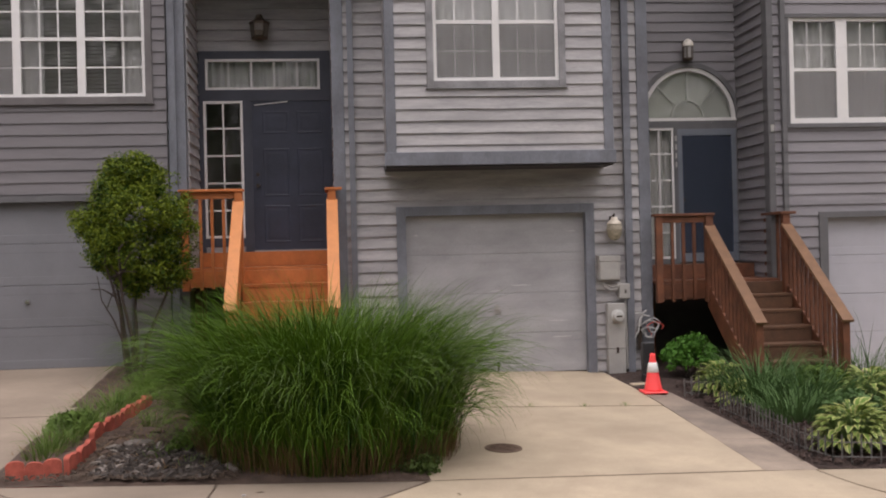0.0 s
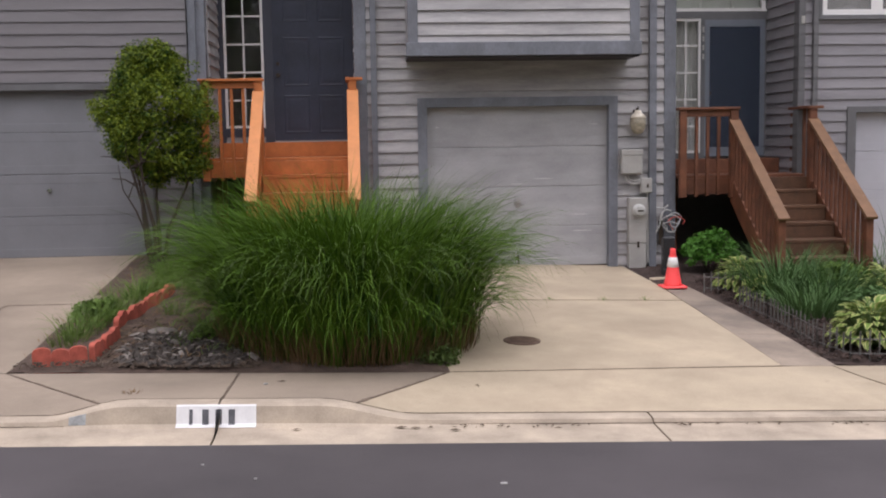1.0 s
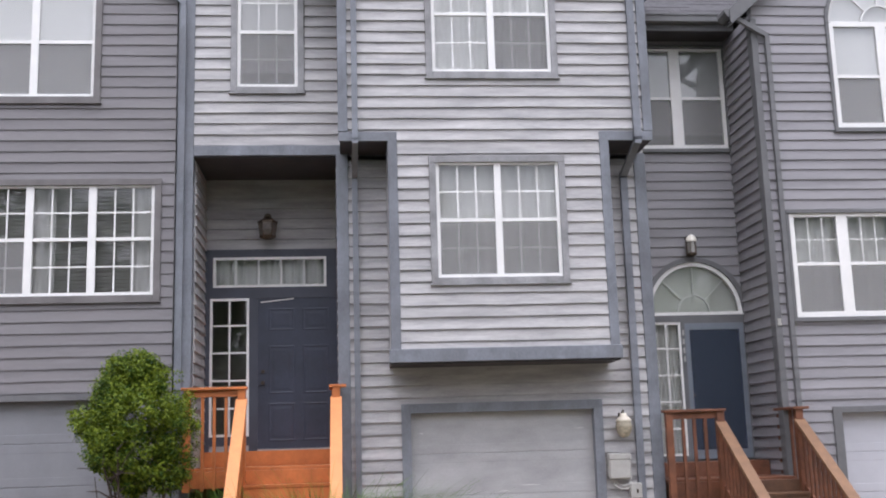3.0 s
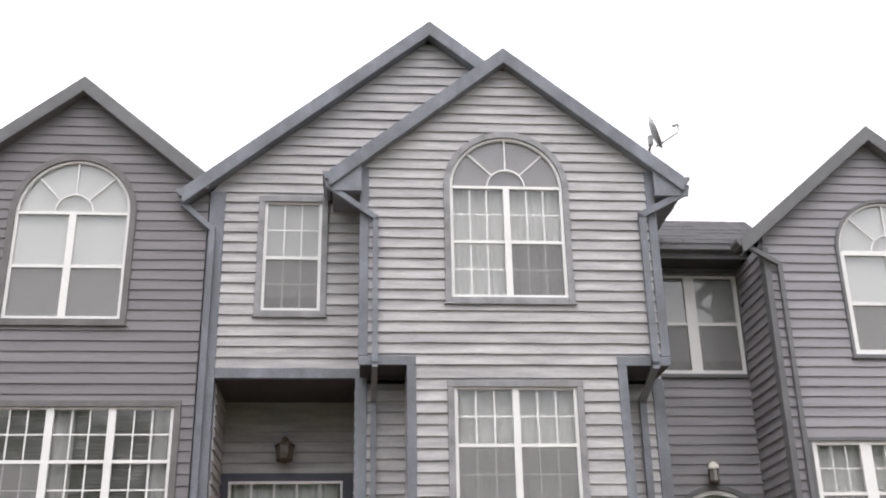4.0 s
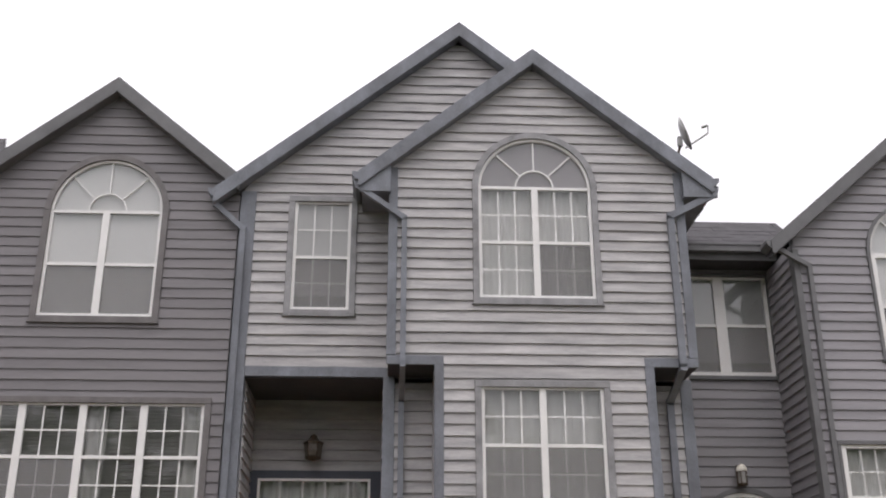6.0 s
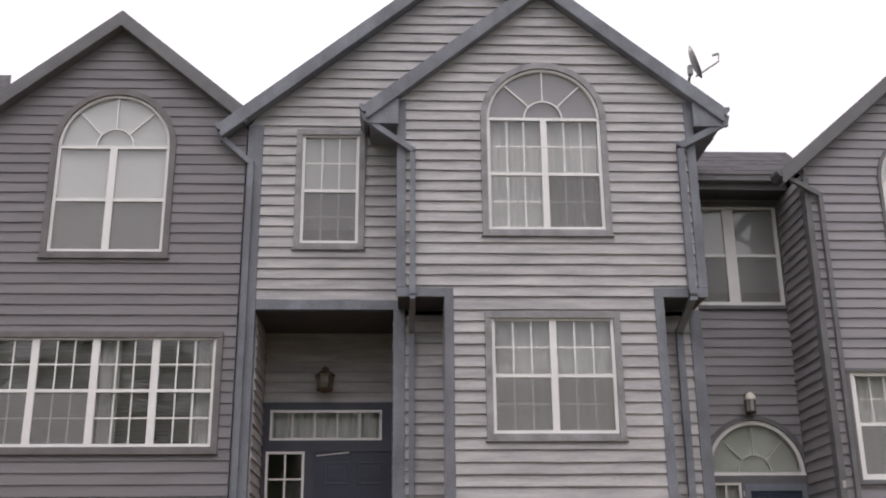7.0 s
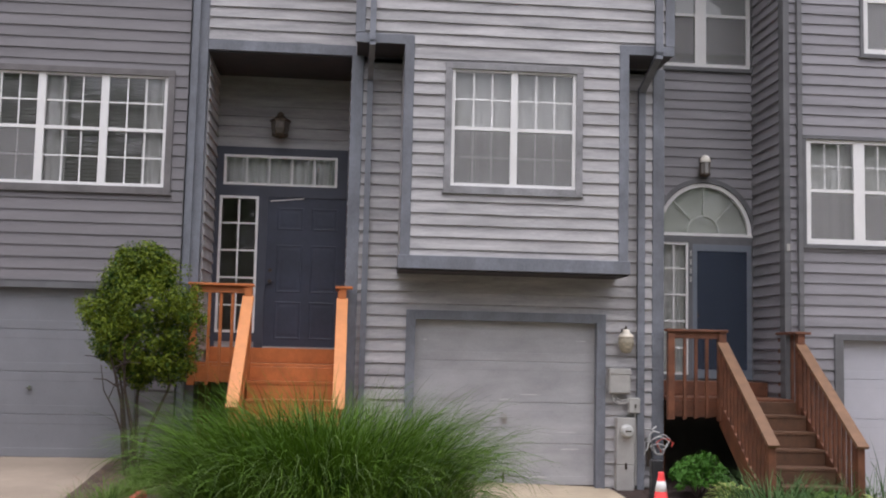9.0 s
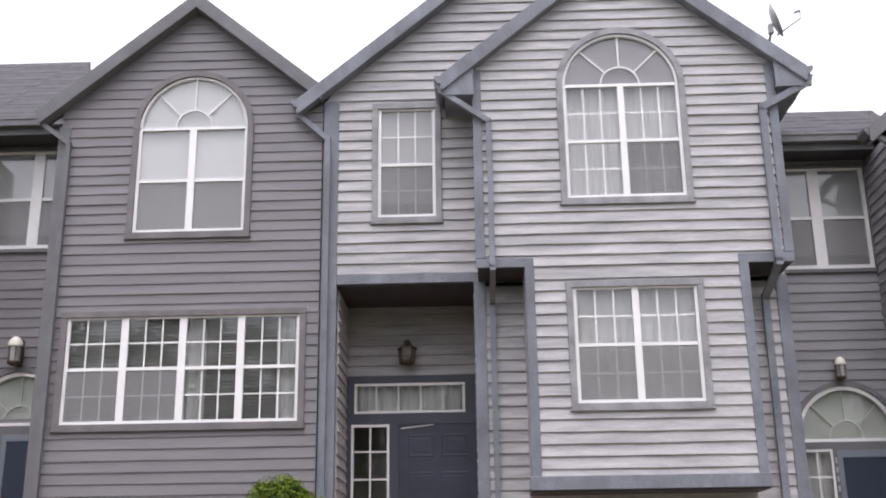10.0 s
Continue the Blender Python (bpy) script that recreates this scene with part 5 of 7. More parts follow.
# ---- satellite dish on the roof edge ----
dish = tagged(empty("satellite_dish", (2.12, -0.5, 8.74)), "small grey satellite dish on the roof edge", "satellite dish")
DISH = mat("dish_grey_paint", (0.42, 0.42, 0.42), 0.5, 0.1, 8, 60, 0.02)
b = bmesh.new()
tube(b, [(0, 0, -0.06), (0, 0, 0.2), (0.04, 0, 0.34)], 0.02, 8)
tube(b, [(-0.12, 0.02, 0.02), (0.0, 0.0, 0.22)], 0.009, 6)
tube(b, [(0.12, 0.02, -0.1), (0.01, 0.0, 0.2)], 0.009, 6)
box(b, -0.06, 0.06, -0.06, 0.06, -0.08, -0.05)
part("mast", b, DARKMETAL, dish)
b = bmesh.new()
lathe(b, [(0.26, 0.055), (0.24, 0.047), (0.16, 0.02), (0.06, 0.003), (0.01, 0.0), (0.01, -0.012), (0.06, -0.01), (0.17, 0.008), (0.262, 0.045)], 0, 0, 24)
tilt = Matrix.Rotation(radians(-18), 3, "Z") @ Matrix.Rotation(radians(73), 3, "Y")
bmesh.ops.rotate(b, verts=b.verts[:], cent=(0, 0, 0), matrix=tilt)
bmesh.ops.translate(b, verts=b.verts[:], vec=(0.075, 0, 0.5))
part("reflector", b, DISH, dish, smooth=True)
b = bmesh.new()
box(b, 0.0, 0.07, -0.04, 0.04, 0.3, 0.46)
part("bracket", b, DISH, dish, bevel=0.01)
b = bmesh.new()
tube(b, [(0.11, 0, 0.28), (0.43, -0.12, 0.47), (0.44, -0.12, 0.6)], 0.014, 6)
tube(b, [(0.44, -0.12, 0.6), (0.35, -0.09, 0.58)], 0.022, 8)
part("feed_arm", b, DISH, dish)

# ---- plain marks beside the neighbouring door ----
boxes("wall_mark", GREYBOX, right_house, [(-9.10, -9.075, 1.158, 1.168, 3.62 - k * 0.13, 3.70 - k * 0.13) for k in range(4)])
boxes("doorbell", GREYBOX, right_house, [(-8.125, -8.08, -0.05, -0.036, 3.61, 3.71)], "small pale grey sensor on the corner")

# worn streaks where the garage door's paint has rubbed pale
WORN = mat("rubbed_pale_paint", (0.56, 0.55, 0.55), 0.6, 0.2, 30, 90, 0.1)
gdoor = [o for o in main.children if o.name.startswith("garage_door")][0]
rr_ = random.Random(44)
for xa, xb, z in ((-0.46, -0.23, 0.625), (0.70, 1.0, 0.67), (-0.5, -0.12, 0.455), (0.74, 1.02, 0.45), (0.12, 0.62, 0.082), (-0.95, -0.7, 0.60), (0.2, 0.5, 1.16), (-1.1, -1.05, 1.86), (0.95, 1.1, 1.88), (-0.1, 0.08, 1.09)):
    b = bmesh.new()
    n = 8
    up, lo = [], []
    for k in range(n + 1):
        x = xa + (xb - xa) * k / n
        e = math.sin(math.pi * k / n) ** 0.5
        up.append((x, z + 0.008 * e * rr_.uniform(0.5, 1.2)))
        lo.append((x, z - 0.006 * e * rr_.uniform(0.3, 1.2)))
    prism(b, lo + up[-2:0:-1], 0.0755, 0.0775)
    part("worn_streak", b, WORN, gdoor, "pale worn streak in the paint")

boxes("threshold", GREYBOX, main, [(-3.29, -2.14, 1.175, 1.214, 1.703, 1.722)], "pale metal door threshold")
b = bmesh.new()
box(b, -0.12, 0.12, -0.06, 0.06, -0.06, 0.02)
ob = part("splash_block", b, CONCRETE, None, bevel=0.012)
ob.location = (1.64, -0.98, ground_z(1.64, -0.98))
tagged(ob, "small pale concrete splash block beside the driveway", "splash block")
b = bmesh.new()
tube(b, [(0, 0.12, 0.1), (0, 0.0, 0.1), (0.02, -0.1, 0.07), (0.03, -0.22, 0.06)], 0.06, 10)
ob = part("drain_pipe", b, SOFFIT, None)
ob.location = (4.5, -0.6, ground_z(4.5, -0.6))
tagged(ob, "short black drain pipe lying by the stairs", "drain pipe")

# ---- planting ----
def leaf_mat(name, colour, tip, rough=0.5, edge=None, trans=0.25, scale=3.0, low=0.45, leaf_share=1.0):
    """Leaf colour varied leaf by leaf and over the plant; edge: a pale margin along the blade's sides."""
    m = bpy.data.materials.new(name)
    m.use_nodes = True
    nodes, links = m.node_tree.nodes, m.node_tree.links
    bs = nodes["Principled BSDF"]
    geo = nodes.new("ShaderNodeNewGeometry")
    info = nodes.new("ShaderNodeObjectInfo")
    noi = nodes.new("ShaderNodeTexNoise")
    noi.inputs["Scale"].default_value = scale
    links.new(geo.outputs["Position"], noi.inputs["Vector"])
    add = nodes.new("ShaderNodeMath")
    add.operation = "MULTIPLY_ADD"
    add.inputs[1].default_value = leaf_share
    links.new(geo.outputs["Random Per Island"], add.inputs[0])
    links.new(noi.outputs["Fac"], add.inputs[2])
    add2 = nodes.new("ShaderNodeMath")
    add2.operation = "MULTIPLY_ADD"
    add2.inputs[1].default_value = 0.35
    links.new(info.outputs["Random"], add2.inputs[0])
    links.new(add.outputs[0], add2.inputs[2])
    ramp = nodes.new("ShaderNodeValToRGB")
    ramp.color_ramp.elements[0].position = low
    ramp.color_ramp.elements[1].position = 1.55 / 1.6
    ramp.color_ramp.elements[0].color = (*colour, 1)
    ramp.color_ramp.elements[1].color = (*tip, 1)
    links.new(add2.outputs[0], ramp.inputs["Fac"])
    out = ramp.outputs["Color"]
    if edge:
        uv = nodes.new("ShaderNodeUVMap")
        sep = nodes.new("ShaderNodeSeparateXYZ")
        links.new(uv.outputs[0], sep.inputs[0])
        wob = nodes.new("ShaderNodeMath")
        wob.operation = "MULTIPLY_ADD"
        wob.inputs[1].default_value = 0.35
        links.new(noi.outputs["Fac"], wob.inputs[0])
        links.new(sep.outputs[0], wob.inputs[2])
        st = nodes.new("ShaderNodeMath")
        st.operation = "GREATER_THAN"
        st.inputs[1].default_value = 0.72
        links.new(wob.outputs[0], st.inputs[0])
        mx = nodes.new("ShaderNodeMix")
        mx.data_type = "RGBA"
        mx.inputs["B"].default_value = (*edge, 1)
        links.new(st.outputs[0], mx.inputs["Factor"])
        links.new(out, mx.inputs["A"])
        out = mx.outputs["Result"]
    links.new(out, bs.inputs["Base Color"])
    bs.inputs["Roughness"].default_value = rough
    bs.inputs["Specular IOR Level"].default_value = 0.2
    if trans:
        tr = nodes.new("ShaderNodeBsdfTranslucent")
        links.new(out, tr.inputs["Color"])
        ms = nodes.new("ShaderNodeMixShader")
        ms.inputs[0].default_value = trans
        links.new(bs.outputs[0], ms.inputs[1])
        links.new(tr.outputs[0], ms.inputs[2])
        links.new(ms.outputs[0], nodes["Material Output"].inputs["Surface"])
    return m


REED = leaf_mat("ornamental_grass_blade", (0.011, 0.037, 0.002), (0.080, 0.155, 0.013), 0.55, trans=0.18, low=0.6)
# Pale ribs and highlights of the arching blades, put into their colour.
REED_PALE = leaf_mat("pale_rib_highlight_blade", (0.045, 0.09, 0.018), (0.145, 0.205, 0.075), 0.5, trans=0.16)
STRAW = leaf_mat("dry_grass_stem", (0.06, 0.036, 0.02), (0.20, 0.125, 0.062), 0.7, trans=0.1)
BUSH = leaf_mat("shrub_leaf", (0.015, 0.050, 0.005), (0.17, 0.22, 0.016), 0.5, trans=0.22, scale=5, low=0.5, leaf_share=0.55)
BRIGHT = leaf_mat("bright_shrub_leaf", (0.018, 0.075, 0.008), (0.072, 0.19, 0.026), 0.5, trans=0.2)
HOSTA = leaf_mat("variegated_leaf", (0.045, 0.12, 0.022), (0.14, 0.23, 0.045), 0.45, edge=(0.42, 0.43, 0.17), trans=0.22)
LILY = leaf_mat("strap_leaf", (0.016, 0.056, 0.016), (0.09, 0.165, 0.055), 0.5, trans=0.2)
WEED = leaf_mat("weed_leaf", (0.035, 0.085, 0.014), (0.125, 0.20, 0.042), 0.5, trans=0.25)
TREE = leaf_mat("tree_leaf", (0.02, 0.05, 0.012), (0.08, 0.12, 0.03), 0.5, trans=0.2, scale=0.6)
BARK = mat("bark", (0.06, 0.045, 0.035), 0.9, 0.35, 12, 80, 0.6)
DIRT = mat("bed_soil", (0.085, 0.056, 0.042), 0.95, 0.5, 6, 60, 0.9, bump_dist=0.04)


def ribbon(verts, faces, p, heading, lean, length, width, droop, n=6, twist=0.0, tipw=0.08, bend=1.0):
    """One grass-like blade that rises from p, leans over and droops."""
    ch, sh = math.cos(heading), math.sin(heading)
    side = Vector((-sh, ch, 0))
    pos = Vector(p)
    ang = lean
    o = len(verts)
    for k in range(n + 1):
        t = k / n
        w = width * (1 - (1 - tipw) * t ** 2.2) * min(1.0, 0.45 + 2.2 * t) / 2
        s = (side * math.cos(twist * t) + Vector((0, 0, 1)) * math.sin(twist * t)) * w
        verts.append(tuple(pos - s))
        verts.append(tuple(pos + s))
        if k < n:
            pos = pos + Vector((ch * math.sin(ang), sh * math.sin(ang), math.cos(ang))) * (length / n)
            ang += droop / n * (0.3 + 0.7 * (1 + bend) * t ** bend)
    for k in range(n):
        a = o + 2 * k
        faces.append((a, a + 1, a + 3, a + 2))


def from_lists(name, verts, faces, material, parent=None, label=""):
    me = bpy.data.meshes.new(name)
    me.from_pydata(verts, [], faces)
    me.materials.append(material)
    ob = new(name, me)
    if parent:
        ob.parent = parent
    if label:
        ob["label"] = label
    return ob


# the great clump of ornamental grass
rg = random.Random(11)
gx, gy = -2.26, -4.26
clump = tagged(empty("ornamental_grass", (gx, gy, ground_z(gx, gy))), "large arching clump of green ornamental grass", "grass")
vs, fs = [], []
for tuft in range(310):
    r = math.sqrt(rg.random())
    a = rg.uniform(0, 2 * math.pi)
    tx, ty = 1.1 * r * math.cos(a), 0.9 * r * math.sin(a)
    th = math.atan2(ty * 1.25, tx) + rg.gauss(0, 0.4)
    tl = rg.uniform(1.5, 1.84)
    lean = 0.02 + 0.13 * r * r + rg.gauss(0, 0.05)
    if r > 0.72:
        tl *= rg.uniform(0.92, 1.06)
    for k in range(20):
        ex, ey = tx + rg.gauss(0, 0.06), ty + rg.gauss(0, 0.06)
        ribbon(vs, fs, (ex, ey, ground_z(gx + ex, gy + ey) - ground_z(gx, gy) - 0.02), th + rg.gauss(0, 0.5), max(0.0, lean + rg.gauss(0, 0.06)), tl * rg.uniform(0.78, 1.03),
               rg.uniform(0.007, 0.015), rg.uniform(1.0, 2.7) * (0.6 + 0.75 * r), 10, rg.uniform(-1.0, 1.0), bend=1.6)
for k in range(1000):
    a = rg.uniform(0, 2 * math.pi)
    r = rg.uniform(0.85, 1.02)
    ex, ey = 1.08 * r * math.cos(a), 0.9 * r * math.sin(a)
    ribbon(vs, fs, (ex, ey, ground_z(gx + ex, gy + ey) - ground_z(gx, gy) - 0.02), math.atan2(ey, ex) + rg.gauss(0, 0.5), rg.uniform(0.1, 0.4), rg.uniform(0.8, 1.35), rg.uniform(0.008, 0.014),
           rg.uniform(2.2, 3.4), 9, rg.uniform(-0.8, 0.8))
from_lists("blades", vs, fs, REED, clump)
vs, fs = [], []
for k in range(430):
    a = rg.uniform(0, 2 * math.pi)
    r = rg.uniform(0.35, 1.0)
    ex, ey = 1.05 * r * math.cos(a), 0.88 * r * math.sin(a)
    ribbon(vs, fs, (ex, ey, ground_z(gx + ex, gy + ey) - ground_z(gx, gy) - 0.02), math.atan2(ey, ex) + rg.gauss(0, 0.45), rg.uniform(0.05, 0.3), rg.uniform(1.25, 1.9), rg.uniform(0.009, 0.016),
           rg.uniform(2.2, 3.3), 12, rg.uniform(-0.6, 0.6), bend=1.9)
from_lists("pale_blades", vs, fs, REED_PALE, clump, "paler blades arching over and hanging down")
vs, fs = [], []
for k in range(4200):
    r = rg.uniform(0.8, 1.1)
    a = rg.uniform(0, 2 * math.pi)
    ex, ey = 1.08 * r * math.cos(a), 0.9 * r * math.sin(a)
    ribbon(vs, fs, (ex, ey, ground_z(gx + ex, gy + ey) - ground_z(gx, gy)), math.atan2(ey, ex) + rg.gauss(0, 0.8), rg.uniform(0.0, 0.5), rg.uniform(0.12, 0.5), rg.uniform(0.004, 0.009),
           rg.uniform(0.2, 2.0), 5)
from_lists("dry_stems", vs, fs, STRAW, clump, "dry straw-coloured stems at the base")


# the round-topped shrub before the neighbour's garage
def leafy(verts, faces, centre, radius, count, size, rnd, flat=0.0):
    """Leaves in a loose shell round a centre: folded rhombs turned every way, leaning outwards."""
    for _ in range(count):
        d = Vector((rnd.gauss(0, 1), rnd.gauss(0, 1), rnd.gauss(0, 1))).normalized()
        p = Vector(centre) + Vector((d.x * radius[0], d.y * radius[1], d.z * radius[2])) * (rnd.uniform(0.55, 1.08))
        up = (d + Vector((rnd.gauss(0, 0.6), rnd.gauss(0, 0.6), 0.5 + rnd.gauss(0, 0.5)))).normalized()
        s = up.cross(Vector((rnd.gauss(0, 1), rnd.gauss(0, 1), rnd.gauss(0, 1)))).normalized()
        f = s.cross(up)
        L = size * rnd.uniform(0.6, 1.25)
        w = L * rnd.uniform(0.42, 0.6)
        o = len(verts)
        base = p - f * L / 2
        verts += [tuple(base), tuple(p + s * w / 2 + up * L * 0.06), tuple(base + f * L), tuple(p - s * w / 2 + up * L * 0.06)]
        faces.append((o, o + 1, o + 2))
        faces.append((o, o + 2, o + 3))


rb = random.Random(5)
bx, by = -4.60, -0.95
bz = ground_z(bx, by)
shrub = tagged(empty("shrub", (bx, by, bz)), "round-topped evergreen shrub with yellow-green new leaves", "shrub")
for k in range(5):
    b = bmesh.new()
    a = 2 * math.pi * k / 5 + rb.uniform(-0.3, 0.3)
    base = Vector((0.07 * math.cos(a), 0.05 * math.sin(a), -0.05))
    m1 = base + Vector((0.08 * math.cos(a), 0.08 * math.sin(a), 0.5 + rb.uniform(-0.1, 0.1)))
    m2 = m1 + Vector((0.16 * math.cos(a) + rb.uniform(-0.1, 0.1), 0.14 * math.sin(a), 0.5))
    tip = m2 + Vector((0.2 * math.cos(a), 0.2 * math.sin(a), 0.6))
    tube(b, [base, m1, m2, tip], 0.036, 6, 0.008)
    for j in range(6):
        s = m2.lerp(tip, rb.random())
        q = s + Vector((rb.uniform(-0.35, 0.35), rb.uniform(-0.3, 0.3), rb.uniform(0.05, 0.4)))
        tube(b, [s, s.lerp(q, 0.5) + Vector((0, 0, 0.04)), q], 0.011, 5, 0.004)
    part("stem", b, BARK, shrub, "thin grey-brown stem")
b = bmesh.new()
tube(b, [(-0.08, 0, 0.35), (-0.22, -0.05, 0.75), (-0.36, -0.06, 1.0), (-0.4, -0.08, 1.3)], 0.014, 5, 0.004)
tube(b, [(-0.3, -0.05, 0.9), (-0.2, -0.08, 1.15), (-0.2, -0.1, 1.3)], 0.008, 5, 0.003)
part("bare_twig", b, BARK, shrub, "bare twig leaning out low down")
vs, fs = [], []
zc = 1.19 - bz


def crown_half(h, side):
    """Half-width of the crown at relative height h: broad shoulders, hanging low on one side."""
    keys = ((0.0, 0.0, 0.52), (0.08, 0.06, 0.70), (0.15, 0.22, 0.78), (0.21, 0.50, 0.80), (0.30, 0.66, 0.82), (0.48, 0.73, 0.82), (0.64, 0.66, 0.78), (0.73, 0.52, 0.66), (0.80, 0.42, 0.56), (0.90, 0.40, 0.42), (0.965, 0.32, 0.30), (1.0, 0.16, 0.16))
    for p, q in zip(keys, keys[1:]):
        if p[0] <= h <= q[0]:
            u = (h - p[0]) / (q[0] - p[0])
            c = 1 if side < 0 else 2
            return p[c] + (q[c] - p[c]) * u
    return 0.2


for k in range(360):
    h = rb.random()
    a = rb.uniform(0, 2 * math.pi)
    ca, sa = math.cos(a), math.sin(a)
    lump = 0.98 + 0.36 * noise.noise((ca * 2.1 + 5, sa * 2.1, h * 4.6 + 2))
    w = crown_half(h, ca)
    d = 0.75 * (crown_half(h, 1) + crown_half(h, -1)) / 2
    rr = rb.uniform(0.72, 1.0) * lump
    R = rb.uniform(0.07, 0.16)
    c = ((w - 0.6 * R) * ca * rr, (d - 0.5 * R) * sa * rr, zc + 0.04 + h * 1.65)
    leafy(vs, fs, c, (R, R, R * 0.8), 92, 0.039, rb)
for k in range(170):
    h = rb.uniform(0.1, 0.93)
    a = rb.uniform(0, 2 * math.pi)
    w = crown_half(h, math.cos(a)) * 0.55
    leafy(vs, fs, (w * math.cos(a), 0.5 * w * math.sin(a), zc + 0.03 + h * 1.62), (0.17, 0.17, 0.15), 60, 0.055, rb)
from_lists("leaves", vs, fs, BUSH, shrub)


# bright low shrub under the brown porch
def low_shrub(x, y, label, mater, wide, high, count, size, seed):
    rs = random.Random(seed)
    z = ground_z(x, y) - 0.05
    t = tagged(empty("shrub", (x, y, z)), label, "shrub")
    for k in range(6):
        s = bmesh.new()
        a = k * 1.05
        tube(s, [(0, 0, 0), (0.4 * wide * math.cos(a) * 0.5, 0.4 * wide * math.sin(a) * 0.5, high * 0.45), (0.4 * wide * math.cos(a), 0.4 * wide * math.sin(a), high * 0.8)], 0.01, 5, 0.004)
        part("stem", s, BARK, t)
    v, f = [], []
    for k in range(count):
        a, u = rs.uniform(0, 2 * math.pi), rs.random()
        rr = wide / 2 * math.sqrt(rs.random())
        c = (rr * math.cos(a), rr * math.sin(a), high * (0.3 + 0.62 * math.sqrt(max(0, 1 - (2 * rr / wide) ** 2)) * (0.5 + 0.5 * u)))
        leafy(v, f, c, (0.08, 0.08, 0.06), 26, size, rs)
    from_lists("leaves", v, f, mater, t)
    return t


low_shrub(2.44, -0.55, "low bright green leafy shrub beside the stairs", BRIGHT, 0.72, 0.68, 110, 0.062, 21)
low_shrub(-8.15, -1.0, "low green shrub beside the neighbour's garage", BRIGHT, 0.9, 0.55, 70, 0.08, 23)


# hostas: one leaf shape, many leaves
def hosta_leaf(length, width):
    v, f, uv = [], [], []
    n, m = 6, 4
    for i in range(n + 1):
        t = i / n
        w = width / 2 * math.sin(math.pi * min(1, t * 0.93 + 0.07) ** 0.8) + 0.004
        z = 0.10 * length * math.sin(t * 2.2) - 0.28 * length * t * t
        for j in range(m + 1):
            u = 2 * j / m - 1
            v.append((length * t, w * u, z + 0.18 * w * abs(u)))
            uv.append((abs(u), t))
    for i in range(n):
        for j in range(m):
            a = i * (m + 1) + j
            f.append((a, a + m + 1, a + m + 2, a + 1))
    me = bpy.data.meshes.new("leaf")
    me.from_pydata(v, [], f)
    lay = me.uv_layers.new(name="uv")
    for lp in me.loops:
        lay.data[lp.index].uv = uv[lp.vertex_index]
    for p in me.polygons:
        p.use_smooth = True
    me.materials.append(HOSTA)
    return me


HLEAF = [hosta_leaf(0.27, 0.13), hosta_leaf(0.22, 0.115)]
STALK = mat("pale_leaf_stalk", (0.16, 0.24, 0.08), 0.5, 0.2, 20, 60, 0)


def hosta(x, y, wide, high, leaves, seed, label):
    rs = random.Random(seed)
    z = ground_z(x, y) - 0.06
    t = tagged(empty("hosta", (x, y, z)), label, "plant", "hostas in the bed")
    s = bmesh.new()
    leaves = int(leaves * 1.8)
    for k in range(leaves):
        q = (k + 0.5) / leaves
        a = k * 2.399 + rs.uniform(-0.2, 0.2)
        rr = wide / 2 * (0.12 + 0.55 * math.sqrt(q)) * rs.uniform(0.85, 1.1)
        zz = high * (1.0 - 0.62 * q) * rs.uniform(0.85, 1.05)
        px, py = rr * math.cos(a), rr * math.sin(a)
        ob = new("leaf", HLEAF[k % 2])
        ob.parent = t
        sc = 0.48 * rs.uniform(0.7, 1.25)
        ob.matrix_basis = Matrix.LocRotScale((px * 0.75, py * 0.75, zz), Euler((rs.uniform(-0.25, 0.25), -0.5 + 0.95 * q + rs.uniform(-0.15, 0.15), a), "XYZ"), (sc, sc, sc))
        tube(s, [(0.02 * math.cos(a), 0.02 * math.sin(a), 0), (px * 0.45, py * 0.45, zz * 0.7), (px * 0.75, py * 0.75, zz)], 0.005, 4)
    part("crown", s, STALK, t)
    return t


hosta(2.64, -4.6, 1.35, 0.5, 165, 31, "large variegated hosta with cream-edged leaves at the bed's front")
hosta(2.40, -1.78, 1.1, 0.44, 100, 32, "variegated hosta with cream-edged leaves behind the wire border")
hosta(3.75, -2.75, 1.1, 0.52, 90, 33, "variegated hosta with cream-edged leaves among the lilies")
hosta(2.36, -2.35, 0.55, 0.28, 34, 34, "small variegated hosta beside the wire border")
hosta(3.75, -3.75, 1.1, 0.52, 90, 35, "variegated hosta with cream-edged leaves at the bed's middle")
hosta(4.25, -3.2, 0.9, 0.45, 70, 36, "variegated hosta near the neighbouring driveway")


def strap_clump(x, y, wide, high, count, seed, label, mater=None, name="daylily", cat="plant", width=(0.012, 0.02)):
    rs = random.Random(seed)
    z = ground_z(x, y) - 0.04
    t = tagged(empty(name, (x, y, z)), label, cat, "strap-leaved clumps" if name == "daylily" else "weed tufts")
    v, f = [], []
    for k in range(count):
        r = wide * 0.33 * math.sqrt(rs.random())
        a = rs.uniform(0, 2 * math.pi)
        ribbon(v, f, (r * math.cos(a), r * math.sin(a), 0), a + rs.gauss(0, 0.6), 0.1 + 0.4 * r / (wide * 0.33), high * rs.uniform(0.55, 1.6), rs.uniform(*width), rs.uniform(0.5, 2.3), 6, rs.uniform(-0.6, 0.6), 0.1)
    from_lists("leaves", v, f, mater or LILY, t)
    return t


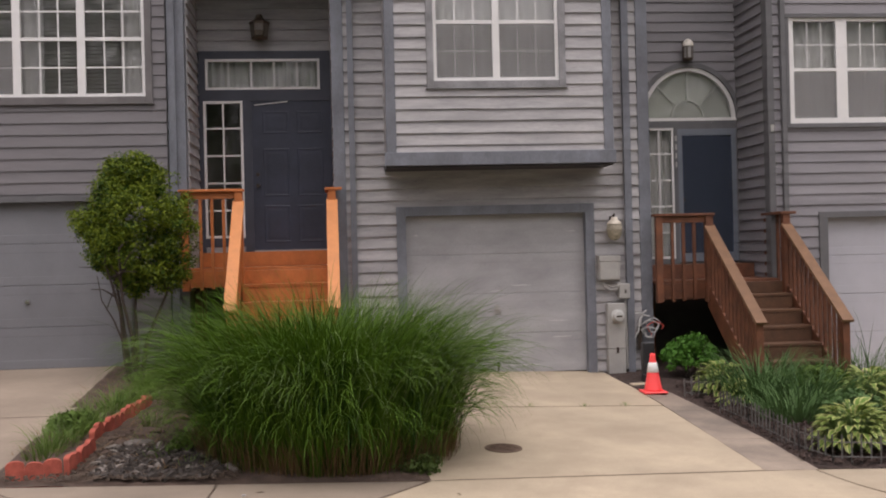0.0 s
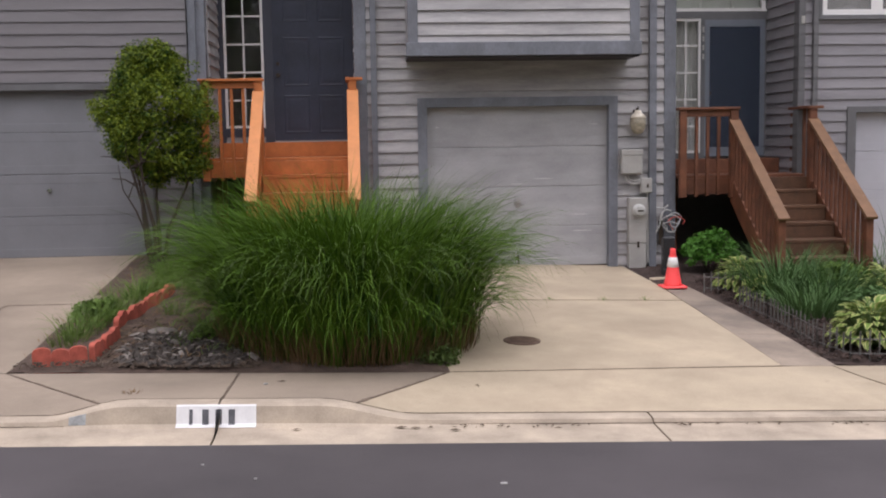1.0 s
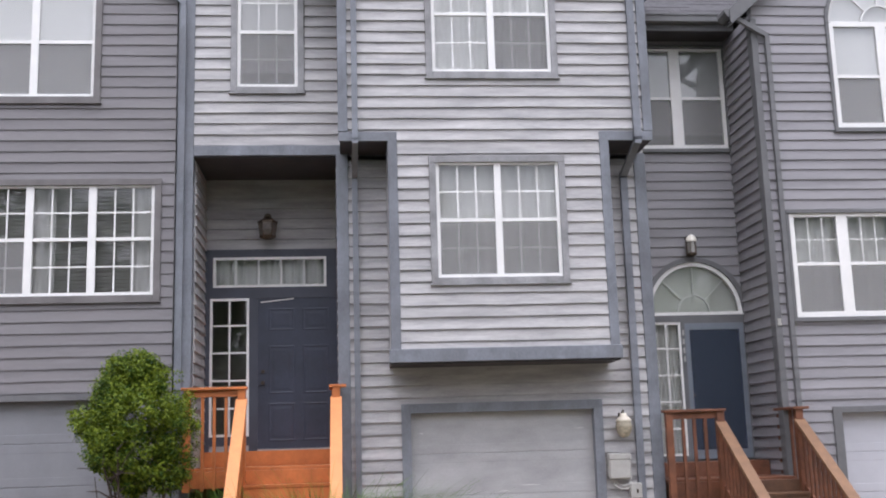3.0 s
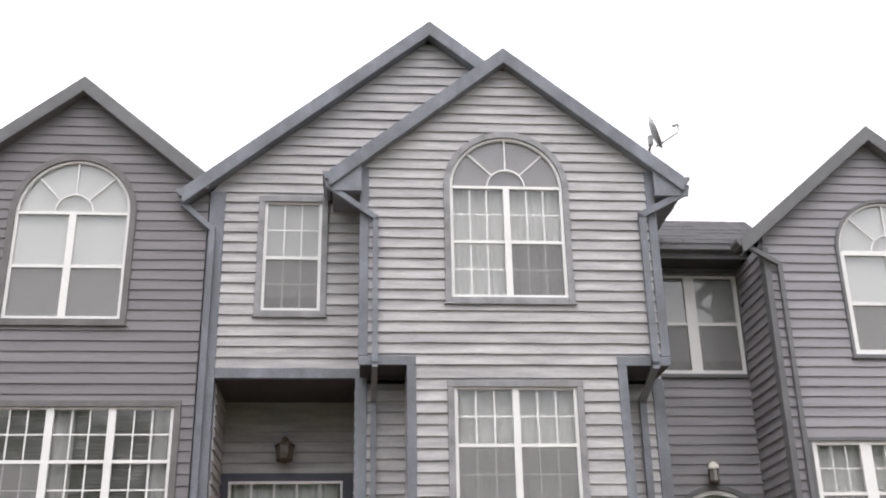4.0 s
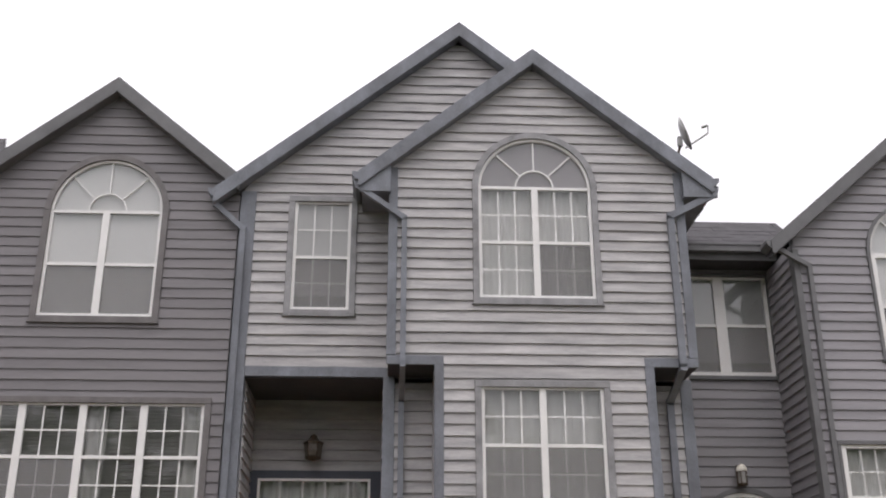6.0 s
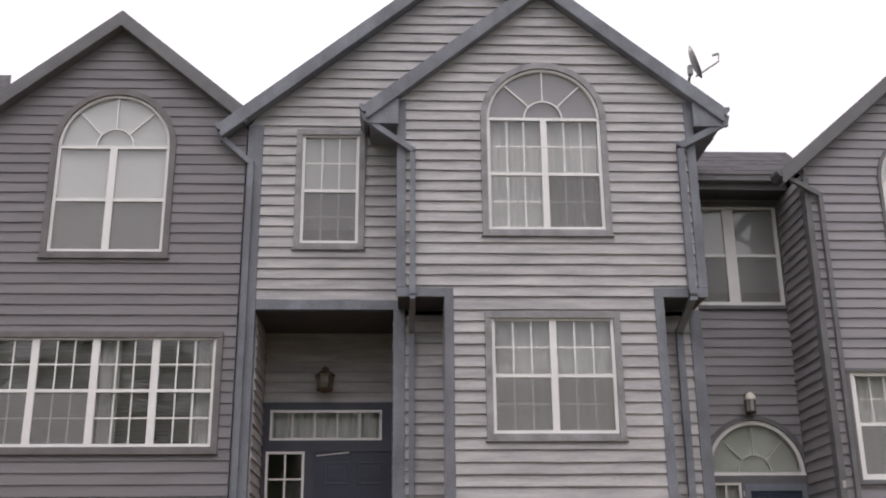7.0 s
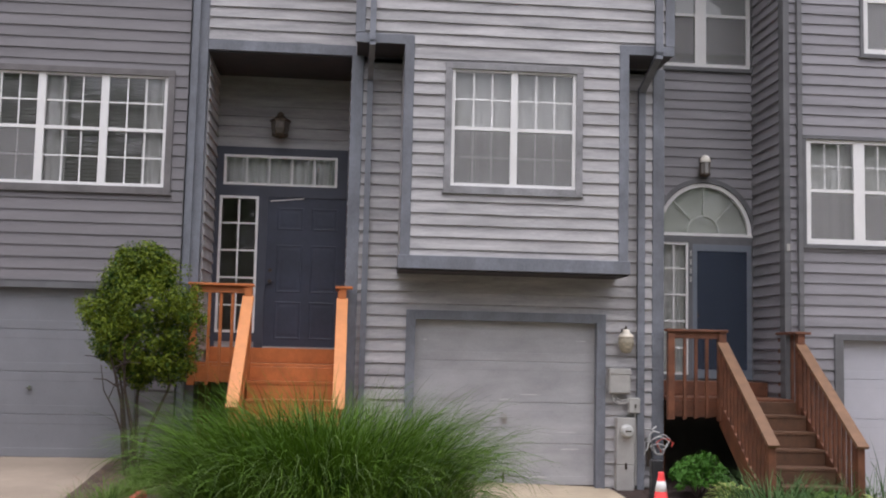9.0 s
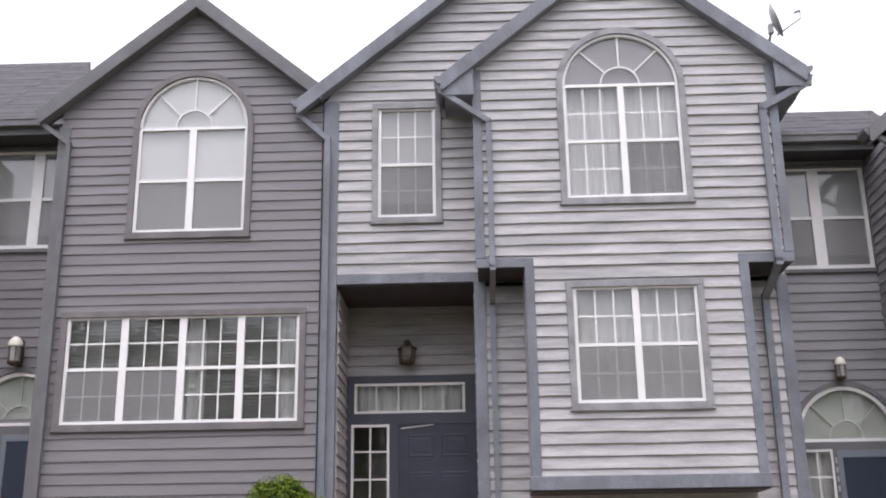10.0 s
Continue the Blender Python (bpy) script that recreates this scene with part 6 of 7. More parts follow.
strap_clump(2.68, -2.3, 0.95, 0.55, 420, 41, "dense clump of dark green strap leaves")
strap_clump(2.62, -3.25, 0.8, 0.40, 300, 42, "clump of dark green strap leaves beside a hosta")
strap_clump(3.05, -2.75, 0.95, 0.52, 380, 46, "clump of dark green strap leaves in the bed's middle")
strap_clump(3.1, -1.75, 0.9, 0.5, 330, 43, "clump of dark green strap leaves before the stairs")
strap_clump(3.8, -1.95, 0.9, 0.5, 330, 44, "clump of dark green strap leaves by the brown stairs")
low_shrub(3.25, -3.3, "low mixed green foliage between the hostas", LILY, 0.7, 0.42, 60, 0.075, 27)
low_shrub(3.35, -2.2, "loose yellow-green foliage before the stairs", WEED, 0.95, 0.5, 70, 0.07, 30)
low_shrub(4.1, -2.4, "loose yellow-green foliage beside the stairs", WEED, 0.7, 0.5, 50, 0.07, 31)
strap_clump(4.35, -1.6, 0.5, 0.75, 110, 45, "tall thin strap leaves near the pale garage door", width=(0.008, 0.014))
low_shrub(-1.5, -4.95, "small dark green ivy at the driveway corner", TREE, 0.4, 0.2, 30, 0.05, 25)
rw = random.Random(8)
tufts = [(-4.8 + 0.16 * rw.random() + 0.025 * k, -4.45 + 0.2 * k, 0.3 + 0.2 * rw.random(), 0.14 + 0.18 * rw.random(), rw.randint(50, 150)) for k in range(20)]
tufts += [(-3.75, -4.55, 0.3, 0.16, 70), (-3.6, -3.9, 0.4, 0.26, 110), (-4.0, -3.3, 0.4, 0.24, 90), (-3.75, -2.6, 0.5, 0.36, 140), (-4.1, -2.2, 0.45, 0.3, 110), (-3.7, -1.6, 0.5, 0.4, 140),
          (-4.3, -1.5, 0.45, 0.34, 120), (-3.45, -4.85, 0.3, 0.14, 60), (-3.95, -4.0, 0.25, 0.14, 50), (-3.3, -2.9, 0.45, 0.4, 120), (-4.0, -0.9, 0.5, 0.35, 120)]
for k, (x, y, w, h, c) in enumerate(tufts):
    strap_clump(x, y, w, h, c, 60 + k, "tuft of weedy grass in the planting bed", WEED, "weed_tuft", "weeds", (0.005, 0.010))

# beds: raised earth


def bed(name, x0, x1, y0, y1, material, label, lift=0.03, left=None, right=None):
    bmm = bmesh.new()
    nx, ny = 40, 50
    g = []
    for i in range(nx + 1):
        col = []
        for j in range(ny + 1):
            y = y0 + (y1 - y0) * j / ny
            l = left(y) if left else x0
            r = right(y) if right else x1
            x = l + (r - l) * i / nx
            inner = 0.3 + 0.7 * min(1.0, 6 * min(i / nx, 1 - i / nx, j / ny, 1.0))
            bump = 0.035 * noise.noise((x * 4, y * 4, 1.3)) + 0.02 * noise.noise((x * 11, y * 11, 4.0))
            col.append(bmm.verts.new((x, y, ground_z(x, y) - 0.012 + inner * (lift + bump))))
        g.append(col)
    for i in range(nx):
        for j in range(ny):
            bmm.faces.new((g[i][j], g[i + 1][j], g[i + 1][j + 1], g[i][j + 1]))
    return tagged(part(name, bmm, material, None, smooth=True), label, "planting bed", kind="structure")


bed("planting_bed", -5.02, -1.5, -5.355, 1.2, DIRT, "bare earth bed with mulch between the driveways", 0.05, right=lambda y: -1.41 - 0.09 * min(1.0, max(0.0, (y + 5.35) / 3.0)))
bed("planting_bed", 1.95, 4.65, -5.15, 1.25, MULCH, "dark mulched bed beside the driveway", 0.03, left=bed_edge)
bed("planting_bed", -9.9, -7.75, -5.2, 1.2, DIRT, "earth bed beside the neighbour's driveway", 0.03)

# mulch chips and stones on the bare bed
def chips(label, x0, x1, y0, y1, count, size, material, seed, name="mulch_chips"):
    rs = random.Random(seed)
    v, f = [], []
    for _ in range(count):
        x, y = rs.uniform(x0, x1), rs.uniform(y0, y1)
        z = ground_z(x, y) + 0.045
        s = size * rs.uniform(0.5, 1.5)
        m = Euler((rs.uniform(-0.5, 0.5), rs.uniform(-0.5, 0.5), rs.uniform(0, 6.3))).to_matrix()
        o = len(v)
        for q in ((-1, -0.35, -0.2), (1, -0.3, -0.2), (0.9, 0.35, -0.2), (-0.9, 0.3, -0.2), (-0.8, -0.25, 0.2), (0.9, -0.2, 0.2), (0.7, 0.3, 0.2), (-0.8, 0.2, 0.2)):
            v.append(tuple(Vector((x, y, z)) + m @ (Vector(q) * s)))
        f += [tuple(o + i for i in q) for q in ((3, 2, 1, 0), (4, 5, 6, 7), (0, 1, 5, 4), (1, 2, 6, 5), (2, 3, 7, 6), (3, 0, 4, 7))]
    return tagged(from_lists(name, v, f, material), label, "mulch", kind="stuff")


PALECHIP = mat("pale_wood_splinter", (0.20, 0.175, 0.155), 0.85, 0.4, 20, 60, 0.3)
CHIP = mat("weathered_wood_chip", (0.095, 0.068, 0.05), 0.9, 0.5, 9, 60, 0.4)
chips("weathered grey-brown mulch chips on the earth bed", -4.4, -3.2, -5.3, -3.6, 1000, 0.02, CHIP, 71)
chips("dark mulch chips along the bed's front", -5.0, -3.0, -5.34, -5.1, 420, 0.016, CHIP, 72)
chips("dark mulch chips under the hostas", 2.0, 3.6, -5.1, -1.2, 2200, 0.028, MULCH, 73)
rd = random.Random(29)
vs, fs = [], []
for k in range(1500):
    x, y = rd.uniform(-5.0, -3.1), rd.uniform(-5.1, 0.0)
    ribbon(vs, fs, (x, y, ground_z(x, y) + 0.05), rd.uniform(0, 6.3), rd.uniform(1.2, 1.6), rd.uniform(0.04, 0.2), rd.uniform(0.004, 0.012), rd.uniform(-0.1, 0.3), 3)
tagged(from_lists("dry_debris", vs, fs, STRAW), "dry grass stems and dead leaves littering the bed", "plant litter", kind="stuff")
for x, y in ((-0.02, -2.3), (1.08, -2.28), (0.6, -2.31)):
    strap_clump(x, y, 0.1, 0.07, 26, 91, "tiny weed tuft growing in the driveway joint", WEED, "weed_tuft", "weeds", (0.004, 0.008))
BARKCHIP = mat("dark_bark_chunk", (0.05, 0.04, 0.034), 0.85, 0.6, 9, 60, 0.5)
chips("dark chunky bark pieces on the earth bed", -4.2, -3.15, -5.28, -4.25, 420, 0.05, BARKCHIP, 74, "bark_chunks")
chips("pale weathered wood splinters on the earth bed", -4.25, -3.0, -5.15, -4.1, 70, 0.055, PALECHIP, 75, "wood_splinters")
low_shrub(-3.52, -4.3, "small leafy green weed in the earth bed", WEED, 0.36, 0.22, 24, 0.055, 28)
low_shrub(-4.72, -3.55, "leafy weed clump beside the red edging", WEED, 0.45, 0.3, 26, 0.06, 29)
STONE = mat("flat_grey_stone", (0.15, 0.13, 0.115), 0.9, 0.4, 12, 50, 0.5)
for x, y, s, r in ((-4.0, -4.1, 0.15, 0.1), (-3.45, -4.5, 0.12, 0.3), (-4.0, -4.75, 0.06, 0.7)):
    b = bmesh.new()
    bmesh.ops.create_icosphere(b, subdivisions=2, radius=s)
    for v in b.verts:
        v.co.z *= 0.22
        v.co.y *= 0.6
        v.co *= 1 + 0.2 * noise.noise(v.co * 9 + Vector((x, y, 0)))
    bmesh.ops.rotate(b, verts=b.verts[:], cent=(0, 0, 0), matrix=Matrix.Rotation(r, 3, "Z"))
    ob = part("stepping_stone", b, STONE, None)
    ob.location = (x, y, ground_z(x, y) + 0.045)
    tagged(ob, "flat weathered grey stone on the earth bed", "stone", "stones in the bed")

# scalloped red edging
EDGER = mat("red_scalloped_edging", (0.40, 0.092, 0.062), 0.9, 0.3, 14, 80, 0.4, per_piece=0.12)
edging = tagged(empty("bed_edging", (0, 0, 0)), "row of red scalloped concrete edging pieces", "garden edging")


def scallop_mesh(w=0.147, h=0.16, d=0.05):
    b = bmesh.new()
    pts = [(-w / 2, -0.08), (w / 2, -0.08), (w / 2, h * 0.76)] + [(w / 2 * math.cos(a), h * 0.76 + h * 0.24 * math.sin(a)) for a in [math.pi * k / 8 for k in range(1, 8)]] + [(-w / 2, h * 0.76)]
    prism(b, pts, -d / 2, d / 2)
    bmesh.ops.recalc_face_normals(b, faces=b.faces[:])
    me = bpy.data.meshes.new("edging_piece")
    b.to_mesh(me)
    b.free()
    me.materials.append(EDGER)
    return me


SCAL = scallop_mesh()
re_ = random.Random(9)
spots = [(-4.80 + 0.142 * k, -5.16 + 0.03 * k, 0.2) for k in range(3)]
spots += [(-4.41 + 0.012 * k, -4.98 + 0.142 * k, 1.48) for k in range(5)]
spots += [(-4.43 + 0.021 * k, -3.98 + 0.142 * k, 1.43) for k in range(12)]
for x, y, a in spots:
    ob = new("edging_piece", SCAL)
    ob.parent = edging
    ob.matrix_basis = Matrix.LocRotScale((x, y, ground_z(x, y) + re_.uniform(-0.015, 0.02)), Euler((re_.uniform(-0.08, 0.08), re_.uniform(-0.04, 0.04), a + re_.uniform(-0.06, 0.06))), None)

# black wire border fence round the hosta bed
FENCE = mat("dark_coated_wire", (0.11, 0.105, 0.10), 0.45, 0.3, 20, 60, 0)


def border_fence(p, q):
    p, q = Vector((*p, 0)), Vector((*q, 0))
    L = (q - p).length
    t = tagged(empty("border_fence", (p.x, p.y, ground_z(p.x, p.y))), "low black wire border fence panel", "fence", "wire border panels")
    n = max(3, int(L / 0.08))
    pts = [p.lerp(q, k / n) for k in range(n + 1)]
    lo = lambda v, h: Vector((v.x, v.y, ground_z(v.x, v.y) + h)) - t.location
    for k, v in enumerate(pts):
        b = bmesh.new()
        tube(b, [lo(v, -0.05), lo(v, 0.23 + 0.04 * abs(math.sin(k * math.pi / 4)))], 0.0085, 5)
        part("picket", b, FENCE, t)
    for h in (0.06, 0.19):
        b = bmesh.new()
        tube(b, [lo(p, h), lo(q, h)], 0.005, 5)
        part("wire", b, FENCE, t)


for p, q in (((1.93, -1.86), (2.4, -2.02)), ((2.04, -2.75), (2.1, -3.4)), ((2.1, -3.4), (2.12, -4.0)), ((2.12, -4.0), (2.13, -4.55)), ((2.13, -4.55), (2.25, -4.98)),
             ((2.25, -4.98), (2.85, -5.06)), ((2.85, -5.06), (3.45, -5.06)), ((3.45, -5.06), (4.05, -5.06))):
    border_fence(p, q)

# ---- cone ----
cone = tagged(empty("traffic_cone", (1.64, -1.56, ground_z(1.64, -1.56) + 0.006)), "fluorescent orange traffic cone with a white band", "traffic cone")
ORANGE = mat("fluorescent_orange_plastic", (1.0, 0.085, 0.085), 0.45, 0.06, 8, 60, 0.03)
BAND = mat("white_reflective_band", (0.75, 0.74, 0.72), 0.4, 0.08, 10, 60, 0)
b = bmesh.new()
box(b, -0.145, 0.145, -0.145, 0.145, 0.0, 0.028)
part("base", b, ORANGE, cone, bevel=0.012)
b = bmesh.new()
lathe(b, [(0.115, 0.026), (0.105, 0.05), (0.034, 0.44), (0.036, 0.465), (0.028, 0.475), (0.02, 0.465)], 0, 0, 24)
part("body", b, ORANGE, cone, smooth=True)
b = bmesh.new()
rad = lambda z: 0.105 + (0.034 - 0.105) * (z - 0.05) / 0.39 + 0.003
lathe(b, [(rad(0.25) - 0.002, 0.25), (rad(0.25), 0.251), (rad(0.37), 0.369), (rad(0.37) - 0.002, 0.37)], 0, 0, 24)
part("band", b, BAND, cone, "white reflective band", smooth=True)

# drain elbow at the foot of the corner
b = bmesh.new()
box(b, -0.075, 0.075, -0.06, 0.06, -0.1, 0.5)
box(b, -0.085, 0.085, -0.19, -0.03, -0.1, 0.1)
tagged(part("drain_boot", b, mat("black_plastic", (0.02, 0.02, 0.022), 0.5, 0.2, 10, 60, 0.05), None, bevel=0.012), "black plastic drain boot beside the downspout corner", "drain pipe").location = (1.83, -0.72, ground_z(1.83, -0.72))

# ---- on the ground ----
lid = tagged(empty("drain_cover", (-0.63, -4.26, ground_z(-0.63, -4.26))), "rusty round iron cover set in the driveway", "manhole cover")
IRON = mat("rusty_iron", (0.15, 0.10, 0.072), 0.8, 0.4, 12, 90, 0.4, metal=0.3)
b = bmesh.new()
lathe(b, [(0.178, -0.02), (0.178, 0.006), (0.165, 0.008), (0.16, 0.003)], 0, 0, 32)
part("rim", b, IRON, lid)
b = bmesh.new()
lathe(b, [(0.157, -0.02), (0.157, 0.007), (0.15, 0.009)], 0, 0, 32)
plate = part("plate", b, IRON, lid)
for k in range(-4, 5):
    w = math.sqrt(0.14 ** 2 - (k * 0.03) ** 2)
    b = bmesh.new()
    box(b, -w, w, k * 0.03 - 0.006, k * 0.03 + 0.006, 0.008, 0.012)
    part("tread_bar", b, IRON, plate)
lid.rotation_euler = (math.atan(0.055), math.atan(0.03), 0)

# painted panel on the kerb with four dark marks
PAINT = mat("white_kerb_paint", (0.66, 0.65, 0.65), 0.7, 0.12, 8, 90, 0.1)
INK = mat("black_stencil_paint", (0.085, 0.085, 0.095), 0.7, 0.3, 20, 90, 0.1)


def on_kerb(name, material, x0, x1, f0, f1, lift, parent=None):
    """A painted patch that follows the kerb's face; f0 and f1 run from the top (0) to the gutter (1)."""
    bb = bmesh.new()
    rows = []
    for i in range(7):
        x = x0 + (x1 - x0) * i / 6
        pr = kerb_profile(x)
        path = [Vector((0, *pr[k])) for k in (1, 2, 3, 4)]
        seg = [(path[k + 1] - path[k]).length for k in range(3)]
        tot = sum(seg)
        col = []
        stops = sorted({f0, f1, *[c for c in (seg[0] / tot, (seg[0] + seg[1]) / tot) if f0 < c < f1]})
        for f in stops:
            d = f * tot
            k = 0
            while k < 2 and d > seg[k]:
                d -= seg[k]
                k += 1
            v = path[k].lerp(path[k + 1], d / seg[k])
            col.append(bb.verts.new((x, v.y - lift, v.z + lift * 0.5)))
        rows.append(col)
    for a, c in zip(rows, rows[1:]):
        for k in range(len(a) - 1):
            bb.faces.new((a[k], a[k + 1], c[k + 1], c[k]))
    return part(name, bb, material, parent)


plate = on_kerb("painted_panel", PAINT, -3.47, -2.91, 0.10, 0.97, 0.004)
tagged(plate, "white painted panel with dark stencilled marks on kerb", "painted sign")
for k in range(4):
    x = -3.38 + 0.092 * k
    on_kerb("stencil_mark", INK, x, x + (0.025 if k == 0 else 0.045), 0.3, 0.82, 0.008, plate)

# leaves and grit in the gutter and on the road
LITTER = mat("dead_leaf_litter", (0.09, 0.06, 0.035), 0.9, 0.4, 20, 80, 0.2)
rl = random.Random(17)
v, f = [], []
for k in range(53):
    x = rl.choice((rl.uniform(-2.0, 2.4), rl.uniform(-1.8, -0.6), rl.uniform(0.1, 1.6)))
    y = -6.64 - abs(rl.gauss(0, 0.05))
    z = ground_z(x, -6.7) - 0.038
    if k > 50:
        y = rl.uniform(-6.3, -5.4)
        z = walk_z(x, y) + 0.001
    s = rl.uniform(0.006, 0.022)
    a = rl.uniform(0, 6.3)
    o = len(v)
    v += [(x + s * math.cos(a + q) * e, y + s * math.sin(a + q) * e, z + 0.004 + 0.006 * (i % 2)) for i, (q, e) in enumerate(((0, 1.6), (1.5, 0.6), (3.1, 1.4), (4.7, 0.6)))]
    f.append((o, o + 1, o + 2, o + 3))
for x, y, s in ((-2.78, -5.78, 0.034), (-2.62, -6.74, 0.03), (-1.88, -6.7, 0.04), (-1.78, -6.72, 0.035), (-1.5, -6.78, 0.035)):
    z = walk_z(x, y) if y > -6.4 else ground_z(x, -6.7) - 0.04
    o = len(v)
    v += [(x - s * 1.3, y, z + 0.004), (x, y - s * 0.5, z + 0.008), (x + s * 1.2, y + s * 0.1, z + 0.004), (x, y + s * 0.45, z + 0.01)]
    f.append((o, o + 1, o + 2, o + 3))
tagged(from_lists("leaf_litter", v, f, LITTER), "dead leaves lying along the gutter", "leaves", kind="stuff")
PALE = mat("pale_scrap", (0.36, 0.35, 0.34), 0.7, 0.1, 10, 60, 0)
for x, y, s in ((-1.33, -8.05, 0.02), (-3.15, -7.6, 0.009), (-2.8, -7.9, 0.009), (-1.2, -8.6, 0.009), (-2.9, -5.9, 0.016)):
    b = bmesh.new()
    box(b, -s, s, -s * 0.7, s * 0.7, -0.002, 0.006)
    ob = part("paper_scrap", b, PALE, None)
    zz = ground_z(x, -7.2) - 0.005 + 0.012 * max(0, -7.13 - y) if y < -7.13 else walk_z(x, y) + 0.002
    ob.location = (x, y, zz + 0.004)
    tagged(ob, "small pale scrap lying on the ground", "litter", "scraps on the street")


# grime along the kerb's lip and in the joint behind it
GRIME = mat("dark_gutter_grime", (0.13, 0.095, 0.07), 0.95, 0.4, 20, 80, 0.3)


def grime_line(x0, x1, y, height, wide, seed, label):
    rs = random.Random(seed)
    v, f = [], []
    n = int((x1 - x0) / 0.025)
    for k in range(n + 1):
        x = x0 + (x1 - x0) * k / n
        w = wide * max(0.15, 0.7 + 0.9 * noise.noise((x * 2.1, seed, 0)) + rs.uniform(-0.25, 0.25)) * min(1.0, 0.04 + min(k, n - k) / 24)
        yy = y + 0.004 * noise.noise((x * 3, seed + 4, 0))
        v += [(x, yy - w / 2, height(x, yy - w / 2) + 0.003), (x, yy, height(x, yy) + 0.006), (x, yy + w / 2, height(x, yy + w / 2) + 0.003)]
    for k in range(n):
        for e in (0, 1):
            a = 3 * k + e
            f.append((a, a + 1, a + 4, a + 3))
    tagged(from_lists("gutter_grime", v, f, GRIME), label, "dirt", kind="stuff")


grime_line(-1.6, 6.5, -6.615, lambda x, y: kerb_profile(x)[4][1] + 0.002, 0.02, 3, "dark grime along the dropped kerb's lip")
grime_line(-1.85, 6.5, -6.43, lambda x, y: kerb_profile(x)[0][1], 0.022, 7, "dark grime in the joint behind the kerb")
grime_line(-8.0, -4.25, -6.615, lambda x, y: kerb_profile(x)[4][1] + 0.002, 0.02, 5, "dark grime along the neighbouring kerb's lip")



def joint_dirt(pts, height, wide, seed, label):
    """Dark dirt packed into a joint or crack that runs through the points."""
    rs = random.Random(seed)
    v, f = [], []
    pts = [Vector((x, y, 0)) for x, y in pts]
    for p, q in zip(pts, pts[1:]):
        d = (q - p).normalized()
        side = Vector((-d.y, d.x, 0))
        n = max(4, int((q - p).length / 0.03))
        o = len(v)
        for k in range(n + 1):
            c = p.lerp(q, k / n) + side * 0.006 * noise.noise((k * 0.31, seed, 2.0))
            w = wide * max(0.2, 0.75 + 0.9 * noise.noise((k * 0.17, seed, 0)) + rs.uniform(-0.25, 0.25)) / 2
            for e in (-1, 0, 1):
                c2 = c + side * w * e
                v.append((c2.x, c2.y, height(c2.x, c2.y) + (0.005 if e == 0 else 0.003)))
        for k in range(n):
            for e in (0, 1):
                a = o + 3 * k + e
                f.append((a, a + 1, a + 4, a + 3))
    tagged(from_lists("joint_dirt", v, f, GRIME), label, "dirt", kind="stuff")


joint_dirt([(-5.02, -5.38), (-4.05, -6.42)], walk_z, 0.022, 11, "dark dirt in the slanting pavement joint by the neighbour's driveway")
joint_dirt([(-1.43, -5.38), (-2.19, -6.42)], walk_z, 0.03, 12, "dark dirt in the slanting pavement joint by the driveway")
joint_dirt([(-3.16, -5.38), (-3.17, -6.42)], walk_z, 0.022, 13, "dark dirt in the cracked pavement joint behind the kerb panel")
joint_dirt([(-1.38, -5.358), (0.1, -5.275), (1.53, -5.195)], ground_z, 0.02, 14, "dark dirt in the joint across the driveway")
joint_dirt([(-5.9, -3.92), (-5.8, -2.85), (-5.06, -2.81)], ground_z, 0.026, 15, "dark bent crack in the neighbouring driveway")
joint_dirt([(-8.0, -5.365), (-5.05, -5.365)], ground_z, 0.012, 16, "thin dirt line between driveway and pavement")
joint_dirt([(-4.62, -6.43), (-4.12, -6.435)], lambda x, y: kerb_profile(x)[0][1], 0.022, 17, "dark dirt behind the kerb where it rises")
mark = on_kerb("utility_mark", mat("faded_blue_marking_paint", (0.315, 0.325, 0.325), 0.8, 0.4, 14, 60, 0.1), -4.22, -4.1, 0.25, 0.75, 0.003)
tagged(mark, "faded blue utility paint mark on the kerb", "paint mark")
tuft = strap_clump(-3.86, -6.22, 0.2, 0.035, 34, 97, "tiny dry weed tuft growing through the pavement", STRAW, "weed_tuft", "weeds", (0.004, 0.008))
tuft.location.z = walk_z(-3.86, -6.22) - 0.005

# ---- small fittings on the neighbour's front ----
kp = tagged(empty("keypad", (-7.40, -0.046, 1.76)), "small grey garage keypad on the door casing", "keypad")
b = bmesh.new()
box(b, -0.032, 0.032, -0.03, 0.0, -0.07, 0.07)
part("housing", b, GREYBOX, kp, bevel=0.008)
b = bmesh.new()
box(b, -0.026, 0.026, -0.036, -0.03, -0.05, 0.055)
part("cover", b, TRIM_L, kp, bevel=0.003)
bib = tagged(empty("hose_tap", (-7.72, -0.02, 1.0)), "dark garden tap on the siding beside the garage", "tap")
b = bmesh.new()
tube(b, [(0, 0.02, 0), (0, -0.06, 0), (0, -0.1, -0.02), (0, -0.12, -0.06)], 0.015, 8)
part("spout", b, DARKMETAL, bib)
b = bmesh.new()
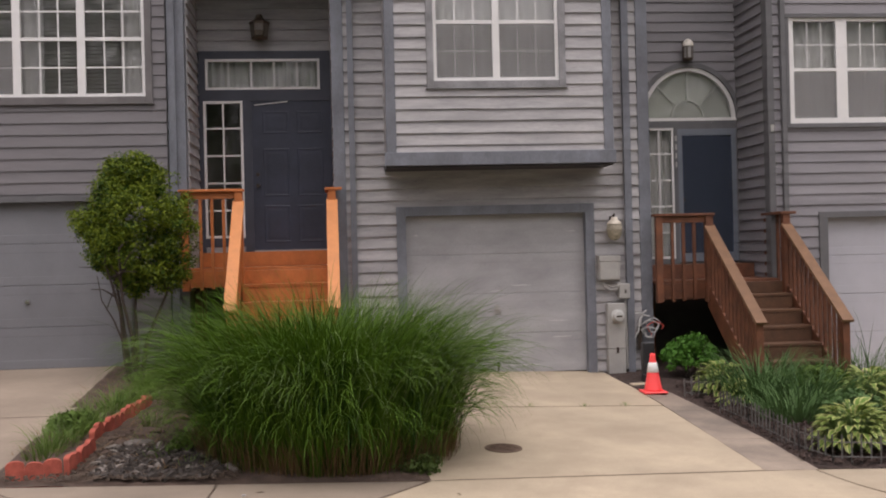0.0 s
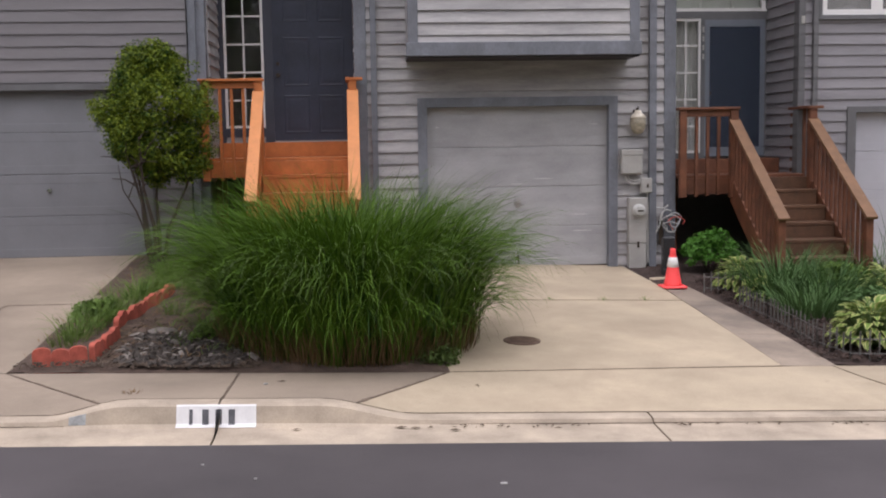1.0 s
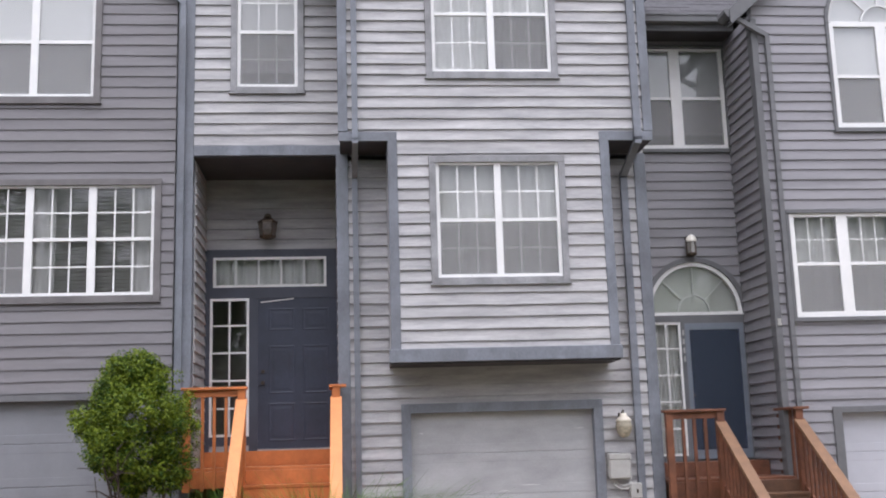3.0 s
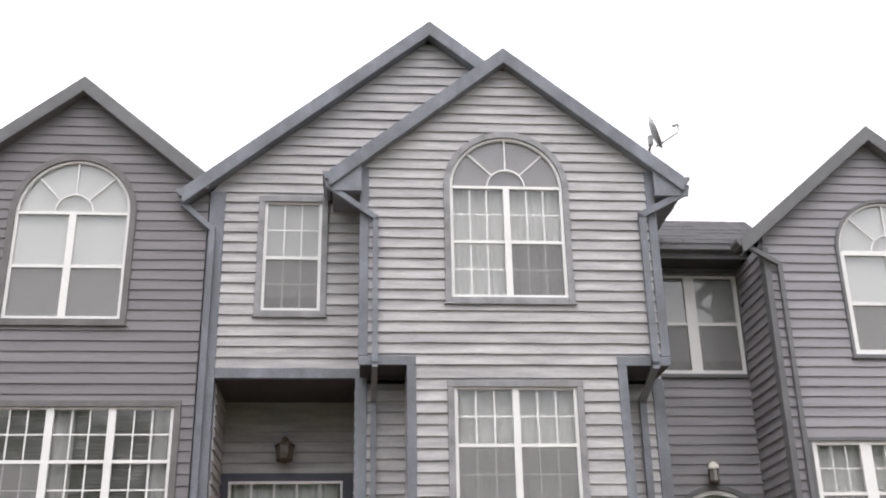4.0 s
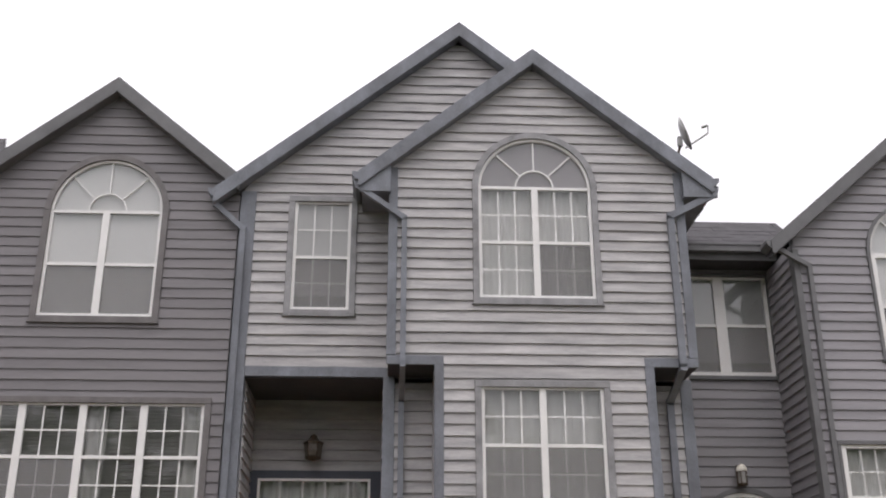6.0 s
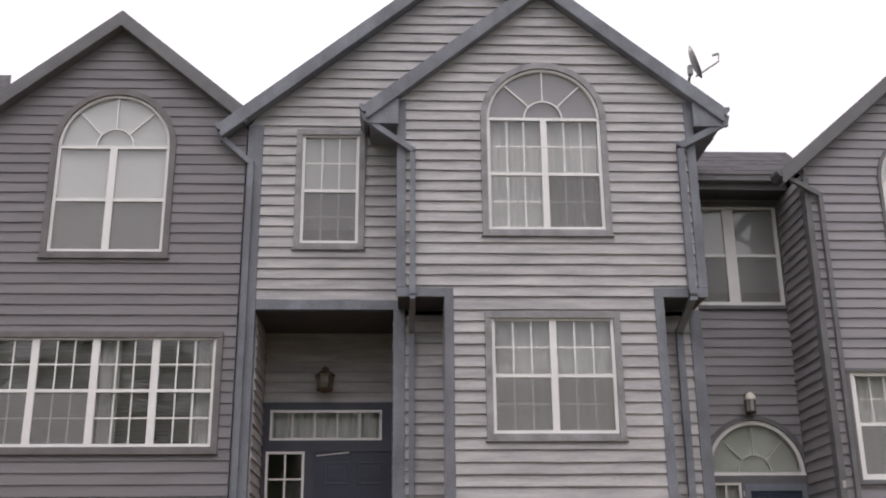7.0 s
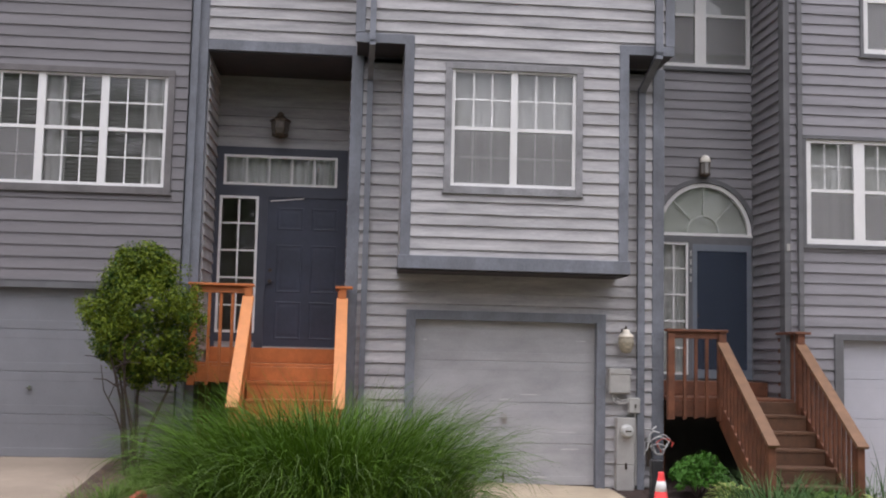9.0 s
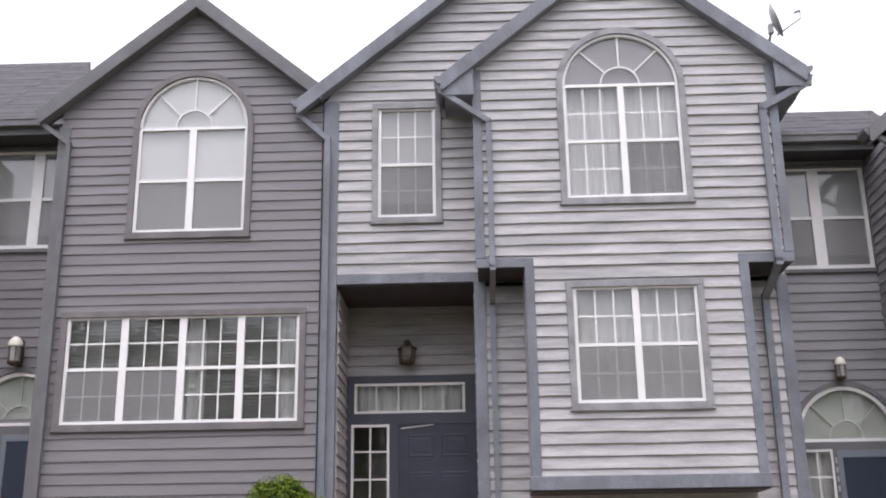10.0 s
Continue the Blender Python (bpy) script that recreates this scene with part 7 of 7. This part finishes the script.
lathe(b, [(0.01, 0.02), (0.012, 0.045), (0.035, 0.05), (0.035, 0.062), (0.01, 0.065)], 0, -0.07, 10)
part("handle", b, DARKMETAL, bib)

# ---- across the street, behind the camera: unseen trees that the window panes mirror ----
def tree(x, y, h, wide, seed, label):
    rs = random.Random(seed)
    z = ground_z(x, -7.2)
    t = tagged(empty("tree", (x, y, z)), label, "tree", "trees across the street")
    b = bmesh.new()
    tube(b, [(0, 0, -0.2), (0.1, 0, h * 0.3), (0.0, 0.1, h * 0.6), (0.1, 0, h * 0.9)], 0.22, 8, 0.04)
    for k in range(9):
        a = k * 2.4
        s = Vector((0.05, 0, h * (0.3 + 0.05 * k)))
        q = s + Vector((wide * 0.4 * math.cos(a), wide * 0.4 * math.sin(a), h * 0.16))
        tube(b, [s, s.lerp(q, 0.5) + Vector((0, 0, 0.1)), q], 0.09, 6, 0.02)
    part("trunk", b, BARK, t)
    v, f = [], []
    for k in range(120):
        u, a = rs.uniform(-1, 1), rs.uniform(0, 2 * math.pi)
        rr = math.sqrt(1 - u * u) * rs.uniform(0.55, 1.0)
        c = (wide / 2 * rr * math.cos(a), wide / 2 * rr * math.sin(a), h * 0.52 + h * 0.45 * u)
        R = rs.uniform(0.6, 1.15)
        leafy(v, f, c, (R, R, R * 0.75), 75, 0.3, rs)
    from_lists("crown", v, f, TREE, t)
    return t


# Packed closely so that the row also blocks low sky from the fronts.
rt = random.Random(17)
for k in range(13):
    tree(-27 + 4.4 * k + rt.uniform(-0.6, 0.6), -24.5 - 2.4 * (k % 2) + rt.uniform(-0.5, 0.5), 10.6 + 1.7 * rt.random(), 7.4 + rt.random(), 90 + k, "unseen leafy green tree across the street")


# an unseen belt of woods added far behind them, to close sky gaps in reflections
rf = random.Random(77)
v, f = [], []
for k in range(900):
    x = rf.uniform(-70, 70)
    leafy(v, f, (x, -40 + rf.uniform(-3, 3), rf.uniform(0.3, 6.5 + 1.5 * math.sin(x * 0.3))), (1.6, 1.2, 1.3), 42, 0.7, rf)
tagged(from_lists("far_woods", v, f, TREE), "unseen belt of woods added to darken low reflections", "woods", kind="stuff")
